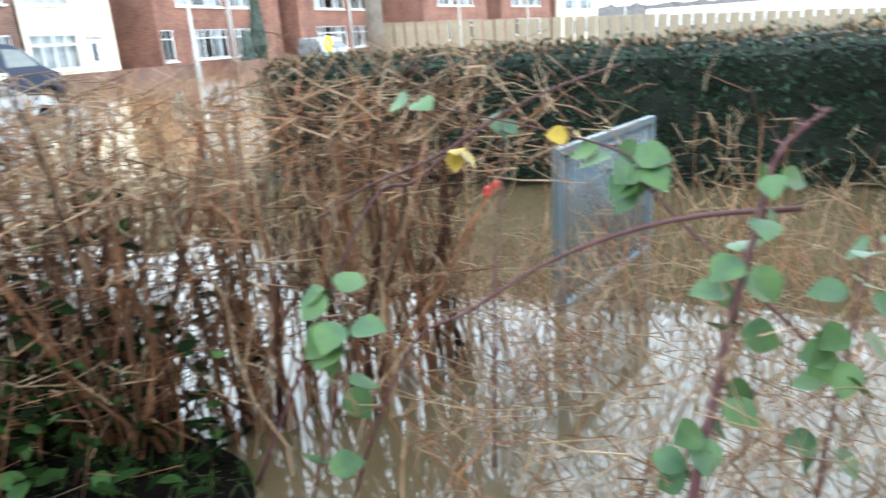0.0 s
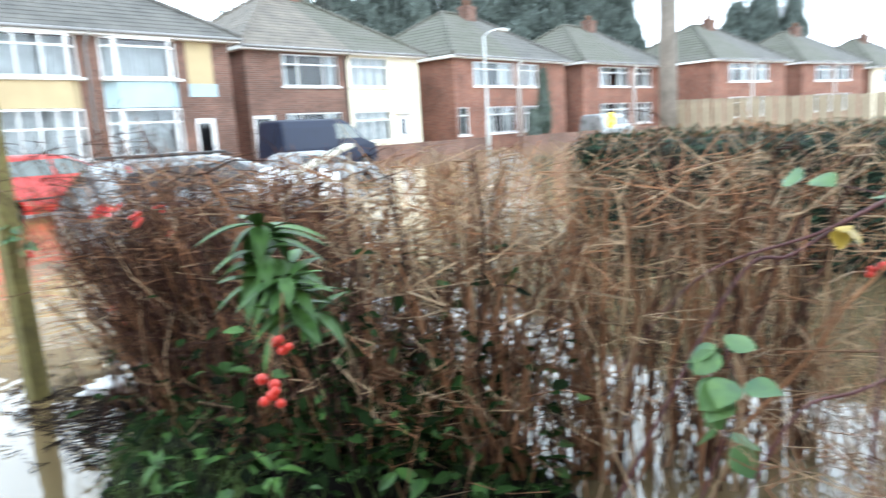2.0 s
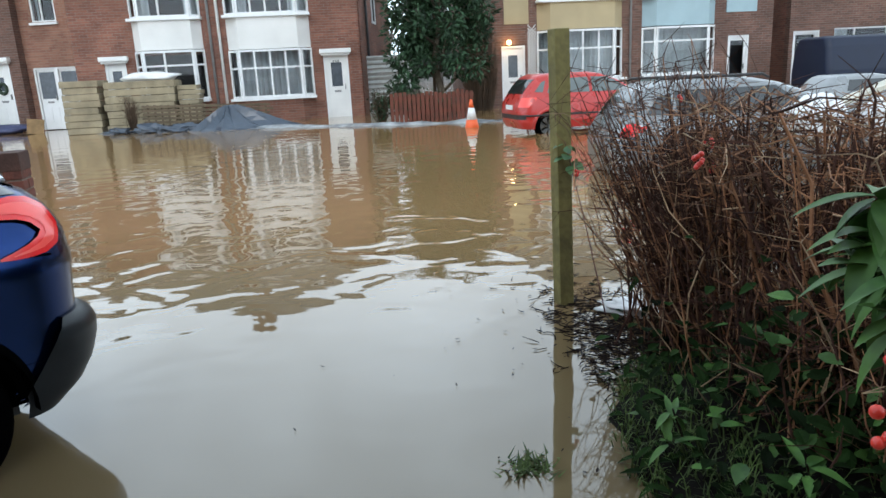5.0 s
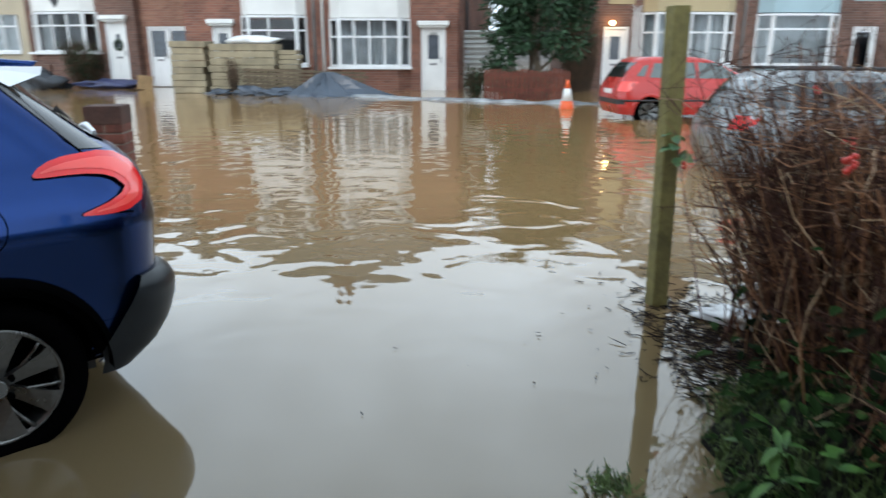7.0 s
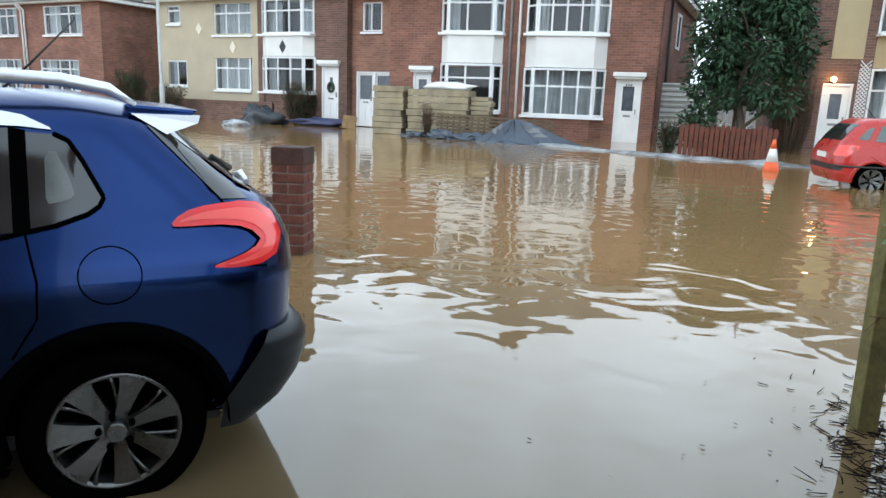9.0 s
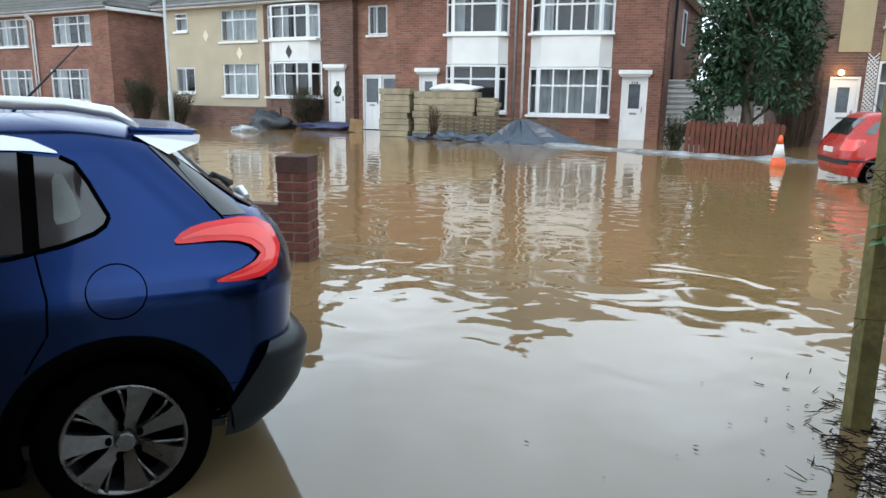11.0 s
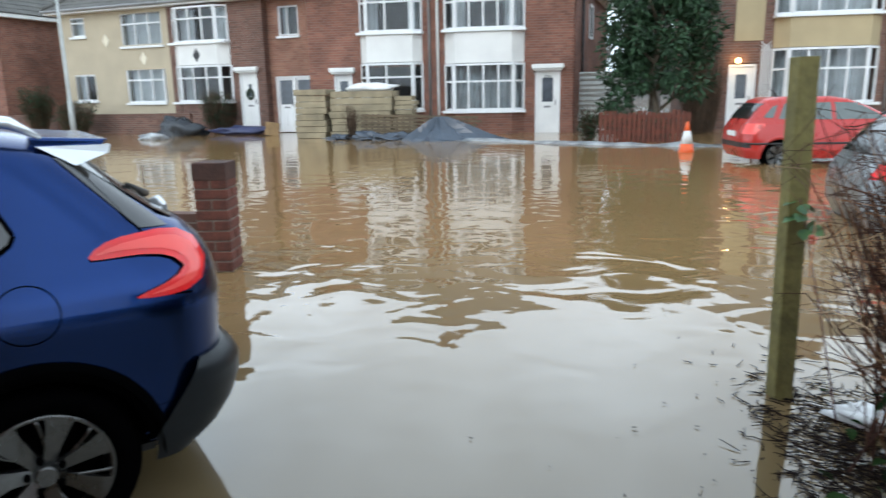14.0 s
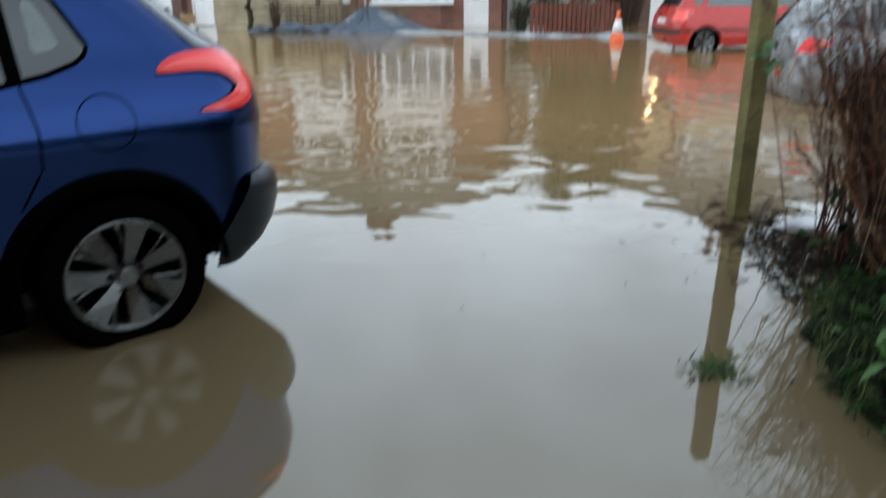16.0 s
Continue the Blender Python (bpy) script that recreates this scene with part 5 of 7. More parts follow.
def gate_pier():
    """Brick pier by the drive, with a low garden wall running away behind it."""
    rng = random.Random(2)
    pier = thing("gate_pier", pose(-1.42, 4.82, 0, 0, 0, 8), "dark red brick gate pier standing in the flood", "gate pier")
    part("core", one_box(-0.10, 0.10, -0.10, 0.10, -0.3, 0.68), M_mortar, pier)
    full, half = brick_piece(0.215, 0.10, 0.058), brick_piece(0.10, 0.10, 0.058)
    z = -0.1
    k = 0
    while z < 0.60:
        for s in (-1, 1):
            ob = new("brick", full)
            ob.parent = pier
            d = 0.056
            ob.matrix_basis = pose(rng.uniform(-0.002, 0.002), s * d, z, 0, 0, rng.uniform(-0.6, 0.6)) if k % 2 else pose(s * d, rng.uniform(-0.002, 0.002), z, 0, 0, 90 + rng.uniform(-0.6, 0.6))
        z += 0.068
        k += 1
    cap = bmesh.new()
    box(cap, -0.111, 0.111, -0.111, 0.111, 0.60, 0.715)
    bevel(cap, 0.008)
    part("coping", cap, M_coping, pier, "dark weathered coping")
    bm = bmesh.new()
    box(bm, -1.9, -1.53, 4.86, 4.97, -0.3, 0.36)
    box(bm, -5.2, -1.9, 4.87, 4.98, -0.3, 0.36)
    tagged(link("garden_wall", bm, M_brick_old), "low brick garden wall behind the parked car", "wall", kind="structure")


def timber_post():
    post = thing("post", pose(1.60, 3.16, 0, 0.6, -1.2, 12), "square greenish timber post standing in the water", "post")
    bm = one_box(-0.034, 0.034, -0.034, 0.034, -0.4, 1.2, 0.005)
    part("shaft", bm, M_wood_green, post)


def sack_mesh(rng, a, b, c, rough=0.25, sub=3):
    bm = bmesh.new()
    bmesh.ops.create_icosphere(bm, subdivisions=sub, radius=1)
    off = Vector((rng.random() * 50, rng.random() * 50, 0))
    for v in bm.verts:
        n = noise.fractal(v.co * 1.7 + off, 1.0, 2.0, 4)
        v.co = Vector((v.co.x * a, v.co.y * b, v.co.z * c)) * (1 + rough * n)
    for f in bm.faces:
        f.smooth = True
    return bm


def loose(name, bm, material, m, label, cat, smooth=True):
    t = link(name, bm, material, smooth)
    t.matrix_world = PLACE @ m
    return tagged(t, label, cat)


def debris():
    rng = random.Random(11)
    loose("plastic_bag", sack_mesh(rng, 0.13, 0.08, 0.035, 0.6), M_bag, pose(1.84, 2.96, 0.02, 0, 0, -25), "crumpled white plastic bag floating beside the hedge", "bag")
    # floating twigs and leaf litter round the post and along the hedge
    bm = bmesh.new()
    for _ in range(2000):
        cx, cy = 1.72 + 0.30 * rng.gauss(0, 0.62), 2.58 + 0.75 * rng.gauss(0, 0.5)
        if cx < 1.15 + 0.12 * rng.random() or (cx < 1.46 and rng.random() < 0.88):
            continue
        a, l = rng.random() * 6.28, rng.uniform(0.015, 0.09)
        p = Vector((cx, cy, 0.004))
        d = Vector((math.cos(a), math.sin(a), rng.uniform(-0.02, 0.12)))
        q = p + l * 0.5 * d + Vector((rng.uniform(-0.012, 0.012), rng.uniform(-0.012, 0.012), 0))
        tube(bm, [p, q, p + l * d], [0.0018, 0.0022, 0.001], 4)
    tagged(link("twig_litter", bm, M_twig_dark), "dark twigs and litter floating on the water", "litter", kind="stuff")
    bm = bmesh.new()
    for _ in range(90):
        cx, cy = 1.5 + rng.gauss(0, 0.25), 2.4 + rng.gauss(0, 0.45)
        if rng.random() < 0.04:
            cx, cy = rng.uniform(-0.2, 1.6), rng.uniform(1.6, 3.6)
        s, a = rng.uniform(0.004, 0.010), rng.random() * 6.28
        vs = [bm.verts.new((cx + s * u * math.cos(a) - s * 0.5 * v * math.sin(a), cy + s * u * math.sin(a) + s * 0.5 * v * math.cos(a), 0.005 + 0.002 * w)) for u, v, w in ((-1.3, 0, 0), (0, -1, 1), (1.3, 0, 2), (0, 1, 1))]
        bm.faces.new(vs)
    tagged(link("leaf_litter", bm, M_twig_dark), "sodden leaves floating on the water", "litter", kind="stuff")
    # a floating grass tuft
    bm = bmesh.new()
    for _ in range(150):
        a = rng.random() * 6.28
        p = Vector((1.10 + 0.035 * rng.gauss(0, 1), 1.88 + 0.03 * rng.gauss(0, 1), 0))
        h = rng.uniform(0.010, 0.030)
        q = p + Vector((0.03 * math.cos(a), 0.03 * math.sin(a), h))
        w = Vector((-math.sin(a), math.cos(a), 0)) * 0.004
        vs = [bm.verts.new(v) for v in (p - w, p + w, q)]
        bm.faces.new(vs)
    tagged(link("grass_tuft", bm, M_grass), "green grass tuft poking through the water", "grass", kind="stuff")


# ==== across the road ====
def across():
    rng = random.Random(7)
    # stacked pale sleepers
    def stack(name, x0, x1, y, n, h, label, depth=0.9, z0=0.0, tilt=0.0):
        t = thing("timber_stack", pose(x0, y, z0, 0, tilt, 0), label, "timber stack", group="timber stacks")
        for i in range(n):
            bm = one_box(rng.uniform(-0.04, 0.04), x1 - x0 + rng.uniform(-0.05, 0.05), rng.uniform(-0.02, 0.02), depth, i * h + 0.006, (i + 1) * h - 0.006, 0.012)
            part("sleeper", bm, M_wood_pale, t)
        return t
    stack("a", -6.75, -5.85, 20.0, 8, 0.175, "stack of pale timber sleepers in front of the house")
    stack("b", -5.72, -3.9, 20.05, 7, 0.19, "wide stack of pale timber boards in front of the house")
    stack("c", -3.88, -3.3, 20.2, 9, 0.13, "smaller stack of slatted timber beside the boards", 0.6)
    fence = thing("slatted_fence", pose(-4.6, 19.4, 0, 0, 1.5, -6), "weathered horizontal slatted fence panel leaning over the water", "fence")
    for i in range(7):
        part("slat", one_box(rng.uniform(-0.05, 0.05), 3.3 + rng.uniform(-0.05, 0.1), -0.015, 0.015, 0.1 * i + 0.02, 0.1 * i + 0.085, 0.004), M_wood_mid, fence)
    for i in range(18):
        part("slat", one_box(0.08 + 0.18 * i, 0.12 + 0.18 * i, 0.02, 0.05, 0.0, 0.7, 0.003), M_wood_dark, fence)
    loose("sandbag_cover", sack_mesh(rng, 0.75, 0.4, 0.14, 0.25), M_bag, pose(-4.6, 20.5, 1.42), "white plastic sheet heaped on the timber stacks", "sheet")
    # tarpaulin heap
    bm = bmesh.new()
    n, rings = 26, 7
    pleat = [rng.uniform(0.45, 1.0) for _ in range(n)]
    top = bm.verts.new((0, 0, 0.60))
    prev = None
    for r in range(1, rings + 1):
        f = r / rings
        ring = []
        for i in range(n):
            a = 6.2832 * i / n
            ridge = pleat[i] if i % 2 else 0.0
            fold = 1 + 0.16 * ridge * f + 0.05 * math.sin(a * 3) * f
            ring.append(bm.verts.new((1.25 * f * math.cos(a) * fold * (1.35 if math.cos(a) > 0 else 0.85), 0.6 * f * math.sin(a) * fold, 0.62 * (1 - f) ** 1.4 + 0.85 * ridge * f * (1 - f) * (1.3 - f))))
        for i in range(n):
            if prev is None:
                bm.faces.new((top, ring[i], ring[(i + 1) % n]))
            else:
                bm.faces.new((prev[i], ring[i], ring[(i + 1) % n], prev[(i + 1) % n]))
        prev = ring
    loose("tarpaulin", bm, M_tarp, pose(-2.35, 18.9, 0.0), "grey blue tarpaulin draped over a heap", "tarpaulin", smooth=False)
    for x, y, a, b, c, turn in ((-4.3, 19.15, 0.55, 0.28, 0.16, -12), (-3.55, 18.95, 0.5, 0.25, 0.13, 8), (-5.3, 19.5, 0.35, 0.2, 0.09, -25)):
        loose("plastic_sheet", sack_mesh(rng, a, b, c, 0.75, 4), M_tarp, pose(x, y, 0.03, 0, 0, turn), "crumpled grey plastic sheet lying at the water's edge", "plastic sheet")
    # long plastic flood barrier sheet
    bm = bmesh.new()
    line = [(-7.0, 20.8), (-5.0, 19.6), (-3.2, 19.0), (-0.9, 18.1), (0.8, 17.0), (2.0, 16.4), (3.0, 16.0), (4.2, 15.7), (5.6, 15.4), (8.5, 15.0)]
    pts = dense(line, 14)
    rows = []
    for i, (x, y) in enumerate(pts):
        h = max(0.02, 0.06 + 0.09 * noise.noise((i * 0.13, 0, 0)))
        j = 0.12 * noise.noise((i * 0.22, 7, 0))
        rows.append([bm.verts.new((x, y - 0.28 + j, -0.01)), bm.verts.new((x, y - 0.12 + j, 0.35 * h)), bm.verts.new((x, y + j, h)), bm.verts.new((x, y + 0.14 + j, 0.4 * h)), bm.verts.new((x, y + 0.3 + j, -0.01))])
    for a, b in zip(rows, rows[1:]):
        for k in range(4):
            bm.faces.new((a[k], a[k + 1], b[k + 1], b[k]))
    tagged(link("flood_sheet", bm, M_sheet, True), "long grey plastic sheet laid as a flood barrier", "plastic sheet")
    # red-brown paling fence
    pal = thing("paling_fence", pose(1.72, 17.3, 0, 0, 0, -4), "red brown stained paling fence", "fence")
    for i in range(19):
        bm = one_box(0.108 * i, 0.108 * i + 0.085, -0.012, 0.012, -0.1, 0.70 + 0.03 * math.sin(i * 0.9) + rng.uniform(-0.02, 0.02), 0.006)
        part("paling", bm, M_wood_red, pal)
    for z in (0.2, 0.55):
        part("rail", one_box(0.0, 2.05, 0.014, 0.05, z, z + 0.07, 0.004), M_wood_red, pal)
    # traffic cone
    cone = thing("traffic_cone", pose(3.19, 14.33, 0), "orange and white traffic cone standing in the water", "traffic cone")
    def band(a, b, material, name):
        bm = bmesh.new()
        tube(bm, [(0, 0, a), (0, 0, b)], [max(0.143 - 0.21 * a, 0.02), max(0.143 - 0.21 * b, 0.02)], 20)
        part(name, bm, material, cone)
    band(-0.1, 0.16, M_orange, "base")
    band(0.16, 0.40, M_white, "reflective_sleeve")
    band(0.40, 0.565, M_orange, "tip")
    # corrugated side gate and dark clutter between the houses
    shed = thing("corrugated_screen", pose(1.25, 23.2, 0), "grey corrugated metal screen beside the house", "screen")
    bm = bmesh.new()
    a = []
    for i in range(41):
        z = -0.1 + 1.9 * i / 40
        yy = 0.03 * math.sin(i * 1.9)
        a.append((bm.verts.new((0, yy, z)), bm.verts.new((1.6, yy, z))))
    for p, q in zip(a, a[1:]):
        bm.faces.new((p[0], p[1], q[1], q[0]))
    part("sheet", bm, M_lamp_post, shed)
    # rubbish at the far left
    loose("tarpaulin", sack_mesh(rng, 0.8, 0.45, 0.5, 0.6), M_tarp_dark, pose(-11.9, 22.6, 0.1), "dark plastic covered heap by the garden wall", "heap", smooth=False)
    loose("rubbish_bag", sack_mesh(rng, 0.45, 0.25, 0.16, 0.5), M_sheet, pose(-11.6, 20.4, 0.05), "pale grey rubbish bag lying in the water", "bag", smooth=False)
    loose("cardboard_box", one_box(-0.22, 0.22, -0.18, 0.18, 0, 0.42, 0.01), M_rust_box, pose(-8.4, 22.0, 0.0, 0, 8, 20), "soggy brown cardboard box standing in the water", "box", smooth=False)
    loose("tarpaulin", sack_mesh(rng, 1.0, 0.4, 0.16, 0.6), M_tarp_blue, pose(-9.9, 23.0, 0.12), "crumpled dark blue tarpaulin by the wall", "tarpaulin", smooth=False)
    bm = bmesh.new()
    for x0, x1 in ((-12.9, -12.0), (-18.5, -13.0), (-30.0, -19.5)):
        box(bm, x0, x1, 0, 0.22, -0.3, 0.55)
        box(bm, x0 - 0.02, x1 + 0.02, -0.02, 0.24, 0.55, 0.61)
    w = link("garden_wall", bm, M_brick_old)
    w.matrix_world = PLACE @ pose(0.6, 20.9, 0.12, 0, 0, -12.1)
    tagged(w, "low brown brick garden wall", "wall", kind="structure")
    bm = bmesh.new()
    box(bm, 16.0, 27.0, 20.0, 20.2, -0.3, 0.55)
    box(bm, 27.5, 60.0, 18.6, 18.8, -0.3, 0.5)
    tagged(link("garden_wall", bm, M_brick_old), "low brown brick garden wall along the front gardens", "wall", kind="structure")


M_wood_dark = mat("dark_wet_timber", (0.12, 0.08, 0.045), 0.8, vary=0.2, scale=5)
M_tarp_dark = mat("dark_grey_tarpaulin", (0.035, 0.042, 0.052), 0.3, vary=0.2, scale=3, bump=0.4, bscale=18)
M_tarp_blue = mat("dark_blue_tarpaulin", (0.05, 0.06, 0.14), 0.45, vary=0.2, scale=3, bump=0.4, bscale=18)


def street_lamp(x, y, h, reach, label, z0=-0.3, turn=0.0):
    t = thing("street_lamp", pose(x, y, 0, 0, 0, turn), label, "street lamp", group="street lamps")
    bm = bmesh.new()
    tube(bm, [(0, 0, z0), (0, 0, 1.2), (0, 0, 1.25), (0, 0, h)], [0.085, 0.085, 0.055, 0.045], 10)
    part("column", bm, M_lamp_post, t)
    bm = bmesh.new()
    tube(bm, [(0, 0, h - 0.02), (reach * 0.3, 0, h + 0.16), (reach * 0.7, 0, h + 0.27), (reach, 0, h + 0.3)], [0.035, 0.03, 0.03, 0.03], 8)
    part("bracket", bm, M_lamp_post, t)
    bm = bmesh.new()
    s = 1 if reach > 0 else -1
    box(bm, reach - 0.1 * s if s > 0 else reach - 0.5, reach + 0.5 if s > 0 else reach + 0.1, -0.1, 0.1, h + 0.25, h + 0.36)
    bevel(bm, 0.03)
    part("lantern", bm, M_lamp_post, t)


def street_furniture():
    street_lamp(21.8, 16.2, 4.35, 1.0, "pale grey street lamp on a tall column")
    street_lamp(-15.0, 21.3, 5.6, -0.9, "tall grey street lamp with a dark base")
    street_lamp(64.0, -5.9, 3.0, 1.0, "distant pale street lamp")
    street_lamp(64.0, 5.0, 3.3, 1.0, "distant pale street lamp")
    pole = thing("telegraph_pole", pose(13.6, 5.6, 0), "tall weathered timber telegraph pole", "telegraph pole")
    bm = bmesh.new()
    tube(bm, [(0, 0, -0.4), (0, 0, 4), (0, 0, 9)], [0.17, 0.15, 0.12], 12)
    part("shaft", bm, M_pole, pole)
    for k in range(5):
        bm = bmesh.new()
        tube(bm, [(-0.2 if k % 2 else 0.2, 0, 2.6 + 0.4 * k), (0, 0, 2.6 + 0.4 * k)], [0.012, 0.012], 6)
        part("step_iron", bm, M_steel, pole)
    # feather-edge board fence
    rng = random.Random(4)
    f = thing("board_fence", pose(0, 0, 0), "pale vertical board fence behind the evergreen hedge", "fence")
    a, b = Vector((14.0, 5.6, 1.30)), Vector((16.3, -4.2, 0.92))
    n = 46
    for i in range(n):
        p = a.lerp(b, i / n)
        d = (b - a).normalized()
        ang = math.degrees(math.atan2(d.y, d.x))
        ob = part("board", one_box(0.0, 0.185, -0.012 + 0.008 * (i % 2), 0.012 + 0.008 * (i % 2), -0.3, p.z + rng.uniform(-0.012, 0.012), 0.004), M_wood_grey, f)
        ob.matrix_basis = pose(p.x, p.y, 0, 0, 0, ang)
    # life ring on the far wall
    r = thing("life_ring", pose(34.3, 17.6, 0.98, 90, 0, 0), "yellow ring hanging by the parked van", "ring")
    bm = bmesh.new()
    pts = [(0.27 * math.cos(6.2832 * i / 24), 0.34 * math.sin(6.2832 * i / 24), 0) for i in range(25)]
    tube(bm, pts, [0.10] * 25, 8, caps=False)
    part("ring", bm, M_yellow, r, smooth=True)
    # metal railing panel standing in the water
    g = thing("metal_railing", pose(3.27, 0.34, 0, 0, 0, -18), "galvanised steel railing panel standing in the water", "railing")
    w, h = 0.85, 0.585
    for x in (0, w):
        part("upright", one_box(x - 0.016, x + 0.016, -0.016, 0.016, -0.3, h, 0.003), M_steel, g)
    part("top_rail", one_box(0.018, w - 0.018, -0.015, 0.015, h - 0.03, h, 0.003), M_steel, g)
    part("bottom_rail", one_box(0.018, w - 0.018, -0.015, 0.015, -0.02, 0.01, 0.003), M_steel, g)
    for i in range(20):
        bm = bmesh.new()
        x = 0.05 + (w - 0.1) * i / 19
        tube(bm, [(x, 0, 0.0), (x, 0, h - 0.03)], [0.006, 0.006], 6)
        part("bar", bm, M_steel, g)
    # planks and white sacks heaped behind the hedge
    rng = random.Random(9)
    p = thing("plank", pose(5.0, 6.1, 0.58, 0, -14, 12), "pale broken plank sticking out over the hedge", "plank")
    part("board", one_box(-0.1, 1.25, -0.07, 0.07, -0.02, 0.025, 0.006), M_wood_pale2, p)
    for x, y, s in ((4.75, 5.9, 0.24), (4.5, 5.6, 0.2), (5.2, 5.7, 0.18)):
        loose("white_sack", sack_mesh(rng, s, s, s * 0.9, 0.4), M_bag, pose(x, y, 0.52), "white plastic sack heaped behind the hedge", "sack")
    # far polytunnel
    bm = bmesh.new()
    n = 12
    rows = []
    for x in (0, 30):
        rows.append([bm.verts.new((5.0 * math.cos(math.pi * i / n) * 0.4, -x, 1.35 * math.sin(math.pi * i / n) ** 0.8)) for i in range(n + 1)])
    for i in range(n):
        bm.faces.new((rows[0][i], rows[0][i + 1], rows[1][i + 1], rows[1][i]))
    bm.faces.new(rows[0])
    bm.faces.new(rows[1])
    t = link("marquee", bm, M_bag, True)
    t.matrix_world = PLACE @ pose(60, 3.0, 0.6)
    tagged(t, "white tunnel-shaped cover far off beyond the fence", "cover")


M_wood_pale2 = mat("bleached_plank", (0.58, 0.55, 0.46), 0.8, vary=0.12, scale=5, bump=0.3)
gate_pier()
timber_post()


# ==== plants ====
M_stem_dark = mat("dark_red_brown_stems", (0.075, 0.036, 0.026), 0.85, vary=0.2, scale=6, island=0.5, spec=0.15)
M_twig = mat("red_brown_twigs", (0.28, 0.128, 0.060), 0.8, vary=0.2, scale=6, island=0.5)
M_twig_pale = mat("pale_tan_twigs", (0.40, 0.27, 0.16), 0.8, vary=0.2, scale=6, island=0.35)
M_twig_dark = mat("dark_twigs", (0.022, 0.014, 0.011), 0.85, vary=0.2, scale=6, island=0.4, spec=0.1)
M_grass = mat("wet_grass", (0.06, 0.10, 0.016), 0.8, vary=0.2, scale=8, island=0.4)
M_laurel = mat("glossy_green_leaf", (0.060, 0.135, 0.026), 0.48, vary=0.2, scale=14, island=0.4, spec=0.28, col2=(0.022, 0.062, 0.014))
M_bramble = mat("bramble_leaf", (0.075, 0.155, 0.036), 0.5, vary=0.2, scale=14, island=0.4, col2=(0.03, 0.085, 0.035))
M_yellow_leaf = mat("yellowing_leaf", (0.55, 0.38, 0.05), 0.5, vary=0.2, scale=14, island=0.3)
M_privet = mat("dark_evergreen_leaf", (0.025, 0.06, 0.03), 0.5, vary=0.2, scale=8, island=0.6, spec=0.25)
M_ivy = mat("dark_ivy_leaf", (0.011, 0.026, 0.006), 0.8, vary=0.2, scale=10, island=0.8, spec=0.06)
# shade inside the foliage is painted as this near-black core colour
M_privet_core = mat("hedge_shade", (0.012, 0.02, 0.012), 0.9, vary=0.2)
M_berry = mat("red_berry", (0.55, 0.035, 0.022), 0.3, vary=0.15, scale=20, island=0.2)
M_tree_leaf = mat("tree_leaf", (0.035, 0.075, 0.036), 0.55, vary=0.2, scale=6, island=0.5, spec=0.2)
# distance haze is put into this pale grey-green base colour
M_conifer = mat("haze_pale_conifer", (0.15, 0.18, 0.168), 0.9, vary=0.2, scale=2, island=0.4, spec=0.05)
M_far_wood = mat("far_bare_wood", (0.16, 0.145, 0.135), 0.9, vary=0.2, scale=1, island=0.3)
M_bark = mat("grey_brown_bark", (0.11, 0.085, 0.06), 0.9, vary=0.2, scale=8, bump=0.5)


def sticks(verts, faces, pts, radii, seg=4):
    """Adds a thin tube to plain lists of vertices and faces."""
    base = len(verts)
    for i, p in enumerate(pts):
        d = (pts[min(i + 1, len(pts) - 1)] - pts[max(i - 1, 0)]).normalized()
        a = d.cross(Vector((0.3, 0.2, 0.93))).normalized()
        c = d.cross(a)
        for k in range(seg):
            t = 6.2832 * k / seg
            verts.append(p + radii[i] * (math.cos(t) * a + math.sin(t) * c))
    for i in range(len(pts) - 1):
        for k in range(seg):
            faces.append((base + i * seg + k, base + i * seg + (k + 1) % seg, base + (i + 1) * seg + (k + 1) % seg, base + (i + 1) * seg + k))


def soup(name, verts, faces, material, label="", cat="", kind="", parent=None, smooth=False):
    me = bpy.data.meshes.new(name)
    me.from_pydata([tuple(v) for v in verts], [], faces)
    me.materials.append(material)
    if smooth:
        me.polygons.foreach_set("use_smooth", [True] * len(me.polygons))
    ob = new(name, me)
    if parent is None:
        ob.matrix_world = PLACE
    else:
        ob.parent = parent
    return tagged(ob, label, cat, kind=kind)


def leaf(verts, faces, p, d, up, length, width, fold=0.25, droop=0.2, n=4):
    """A pointed leaf from p along d, folded on its midrib."""
    d = d.normalized()
    side = d.cross(up).normalized()
    nrm = side.cross(d).normalized()
    base = len(verts)
    for i in range(n + 1):
        f = i / n
        w = width * math.sin(math.pi * min(1, 0.06 + 0.94 * f) ** 0.85) * 0.5
        c = p + d * (length * f) - nrm * (droop * length * f * f)
        verts.append(c + side * w + nrm * (fold * w))
        verts.append(c)
        verts.append(c - side * w + nrm * (fold * w))
    for i in range(n):
        a = base + 3 * i
        faces.append((a, a + 1, a + 4, a + 3))
        faces.append((a + 1, a + 2, a + 5, a + 4))


def hedge_line(f):
    """The foot of the bare hedge, from the drive round to the far railing."""
    pts = [(1.95, 2.62), (1.93, 2.1), (2.02, 1.6), (2.25, 1.15), (2.6, 0.75), (3.0, 0.3), (3.35, -0.25), (3.6, -0.9)]
    x = f * (len(pts) - 1)
    i = min(int(x), len(pts) - 2)
    g = x - i
    return Vector((pts[i][0] * (1 - g) + pts[i + 1][0] * g, pts[i][1] * (1 - g) + pts[i + 1][1] * g, 0))


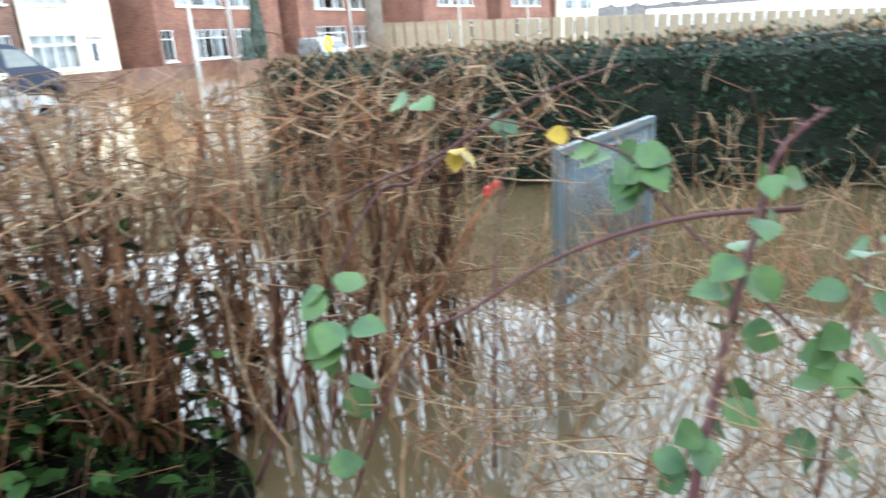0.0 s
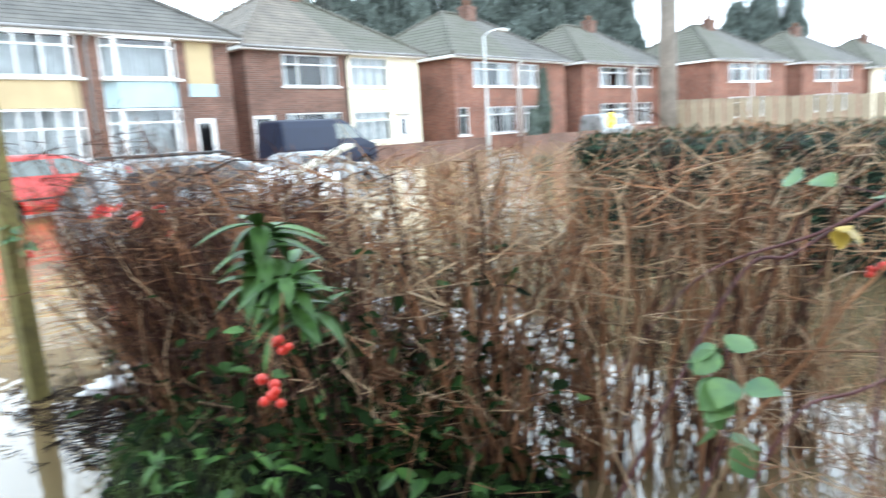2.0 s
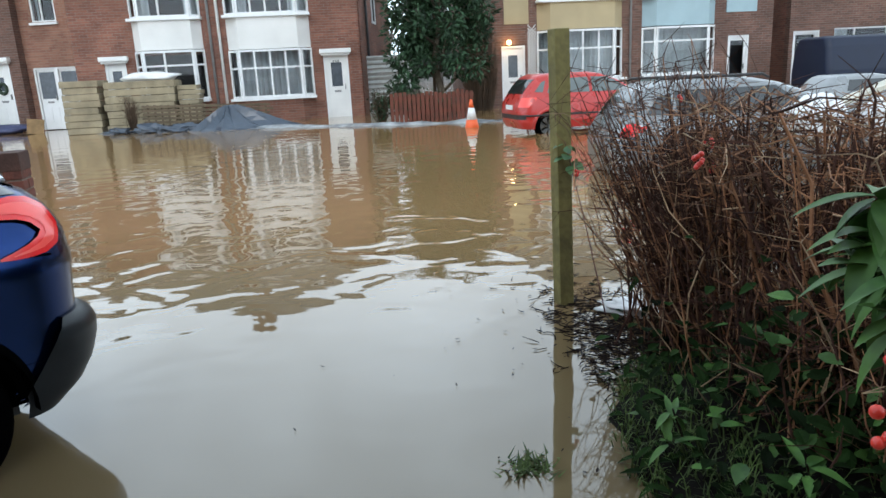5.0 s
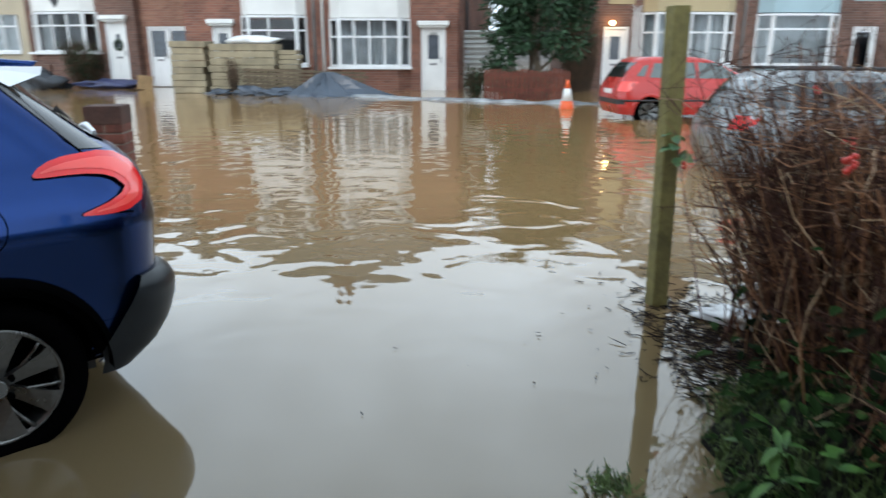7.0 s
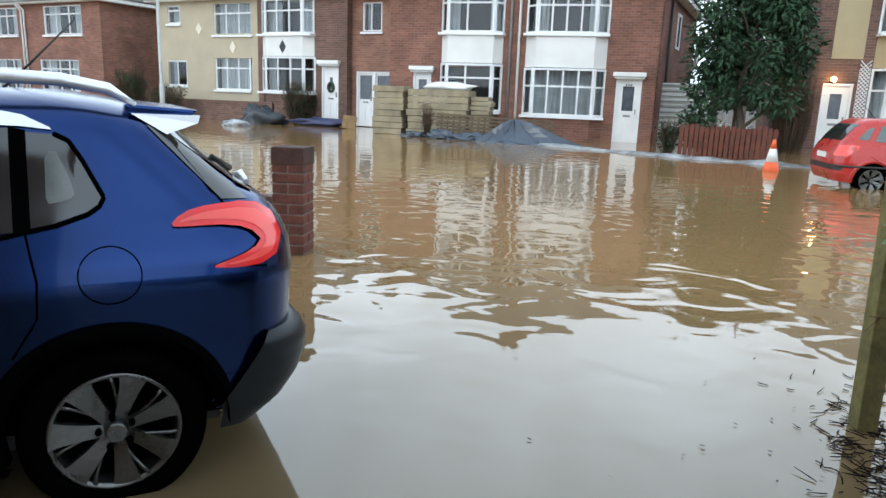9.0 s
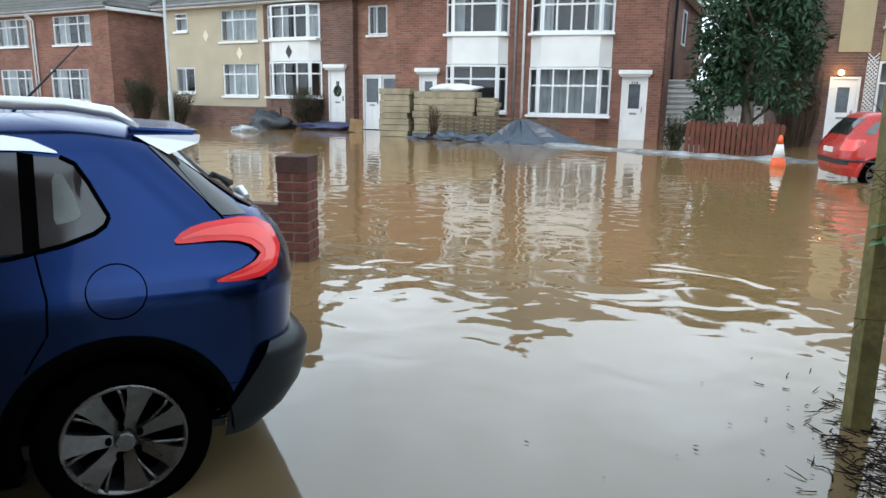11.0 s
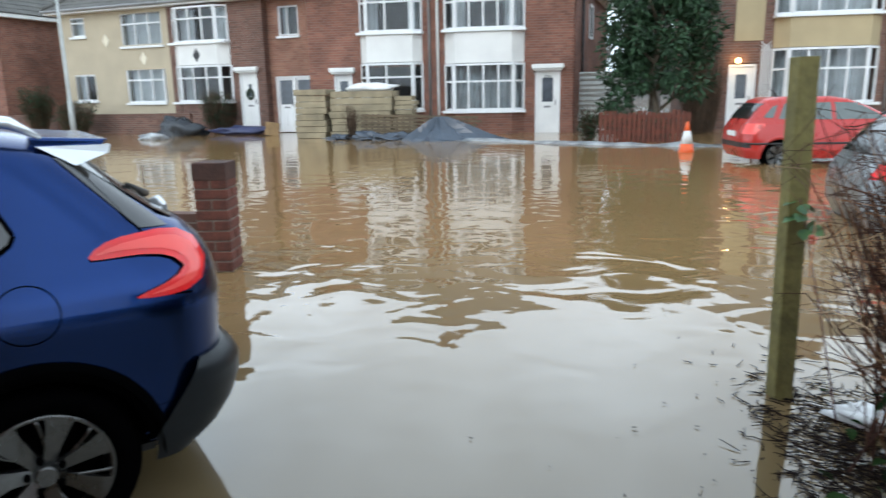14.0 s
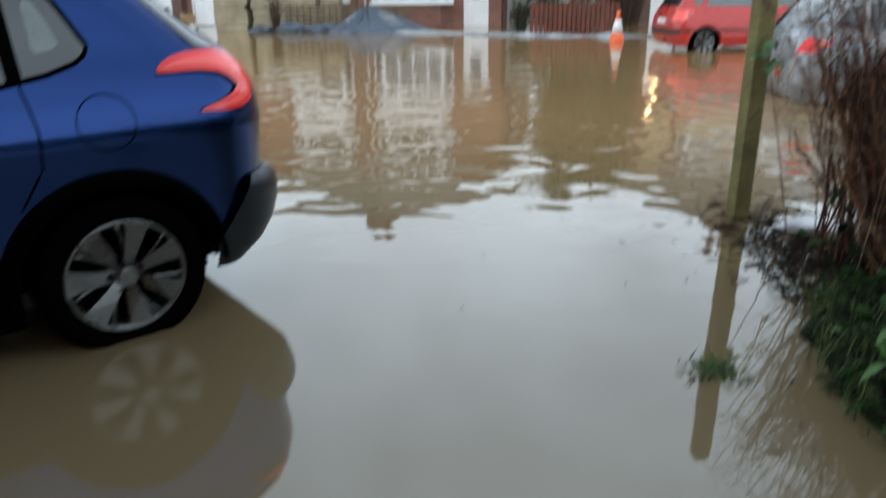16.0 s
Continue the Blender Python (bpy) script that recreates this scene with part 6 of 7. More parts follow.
def bare_hedge():
    rng = random.Random(21)
    red, redf, pale, palef, dark, darkf = [], [], [], [], [], []

    def stem(c, top, lean, r, v, fa, twigs):
        kink = Vector((rng.gauss(0, 0.018), rng.gauss(0, 0.018), 0))
        pts = [c + lean * (k / 6) ** 1.25 + kink * math.sin(k * 1.9 + r * 900) + Vector((0, 0, (top + 0.05) * k / 6)) for k in range(7)]
        sticks(v, fa, pts, [r, r * 0.95, r * 0.88, r * 0.8, r * 0.68, r * 0.55, r * 0.4], 5)
        for b in range(twigs):
            k = rng.randint(2, 6)
            p = pts[k]
            a = rng.random() * 6.28
            l = rng.uniform(0.05, 0.20)
            d = Vector((math.cos(a), math.sin(a), rng.uniform(-0.1, 1.0))).normalized()
            q = p + d * l * 0.5 + Vector((rng.gauss(0, 0.015), rng.gauss(0, 0.015), rng.gauss(0, 0.015)))
            e = p + d * l + Vector((rng.gauss(0, 0.025), rng.gauss(0, 0.025), rng.gauss(0, 0.025)))
            e.z = min(e.z, 0.93 + rng.uniform(-0.05, 0.05))
            vv, ff = (pale, palef) if k >= 5 and rng.random() < 0.6 or rng.random() < 0.2 else (v, fa)
            if c.y > 1.5 and vv is pale and rng.random() < 0.9:
                vv, ff = dark, darkf
            sticks(vv, ff, [p, q, e], [max(r * 0.42, 0.0016), max(r * 0.33, 0.0013), 0.0009], 3)
            for _ in range(rng.randint(0, 2)):
                g = q + Vector((rng.gauss(0, 0.05), rng.gauss(0, 0.05), rng.gauss(0.02, 0.035)))
                sticks(vv, ff, [q, g], [0.0014, 0.0008], 3)

    # clumps of stems that fan out from their stools
    for n in range(24):
        f = 0.64 * (n + rng.uniform(-0.3, 0.3)) / 23
        o = hedge_line(max(f, 0)) + Vector((rng.gauss(0, 0.07), rng.gauss(0, 0.07), -0.06))
        for _ in range(rng.randint(17, 26) if f < 0.27 else rng.randint(11, 17)):
            c = o + Vector((rng.gauss(0, 0.035), rng.gauss(0, 0.035), 0))
            a = rng.random() * 6.28
            w = abs(rng.gauss(0, 0.17))
            v, fa = (red, redf) if rng.random() < (0.62 if o.y < 1.5 else 0.4) else (dark, darkf) if rng.random() < (0.6 if o.y < 1.5 else 0.95) else (pale, palef)
            stem(c, rng.uniform(0.62, 0.95), Vector((w * math.cos(a), w * math.sin(a), 0)), rng.choice((0.0035, 0.0045, 0.006, 0.008)), v, fa, rng.randint(3, 7))
    # thin single shoots between and beyond the clumps
    for _ in range(270):
        f = rng.random()
        c = hedge_line(f) + Vector((rng.gauss(0, 0.15), rng.gauss(0, 0.15), -0.05))
        top = rng.uniform(0.35, 0.85) * (1.0 if f < 0.62 else rng.uniform(0.4, 0.9))
        v, fa = (red, redf) if rng.random() < 0.6 else (pale, palef)
        stem(c, top, Vector((rng.gauss(0, 0.12), rng.gauss(0, 0.12), 0)), rng.uniform(0.002, 0.004), v, fa, rng.randint(2, 6))
    # thin tangle standing in the water in front of the railing
    for _ in range(190):
        c = Vector((rng.uniform(1.75, 2.9), rng.uniform(-0.7, 0.45), -0.04))
        v, fa = (red, redf) if rng.random() < 0.55 else (pale, palef)
        stem(c, rng.uniform(0.15, 0.48), Vector((rng.gauss(0, 0.14), rng.gauss(0, 0.14), 0)), rng.uniform(0.0016, 0.003), v, fa, rng.randint(2, 5))
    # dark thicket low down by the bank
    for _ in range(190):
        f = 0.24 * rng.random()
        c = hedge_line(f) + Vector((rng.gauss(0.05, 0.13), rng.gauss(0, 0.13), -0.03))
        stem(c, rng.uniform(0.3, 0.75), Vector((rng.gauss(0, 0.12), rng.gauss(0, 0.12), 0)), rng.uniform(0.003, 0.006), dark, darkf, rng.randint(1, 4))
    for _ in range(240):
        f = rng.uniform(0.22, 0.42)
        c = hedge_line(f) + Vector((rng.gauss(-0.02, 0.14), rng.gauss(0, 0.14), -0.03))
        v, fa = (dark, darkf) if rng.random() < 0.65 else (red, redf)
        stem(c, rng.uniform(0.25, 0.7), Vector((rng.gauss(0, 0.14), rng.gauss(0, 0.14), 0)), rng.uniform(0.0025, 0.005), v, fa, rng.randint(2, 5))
    # thin shoots that hang out over the drive
    for _ in range(190):
        c = Vector((1.90 + rng.gauss(0, 0.05), 2.55 + rng.gauss(0, 0.16), -0.04))
        v, fa = (dark, darkf) if rng.random() < 0.5 else (red, redf)
        stem(c, rng.uniform(0.5, 1.05), Vector((rng.uniform(-0.36, 0.16), rng.uniform(-0.1, 0.30), 0)), rng.uniform(0.0022, 0.0045), v, fa, rng.randint(4, 8))
    h = thing("bare_hedge", Matrix.Identity(4), "leafless red-brown hedge of tangled twigs at the water's edge", "hedge", kind="stuff")
    soup("stems", red, redf, M_twig, parent=h, kind="stuff")
    soup("dark_stems", dark, darkf, M_stem_dark, parent=h, kind="stuff")
    soup("twigs", pale, palef, M_twig_pale, parent=h, kind="stuff")
    # clipped tangle on the top
    v, fa, v2, fa2 = [], [], [], []
    for _ in range(1250):
        f = rng.random() * 0.72
        c = hedge_line(f) + Vector((rng.gauss(0, 0.15), rng.gauss(0, 0.15), rng.uniform(0.62, 0.90) - 0.12 * max(0, f - 0.3)))
        a = rng.random() * 6.28
        l = rng.uniform(0.05, 0.22)
        d = Vector((math.cos(a), math.sin(a), rng.gauss(0.25, 0.5)))
        e = c + d * l
        e.z = min(e.z, 0.95)
        vv, ff = (v, fa) if rng.random() < (0.55 if c.y < 1.5 else 0.15) else (v2, fa2)
        r = rng.uniform(0.0014, 0.0032)
        sticks(vv, ff, [c, c + (e - c) * 0.5 + Vector((rng.gauss(0, 0.012), rng.gauss(0, 0.012), rng.gauss(0, 0.012))), e], [r, r * 0.8, r * 0.5], 3)
    soup("clipped_top", v, fa, M_twig_pale, parent=h, kind="stuff")
    soup("clipped_red_top", v2, fa2, M_twig, parent=h, kind="stuff")
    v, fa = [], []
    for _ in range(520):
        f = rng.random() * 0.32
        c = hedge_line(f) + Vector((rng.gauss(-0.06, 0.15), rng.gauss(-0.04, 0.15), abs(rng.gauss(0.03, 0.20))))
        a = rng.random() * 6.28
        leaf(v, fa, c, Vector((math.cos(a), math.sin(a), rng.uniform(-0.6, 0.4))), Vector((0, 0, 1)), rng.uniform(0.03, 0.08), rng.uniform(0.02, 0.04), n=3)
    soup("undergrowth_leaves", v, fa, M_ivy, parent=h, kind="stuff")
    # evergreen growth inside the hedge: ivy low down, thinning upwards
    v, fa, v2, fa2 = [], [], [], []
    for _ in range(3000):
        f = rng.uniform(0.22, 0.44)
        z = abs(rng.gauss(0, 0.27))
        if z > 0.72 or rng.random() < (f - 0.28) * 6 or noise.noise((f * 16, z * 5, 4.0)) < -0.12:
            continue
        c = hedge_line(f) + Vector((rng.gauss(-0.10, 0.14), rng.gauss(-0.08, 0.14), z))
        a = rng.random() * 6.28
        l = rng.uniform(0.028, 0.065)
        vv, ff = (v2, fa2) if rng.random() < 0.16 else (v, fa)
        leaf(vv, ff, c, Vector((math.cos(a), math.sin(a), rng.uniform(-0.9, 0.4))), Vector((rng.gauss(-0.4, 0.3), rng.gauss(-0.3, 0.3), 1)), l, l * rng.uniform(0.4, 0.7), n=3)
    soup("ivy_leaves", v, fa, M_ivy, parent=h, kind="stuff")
    soup("green_leaves", v2, fa2, M_laurel, parent=h, kind="stuff")




def bank():
    """Grassy bank at the hedge's foot, rising out of the water."""
    bm = bmesh.new()
    n, m = 44, 26
    grid = []
    for i in range(n + 1):
        row = []
        for j in range(m + 1):
            x, y = 0.9 + 1.9 * i / n, 0.0 + 2.7 * j / m
            d = math.hypot((x - 1.88) / 0.52, (y - 1.66) / 0.84)
            z = 0.14 * (1 - d * d) + 0.03 * noise.noise((x * 5, y * 5, 1.0))
            row.append(bm.verts.new((x, y, max(z, -0.12))))
        grid.append(row)
    for a, b in zip(grid, grid[1:]):
        for j in range(m):
            bm.faces.new((a[j], a[j + 1], b[j + 1], b[j]))
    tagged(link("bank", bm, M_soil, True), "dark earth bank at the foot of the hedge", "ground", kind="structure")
    rng = random.Random(31)
    v, fa = [], []
    for _ in range(11000):
        x, y = rng.uniform(1.1, 2.3), rng.uniform(0.5, 2.4)
        d = math.hypot((x - 1.88) / 0.52, (y - 1.66) / 0.84)
        if d > 1.06 or rng.random() < (0.15 if x < 1.62 else 0.75):
            continue
        z = 0.14 * (1 - d * d)
        a, h = rng.random() * 6.28, rng.uniform(0.02, 0.075)
        p = Vector((x, y, z - 0.005))
        t = Vector((math.cos(a), math.sin(a), 0))
        s = Vector((-t.y, t.x, 0)) * 0.0022
        k = len(v)
        v += [p - s, p + s, p + t * h * 0.35 + s * 0.7 + Vector((0, 0, h * 0.7)), p + t * h * 0.35 - s * 0.7 + Vector((0, 0, h * 0.7)), p + t * h * 0.9 + Vector((0, 0, h * 0.85))]
        fa += [(k, k + 1, k + 2, k + 3), (k + 3, k + 2, k + 4)]
    v2, fa2 = [], []
    for _ in range(1000):
        x, y = rng.uniform(1.15, 2.3), rng.uniform(0.45, 2.45)
        d = math.hypot((x - 1.88) / 0.52, (y - 1.66) / 0.84)
        if d > 1.0 or (x < 1.35 and rng.random() < 0.6):
            continue
        p = Vector((x, y, 0.14 * (1 - d * d) + rng.random() ** 2 * 0.16))
        a = rng.random() * 6.28
        l = rng.uniform(0.03, 0.075)
        leaf(v2, fa2, p, Vector((math.cos(a), math.sin(a), rng.uniform(-0.5, 0.5))), Vector((0, 0, 1)), l, l * rng.uniform(0.35, 0.55), n=3)
    v3, fa3 = [], []
    for _ in range(120):
        a, q = rng.random() * 6.28, math.sqrt(rng.random())
        x, y = 1.80 + 0.42 * q * math.cos(a), 1.6 + 0.72 * q * math.sin(a)
        d = math.hypot((x - 1.88) / 0.52, (y - 1.66) / 0.84)
        p = Vector((x, y, max(0.14 * (1 - d * d), 0) + rng.uniform(0.01, 0.10)))
        a = rng.random() * 6.28
        l = rng.uniform(0.035, 0.07)
        leaf(v3, fa3, p, Vector((math.cos(a), math.sin(a), rng.uniform(-0.3, 0.5))), Vector((0, 0, 1)), l, l * 0.6, n=4)
    soup("bramble_leaves", v3, fa3, M_laurel, "mid green low bramble leaves on the bank", "undergrowth", "stuff", smooth=True)
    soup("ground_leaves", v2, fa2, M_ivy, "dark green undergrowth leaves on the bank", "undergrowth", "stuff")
    soup("grass", v, fa, M_grass, "short wet grass on the bank", "grass", "stuff")


def laurel_sprig(x, y, z, s, seed, whorls=((0.0, 9),), label="glossy green laurel sprig growing in the hedge"):
    """A laurel shoot: a stem with whorls (height, leaves) of large pointed leaves, each leaf a part."""
    rng = random.Random(seed)
    t = thing("laurel_shoot", pose(x, y, z), label, "shrub", group="laurel shoots")
    bm = bmesh.new()
    tube(bm, [(0.34, 0.22, -z - 0.02), (0.20, 0.14, -0.45 * z), (0.05, 0.03, -0.1), (0, 0, 0.02 * s)], [0.0022, 0.0024, 0.0026, 0.0022], 6)
    part("stem", bm, M_twig_dark, t)
    for h, count in whorls:
        a0 = rng.random() * 6.28
        for k in range(count):
            a = a0 + 6.2832 * k / count * 1.618 * 2
            tilt = rng.uniform(-0.9, 0.35) if k > 2 else rng.uniform(0.3, 1.0)
            v, fa = [], []
            o = Vector((0.008 * math.cos(a), 0.008 * math.sin(a), h * s + rng.uniform(-0.015, 0.015)))
            leaf(v, fa, o, Vector((math.cos(a), math.sin(a), tilt)), Vector((0, 0, 1)), rng.uniform(0.06, 0.105) * s, rng.uniform(0.026, 0.036) * s, 0.35, rng.uniform(0.2, 0.5), 7)
            soup("leaf", v, fa, M_laurel, parent=t, smooth=True)


def berries(x, y, z, n, r, seed, label="cluster of small bright red berries on a twig"):
    rng = random.Random(seed)
    t = thing("berry_cluster", pose(x, y, z), label, "berries", group="red berry clusters")
    bm = bmesh.new()
    tube(bm, [(0.02, 0.012, 0.07), (0.006, 0.003, 0.02), (0.0, 0.0, -0.03)], [0.0013, 0.0011, 0.0009], 5)
    part("twig", bm, M_twig, t)
    for k in range(n):
        bm = bmesh.new()
        bmesh.ops.create_icosphere(bm, subdivisions=2, radius=r * rng.uniform(0.85, 1.1))
        bmesh.ops.translate(bm, verts=bm.verts[:], vec=(rng.gauss(0, r * 1.0), rng.gauss(0, r * 1.0), (k / max(n - 1, 1) - 0.5) * r * n * 0.62))
        part("berry", bm, M_berry, t, smooth=True)


def cane(pts, r, seed, leaves=(), label="arching thorny bramble cane with a few leaves", material=None):
    """A bramble cane with thorns; leaves: (share along it, size, yellow or not)."""
    rng = random.Random(seed)
    t = thing("bramble_cane", pose(*pts[0]), label, "bramble", group="bramble canes")
    o = Vector(pts[0])
    fine = []
    q = [Vector(p) - o for p in pts]
    q = [q[0] * 2 - q[1]] + q + [q[-1] * 2 - q[-2]]
    for i in range(1, len(q) - 2):
        for k in range(7):
            u = k / 7
            fine.append(0.5 * ((2 * q[i]) + (q[i + 1] - q[i - 1]) * u + (2 * q[i - 1] - 5 * q[i] + 4 * q[i + 1] - q[i + 2]) * u * u + (3 * q[i] - q[i - 1] - 3 * q[i + 1] + q[i + 2]) * u ** 3))
    fine.append(q[-2])
    bm = bmesh.new()
    n = len(fine)
    tube(bm, fine, [r * (1 - 0.6 * i / n) for i in range(n)], 7)
    for i in range(1, n - 1, 1):
        d = Vector((rng.gauss(0, 1), rng.gauss(0, 1), rng.gauss(0, 1))).normalized()
        tube(bm, [fine[i], fine[i] + d * r * 2.4], [r * 0.35, r * 0.05], 4)
    part("stem", bm, material or M_cane, t)
    for f, size, kind in leaves:
        p = fine[min(int(f * n), n - 1)]
        for k in range(3):
            a = rng.random() * 6.28
            v, fa = [], []
            d = Vector((math.cos(a), math.sin(a), rng.uniform(-0.5, 0.35)))
            e = p + d * size * 0.3
            leaf(v, fa, e, d + Vector((0, 0, rng.uniform(-0.7, 0.1))), Vector((rng.gauss(-0.5, 0.4), rng.gauss(-0.3, 0.4), 0.8)), size, size * 0.88, 0.15, 0.2, 7)
            soup("leaf", v, fa, M_yellow_leaf if kind else M_bramble, parent=t, smooth=True)


M_cane = mat("purple_brown_cane", (0.13, 0.045, 0.045), 0.6, vary=0.2, scale=10)


def leaf_cloud(name, centres, radius, count, size, seed, parent, material, squash=1.0):
    rng = random.Random(seed)
    v, fa = [], []
    for _ in range(count):
        c = rng.choice(centres)
        d = Vector((rng.gauss(0, 1), rng.gauss(0, 1), rng.gauss(0, 1))).normalized()
        p = Vector(c[:3]) + d * c[3] * rng.uniform(0.55, 1.08) * radius
        a = (d + Vector((rng.gauss(0, 0.6), rng.gauss(0, 0.6), rng.gauss(-0.2, 0.5)))).normalized()
        leaf(v, fa, p, a, d + Vector((0.01, 0.02, 0.5)), size * rng.uniform(0.7, 1.3), size * 0.4 * rng.uniform(0.8, 1.2), n=2)
    return soup(name, v, fa, material, parent=parent, kind="stuff")


def bay_tree():
    rng = random.Random(3)
    t = thing("bay_tree", pose(3.30, 19.6, 0), "dense dark evergreen tree between two houses", "tree")
    bm = bmesh.new()
    tube(bm, [(0.1, 0, -0.3), (0.0, 0, 0.7), (-0.15, 0.05, 1.4), (0.0, 0, 2.4), (0.1, 0.0, 3.6)], [0.13, 0.10, 0.085, 0.06, 0.02], 10)
    for k in range(9):
        a, h = k * 2.4, 0.6 + 0.3 * k
        tube(bm, [(0, 0, h), (0.5 * math.cos(a), 0.4 * math.sin(a), h + 0.45), (0.9 * math.cos(a), 0.8 * math.sin(a), h + 0.8)], [0.05, 0.035, 0.012], 6)
    part("trunk", bm, M_bark, t)
    cs = []
    for k in range(50):
        z = rng.uniform(1.35, 4.5)
        w = 1.26 * math.sin(math.pi * min(max((z - 0.55) / 4.3, 0), 1)) ** 0.55
        a = rng.random() * 6.28
        rr = rng.uniform(0.3, 1.0) * w
        cs.append((rr * math.cos(a) + 0.05, rr * math.sin(a) * 0.9, z, rng.uniform(0.3, 0.5)))
    cs += [(-1.0, -0.2, 0.9, 0.35), (-1.25, -0.1, 0.6, 0.3), (-0.9, 0.1, 1.3, 0.4), (-1.05, 0, 1.7, 0.4), (-1.05, 0.1, 2.3, 0.45), (-1.05, 0.2, 3.0, 0.45), (-0.95, 0.1, 3.7, 0.45)]
    leaf_cloud("crown", cs, 1.0, 12500, 0.17, 8, t, M_tree_leaf)


def evergreen_hedge():
    rng = random.Random(17)
    h = thing("evergreen_hedge", pose(5.35, 2.75, 0), "dense dark green clipped evergreen hedge with brown tips", "hedge", kind="stuff")
    bm = bmesh.new()
    n = 40
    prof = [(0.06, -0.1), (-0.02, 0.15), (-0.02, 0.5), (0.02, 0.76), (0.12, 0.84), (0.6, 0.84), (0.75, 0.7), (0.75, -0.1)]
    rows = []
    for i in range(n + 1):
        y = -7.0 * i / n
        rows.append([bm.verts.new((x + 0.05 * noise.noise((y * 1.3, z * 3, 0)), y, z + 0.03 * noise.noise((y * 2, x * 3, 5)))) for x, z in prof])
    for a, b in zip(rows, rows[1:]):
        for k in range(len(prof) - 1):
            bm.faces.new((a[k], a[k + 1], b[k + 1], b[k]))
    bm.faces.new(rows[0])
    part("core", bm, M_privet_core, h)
    v, fa = [], []
    v2, fa2 = [], []
    for _ in range(26000):
        y = -7.0 * rng.random() ** 1.4 + 0.05
        r = rng.random()
        if r < 0.68:
            z = rng.uniform(0.02, 0.84)
            x = -0.03 + 0.05 * noise.noise((y * 2.1, z * 4, 2)) + rng.gauss(0, 0.03) + (0.06 * (0.15 - z) if z < 0.15 else 0) + (0.12 * (z - 0.7) if z > 0.7 else 0)
            d = Vector((-1, rng.gauss(0, 0.7), rng.gauss(0.2, 0.6)))
        elif r < 0.93:
            x, z = rng.uniform(0.0, 0.7), 0.84 + rng.gauss(0.0, 0.025) + 0.03 * noise.noise((y * 3, 0, 0))
            d = Vector((rng.gauss(-0.2, 0.6), rng.gauss(0, 0.6), 1))
        else:
            x, z, y = rng.uniform(0, 0.7), rng.uniform(0, 0.85), 0.03 + rng.gauss(0, 0.03)
            d = Vector((rng.gauss(0, 0.6), 1, rng.gauss(0.2, 0.5)))
        p = Vector((x, y, z))
        l = rng.uniform(0.025, 0.05)
        if z > 0.82 and rng.random() < 0.45:
            leaf(v2, fa2, p, d, Vector((0, 0.1, 1)), l, l * 0.45, n=2)
        else:
            leaf(v, fa, p, d, Vector((0, 0.1, 1)), l, l * 0.5, n=2)
    soup("leaves", v, fa, M_privet, parent=h, kind="stuff")
    soup("brown_tips", v2, fa2, M_tip, parent=h, kind="stuff")


M_tip = mat("brown_leaf_tip", (0.30, 0.16, 0.08), 0.7, vary=0.2, scale=8, island=0.4)


def conifer(x, y, h, w, seed, label="tall conifer behind the houses, coloured pale with haze", z0=0.0, material=None, count=4200):
    """A ragged conifer: trunk, a dark inner mass of boughs and drooping sprays over it."""
    rng = random.Random(seed)
    t = thing("conifer", pose(x, y, z0), label, "tree", group="trees behind the houses")
    bm = bmesh.new()
    tube(bm, [(0, 0, -0.5), (0, 0, h * 0.6), (0, 0, h)], [0.02 * h, 0.012 * h, 0.01], 7)
    part("trunk", bm, M_bark, t)

    def reach(f, a):
        lump = 0.78 + 0.42 * noise.noise((math.cos(a) * 1.6, math.sin(a) * 1.6, f * 5.0 + seed)) + 0.25 * noise.noise((math.cos(a) * 4, math.sin(a) * 4, f * 13.0 + seed))
        return w * (1 - f) ** 0.45 * min(1.0, 0.55 + f * 3.0) * lump

    bm = bmesh.new()
    n, m = 22, 20
    rows = []
    for i in range(n + 1):
        f = 0.97 * i / n
        rows.append([bm.verts.new((0.68 * reach(f, 6.2832 * j / m) * math.cos(6.2832 * j / m), 0.68 * reach(f, 6.2832 * j / m) * math.sin(6.2832 * j / m), h * (0.14 + 0.84 * f) - 0.02 * h * (j % 2))) for j in range(m)])
    for p, q in zip(rows, rows[1:]):
        for j in range(m):
            bm.faces.new((p[j], p[(j + 1) % m], q[(j + 1) % m], q[j]))
    part("core", bm, M_conifer_core, t)
    v, fa = [], []
    for _ in range(count):
        f = 0.97 * rng.random() ** 1.15
        a = rng.random() * 6.28
        rad = reach(f, a) * rng.uniform(0.6, 1.06) + 0.02
        p = Vector((rad * math.cos(a), rad * math.sin(a), h * (0.14 + 0.86 * f)))
        leaf(v, fa, p, Vector((math.cos(a), math.sin(a), rng.uniform(-0.7, 0.6))), Vector((0, 0, 1)), rng.uniform(0.014, 0.030) * h, rng.uniform(0.006, 0.011) * h, n=2)
    soup("crown", v, fa, material or M_conifer, parent=t, kind="stuff")


# shade inside the crowns, painted as a darker copy of the conifer colour
M_conifer_core = mat("shaded_boughs", (0.11, 0.135, 0.122), 0.9, vary=0.2, scale=1.5, bump=0.3, bscale=10, spec=0.0)


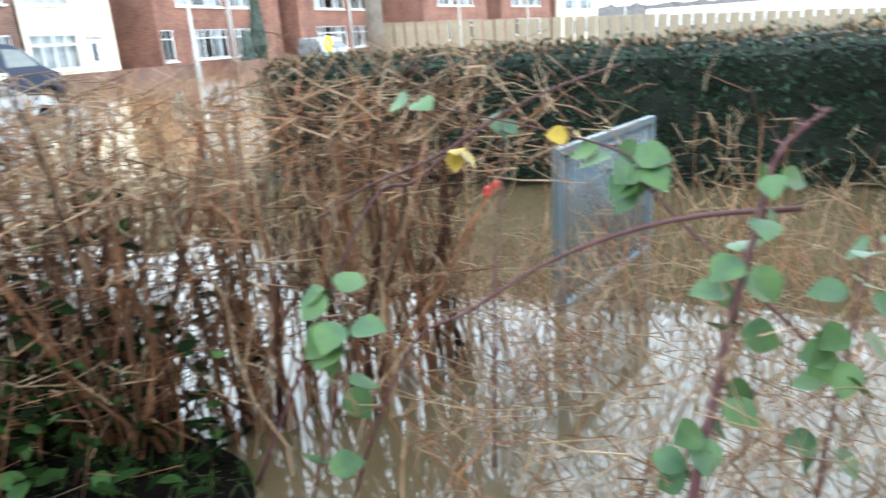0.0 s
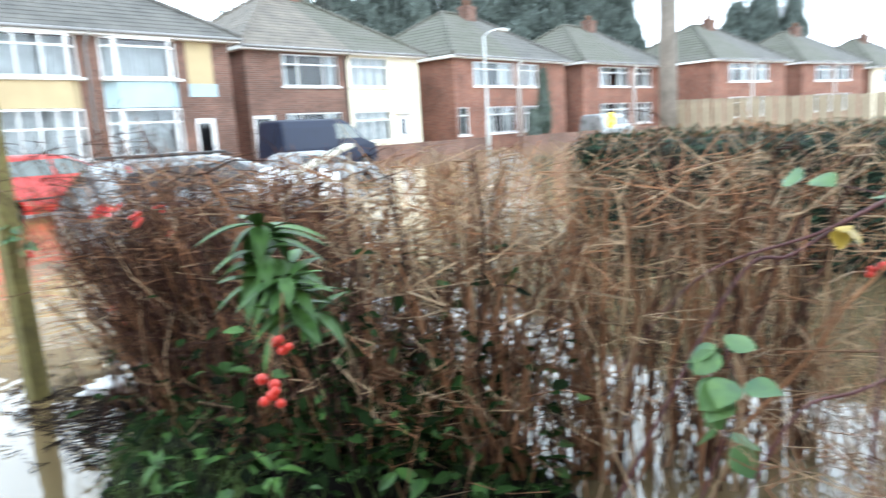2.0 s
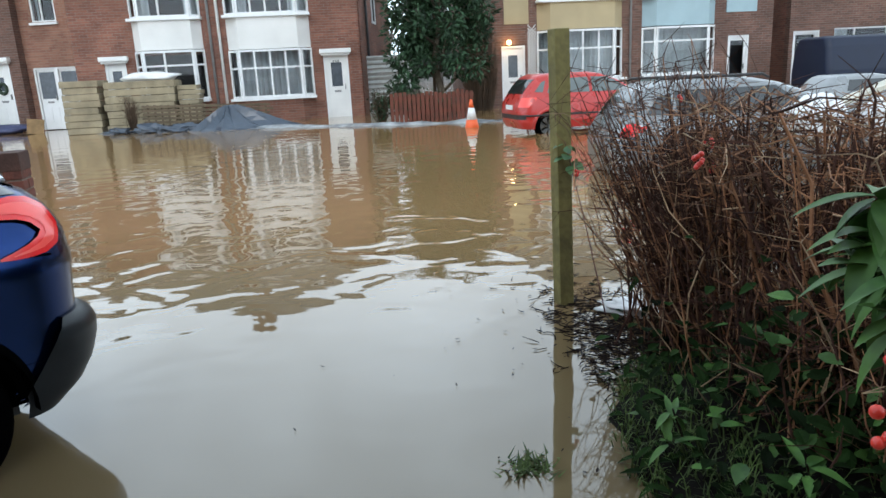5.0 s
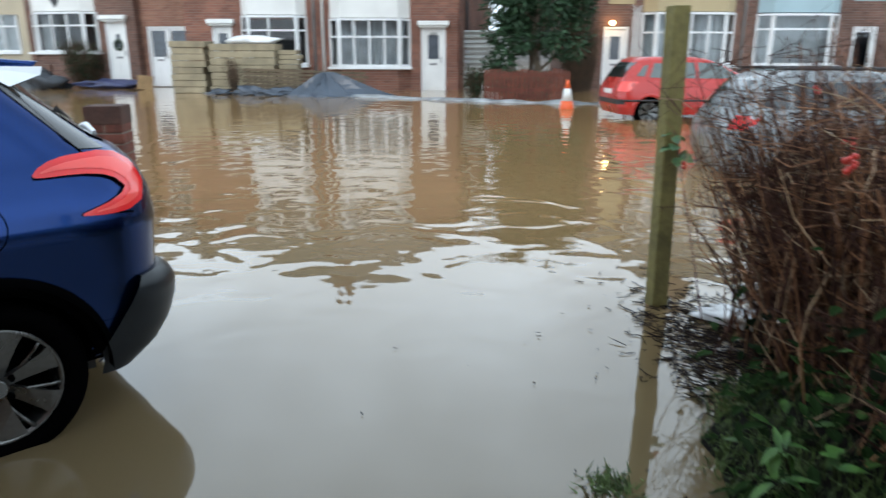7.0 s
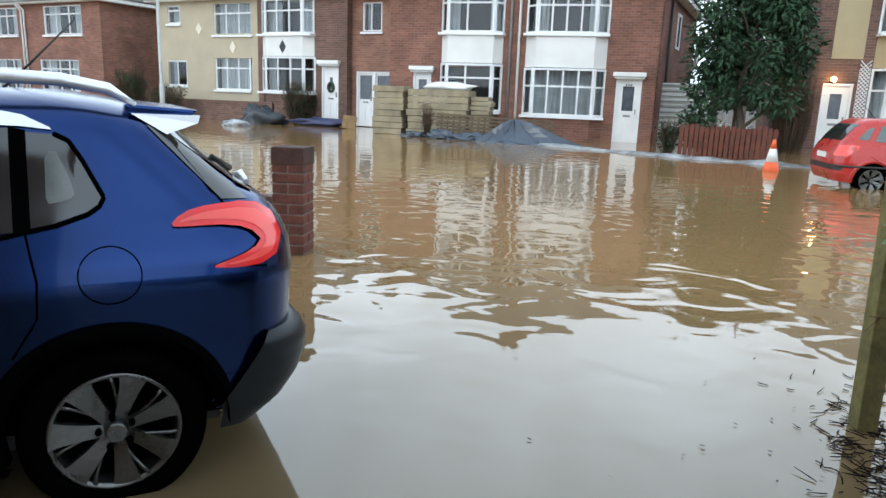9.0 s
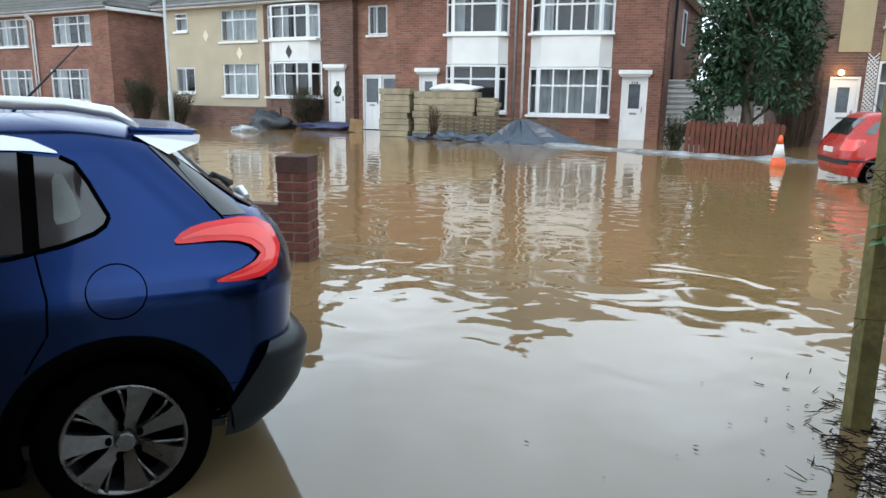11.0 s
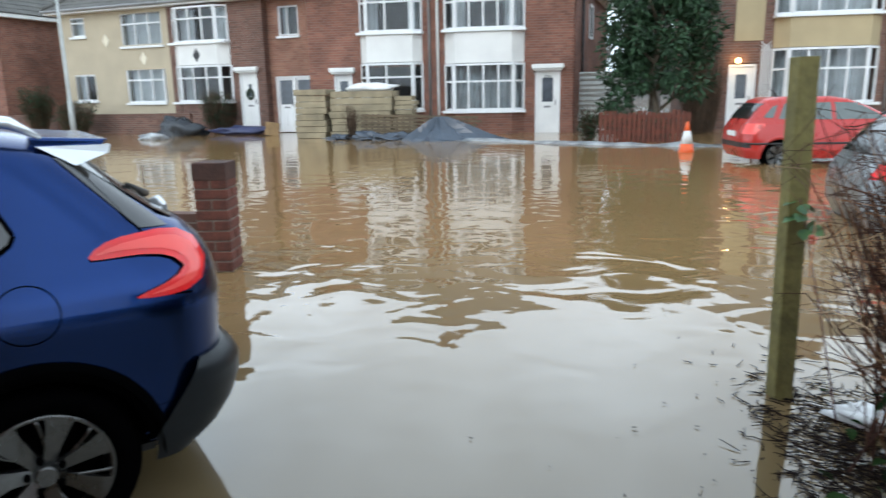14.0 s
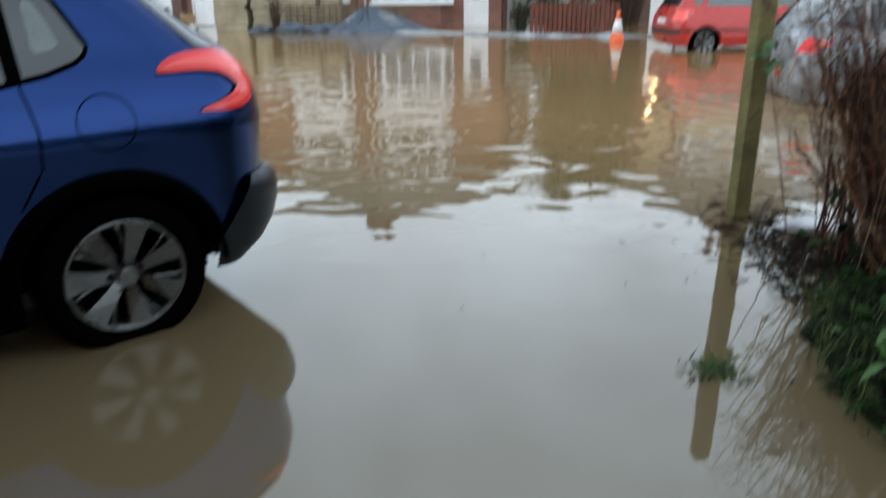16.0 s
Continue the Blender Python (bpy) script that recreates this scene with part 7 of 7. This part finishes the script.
def bare_tree(x, y, h, seed, label="bare winter tree behind the houses", z0=0.0):
    rng = random.Random(seed)
    t = thing("bare_tree", pose(x, y, z0), label, "tree", group="bare trees in the distance")
    v, fa = [], []

    def grow(p, d, l, r, depth):
        q = p + d * l
        sticks(v, fa, [p, (p + q) / 2 + Vector((rng.gauss(0, 0.04), rng.gauss(0, 0.04), 0)) * l, q], [r, r * 0.8, r * 0.6], 4)
        if depth:
            for _ in range(3 if depth > 1 else 4):
                e = (d + Vector((rng.gauss(0, 0.45), rng.gauss(0, 0.45), rng.gauss(0.12, 0.25)))).normalized()
                grow(q, e, l * rng.uniform(0.62, 0.85), r * 0.55, depth - 1)
    grow(Vector((0, 0, -0.5)), Vector((0, 0, 1)), h * 0.3, h * 0.016, 5)
    soup("crown", v, fa, M_far_wood, parent=t, kind="stuff")


def far_woods():
    rng = random.Random(41)
    for k, (x, y, h, w) in enumerate(((38, 48, 11.5, 4.2), (41, 46.5, 12.5, 4.4), (43.5, 44, 12.8, 4.4), (46, 42, 13.4, 4.4), (48, 39, 12.6, 4.2), (50, 37, 13.4, 4.4), (51.5, 34.5, 14.4, 4.4), (53, 32, 14.2, 4.4), (54.5, 29.8, 13.0, 3.8), (55.8, 27.8, 10.5, 3.2),
                                      (80.5, 26.4, 12.4, 3.6), (81.4, 23.8, 13.8, 3.8), (82.4, 21.3, 12.2, 3.2), (33, 50, 11, 4.0), (28, 52, 11, 4.0), (23, 53, 11, 4.0),
                                      (9.2, 45, 8.5, 2.6), (6.6, 47, 7.5, 2.6), (-27, 37, 9, 2.4), (-31, 42, 10, 2.8))):
        conifer(x, y, h * (1.2 if k < 10 else 1.08), w * (1.4 if k < 13 else 1.25), 100 + k, count=5600)
    for k, (x, y, h) in enumerate(((22, 36, 10), (29, 38, 10), (34, 40, 11), (58, 40, 11), (66, 38, 9), (86, 30, 9), (92, 28, 9), (-6, 42, 11), (-10, 44, 11), (-3, 40, 10), (-20, 44, 11), (9, 46, 12), (1.6, 37, 9.5), (3.0, 38, 10), (4.4, 36, 9.5), (5.6, 39, 10.5), (7.0, 37, 10), (2.4, 43, 11.5), (4.9, 44, 12), (6.4, 42, 11.5), (96, 1, 8), (100, 5, 9), (98, -4, 9), (-14, 40, 9), (104, 22, 9), (88, 32, 10), (92, 25, 9), (95, -9, 8), (97, -14, 9), (101, -1, 8), (94, -20, 9), (-24, 42, 10), (-16, 46, 12))):
        bare_tree(x, y, h, 200 + k)
    conifer(31.0, 19.6, 4.0, 0.75, 300, "narrow green garden conifer by the wall", material=M_tree_leaf, count=2500)
    conifer(29.7, 19.4, 1.9, 0.7, 301, "small rounded garden conifer by the wall", material=M_tree_leaf, count=2000)
    # distant wooded rise
    bm = bmesh.new()
    n = 420
    lo, hi = [], []
    for i in range(n + 1):
        a = math.radians(-60 + 190 * i / n)
        r = 150
        x, y = r * math.cos(a), r * math.sin(a)
        z = 4.6 + 1.6 * noise.noise((i * 0.05, 3, 0)) + 0.9 * noise.noise((i * 0.3, 1, 0)) + 0.8 * noise.noise((i * 1.3, 8, 0))
        lo.append(bm.verts.new((x, y, -1)))
        hi.append(bm.verts.new((x * 1.06, y * 1.06, z)))
    for i in range(n):
        bm.faces.new((lo[i], lo[i + 1], hi[i + 1], hi[i]))
    tagged(link("backdrop", bm, M_far_wood), "hazy grey brown wooded rise in the far distance", "woods", kind="structure")


def garden_shrubs():
    """Twiggy shrubs between the houses and in front of the windows."""
    rng = random.Random(77)
    for x, y, h, w, green, label in ((4.55, 20.9, 2.9, 0.55, 0.0, "bare brown twiggy shrub beside the house"), (4.95, 21.2, 2.4, 0.4, 0.0, "bare brown twiggy shrub beside the house"),
                                     (1.5, 17.5, 0.8, 0.2, 0.4, "small tangled shrub beside the paling fence"), (-4.95, 19.55, 0.95, 0.16, 0.0, "thin bare sapling in front of the timber stacks"),
                                     # added shrub that blocks the bright water behind the paling fence
                                     (2.7, 18.2, 0.66, 0.95, 0.6, "dark low shrub added to darken the paling fence gaps"),
                                     (-11.0, 23.6, 1.5, 0.7, 0.5, "small green garden shrub below the window"), (-16.6, 23.6, 1.3, 0.8, 0.35, "brown clipped shrub behind the garden wall"),
                                     (-18.6, 24.2, 1.9, 0.7, 0.6, "dark green garden shrub behind the wall")):
        t = thing("shrub", pose(x, y, 0), label, "shrub", group="garden shrubs")
        v, fa, lv, lf = [], [], [], []
        for _ in range(int(90 * w / 0.4)):
            a, r = rng.random() * 6.28, w * math.sqrt(rng.random())
            e = Vector((r * math.cos(a), r * math.sin(a) * 0.7, h * rng.uniform(0.55, 1.0)))
            p = e * 0.35
            p.z = -0.1
            q = (p + e) / 2 + Vector((rng.gauss(0, 0.06), rng.gauss(0, 0.06), 0))
            sticks(v, fa, [p, q, e], [0.012, 0.009, 0.004], 3)
            for _ in range(5):
                c = p.lerp(e, rng.uniform(0.35, 1.0))
                sticks(v, fa, [c, c + Vector((rng.gauss(0, 0.12), rng.gauss(0, 0.12), rng.uniform(0, 0.2)))], [0.005, 0.003], 3)
                if rng.random() < green:
                    for _ in range(6):
                        o = c + Vector((rng.gauss(0, 0.07), rng.gauss(0, 0.07), rng.gauss(0, 0.07)))
                        leaf(lv, lf, o, Vector((rng.gauss(0, 1), rng.gauss(0, 1), rng.gauss(0, 0.6))), Vector((0.1, 0.1, 1)), 0.09, 0.045, n=2)
        soup("twig_crown", v, fa, M_shrub, parent=t, kind="stuff")
        if lv:
            soup("leaves", lv, lf, M_tree_leaf, parent=t, kind="stuff")


M_shrub = mat("brown_shrub_stem", (0.10, 0.06, 0.035), 0.9, vary=0.2, scale=5, island=0.3)


def hedge_plants():
    laurel_sprig(1.33, 1.02, 0.82, 0.95, 5, ((0.03, 16), (-0.015, 15), (-0.06, 11)))
    laurel_sprig(1.32, 0.95, 0.755, 0.9, 6, ((0.02, 15), (-0.03, 13)))
    laurel_sprig(1.40, 1.05, 0.77, 0.85, 9, ((0.0, 10), (-0.05, 8)))
    laurel_sprig(1.37, 0.96, 0.72, 0.8, 10, ((0.0, 8),))
    laurel_sprig(1.45, 0.62, 0.30, 0.8, 7, ((0.0, 8), (-0.12, 6)))
    laurel_sprig(1.38, 0.98, 0.26, 0.9, 12, ((0.0, 8), (-0.1, 6)))
    laurel_sprig(1.55, 1.40, 0.22, 0.8, 13, ((0.0, 8),))
    laurel_sprig(1.42, 1.72, 0.20, 0.7, 8, ((0.0, 7), (-0.1, 5)))
    berries(1.178, 0.806, 0.676, 6, 0.0075, 1)
    berries(1.255, 0.885, 0.705, 4, 0.007, 2)
    berries(1.416, 1.635, 0.832, 7, 0.0065, 3)
    berries(2.485, 0.365, 0.62, 3, 0.011, 4)
    berries(1.75, 2.2, 0.80, 4, 0.007, 5)
    berries(1.60, 3.0, 0.62, 3, 0.009, 6)
    berries(1.906, 2.46, 0.68, 5, 0.009, 7, "cluster of dull red rose hips on a bare twig")
    berries(1.80, 2.5, 0.92, 3, 0.007, 8, "dull red rose hips on a tall twig")


bay_tree()
bare_hedge()
bank()
evergreen_hedge()
far_woods()
garden_shrubs()
hedge_plants()
debris()
across()
street_furniture()
# brambles over the hedge
cane([(2.20, -0.25, 0.66), (2.202, -0.09, 0.643), (2.202, 0.045, 0.605), (2.181, 0.18, 0.548), (2.129, 0.32, 0.463), (2.082, 0.416, 0.409), (2.0, 0.5, 0.2), (1.95, 0.55, -0.02)], 0.0055, 1)
cane([(1.85, 0.62, -0.02), (1.93, 0.53, 0.30), (1.945, 0.5, 0.43), (1.955, 0.495, 0.5), (1.975, 0.514, 0.557)], 0.003, 2, ((0.2, 0.065, 0), (0.38, 0.065, 0), (0.55, 0.06, 0), (0.72, 0.068, 0), (0.82, 0.07, 0), (0.92, 0.068, 0), (0.98, 0.06, 0)))
cane([(2.1, 0.85, 0.0), (2.353, 0.631, 0.583), (2.411, 0.514, 0.659), (2.465, 0.363, 0.772), (2.491, 0.228, 0.839), (2.502, 0.069, 0.89)], 0.0055, 3, ((0.5, 0.05, 1), (0.62, 0.055, 0)))
cane([(1.9, -0.08, -0.02), (1.951, -0.097, 0.273), (2.017, -0.119, 0.378), (2.087, -0.148, 0.527), (2.125, -0.176, 0.649), (2.148, -0.203, 0.762), (2.148, -0.267, 0.83)], 0.0095, 4, ((0.2, 0.06, 0), (0.3, 0.06, 0), (0.37, 0.06, 0), (0.45, 0.065, 0), (0.52, 0.065, 0), (0.6, 0.065, 0), (0.68, 0.06, 0), (0.78, 0.05, 0)))
cane([(2.05, -0.28, -0.02), (2.10, -0.30, 0.25), (2.16, -0.33, 0.42), (2.22, -0.36, 0.56), (2.26, -0.42, 0.68)], 0.005, 14, ((0.3, 0.055, 0), (0.42, 0.06, 0), (0.5, 0.065, 0), (0.58, 0.06, 0), (0.66, 0.065, 0), (0.76, 0.06, 0), (0.86, 0.05, 0)))
cane([(2.2, -0.35, 0.35), (2.265, -0.017, 0.661), (2.285, 0.03, 0.73), (2.288, 0.164, 0.778), (2.249, 0.446, 0.848)], 0.0035, 5, ((0.3, 0.06, 0), (0.35, 0.065, 0), (0.4, 0.06, 0), (0.45, 0.07, 0), (0.52, 0.07, 0), (0.62, 0.06, 0), (0.7, 0.045, 1), (0.97, 0.06, 0)))
cane([(2.3, 0.33, 0.0), (2.349, 0.321, 0.449), (2.392, 0.314, 0.582), (2.418, 0.314, 0.696), (2.437, 0.314, 0.817)], 0.0042, 7)
cane([(2.437, 0.314, 0.80), (2.36, 0.45, 0.72), (2.3, 0.7, 0.6), (2.2, 0.9, 0.3)], 0.0045, 8)
cane([(1.72, 2.95, 0.0), (1.66, 3.05, 0.4), (1.62, 3.1, 0.62), (1.59, 3.10, 0.74)], 0.003, 6, ((0.7, 0.05, 0), (0.8, 0.055, 0), (0.92, 0.045, 0)), "dark bramble shoot climbing the timber post")
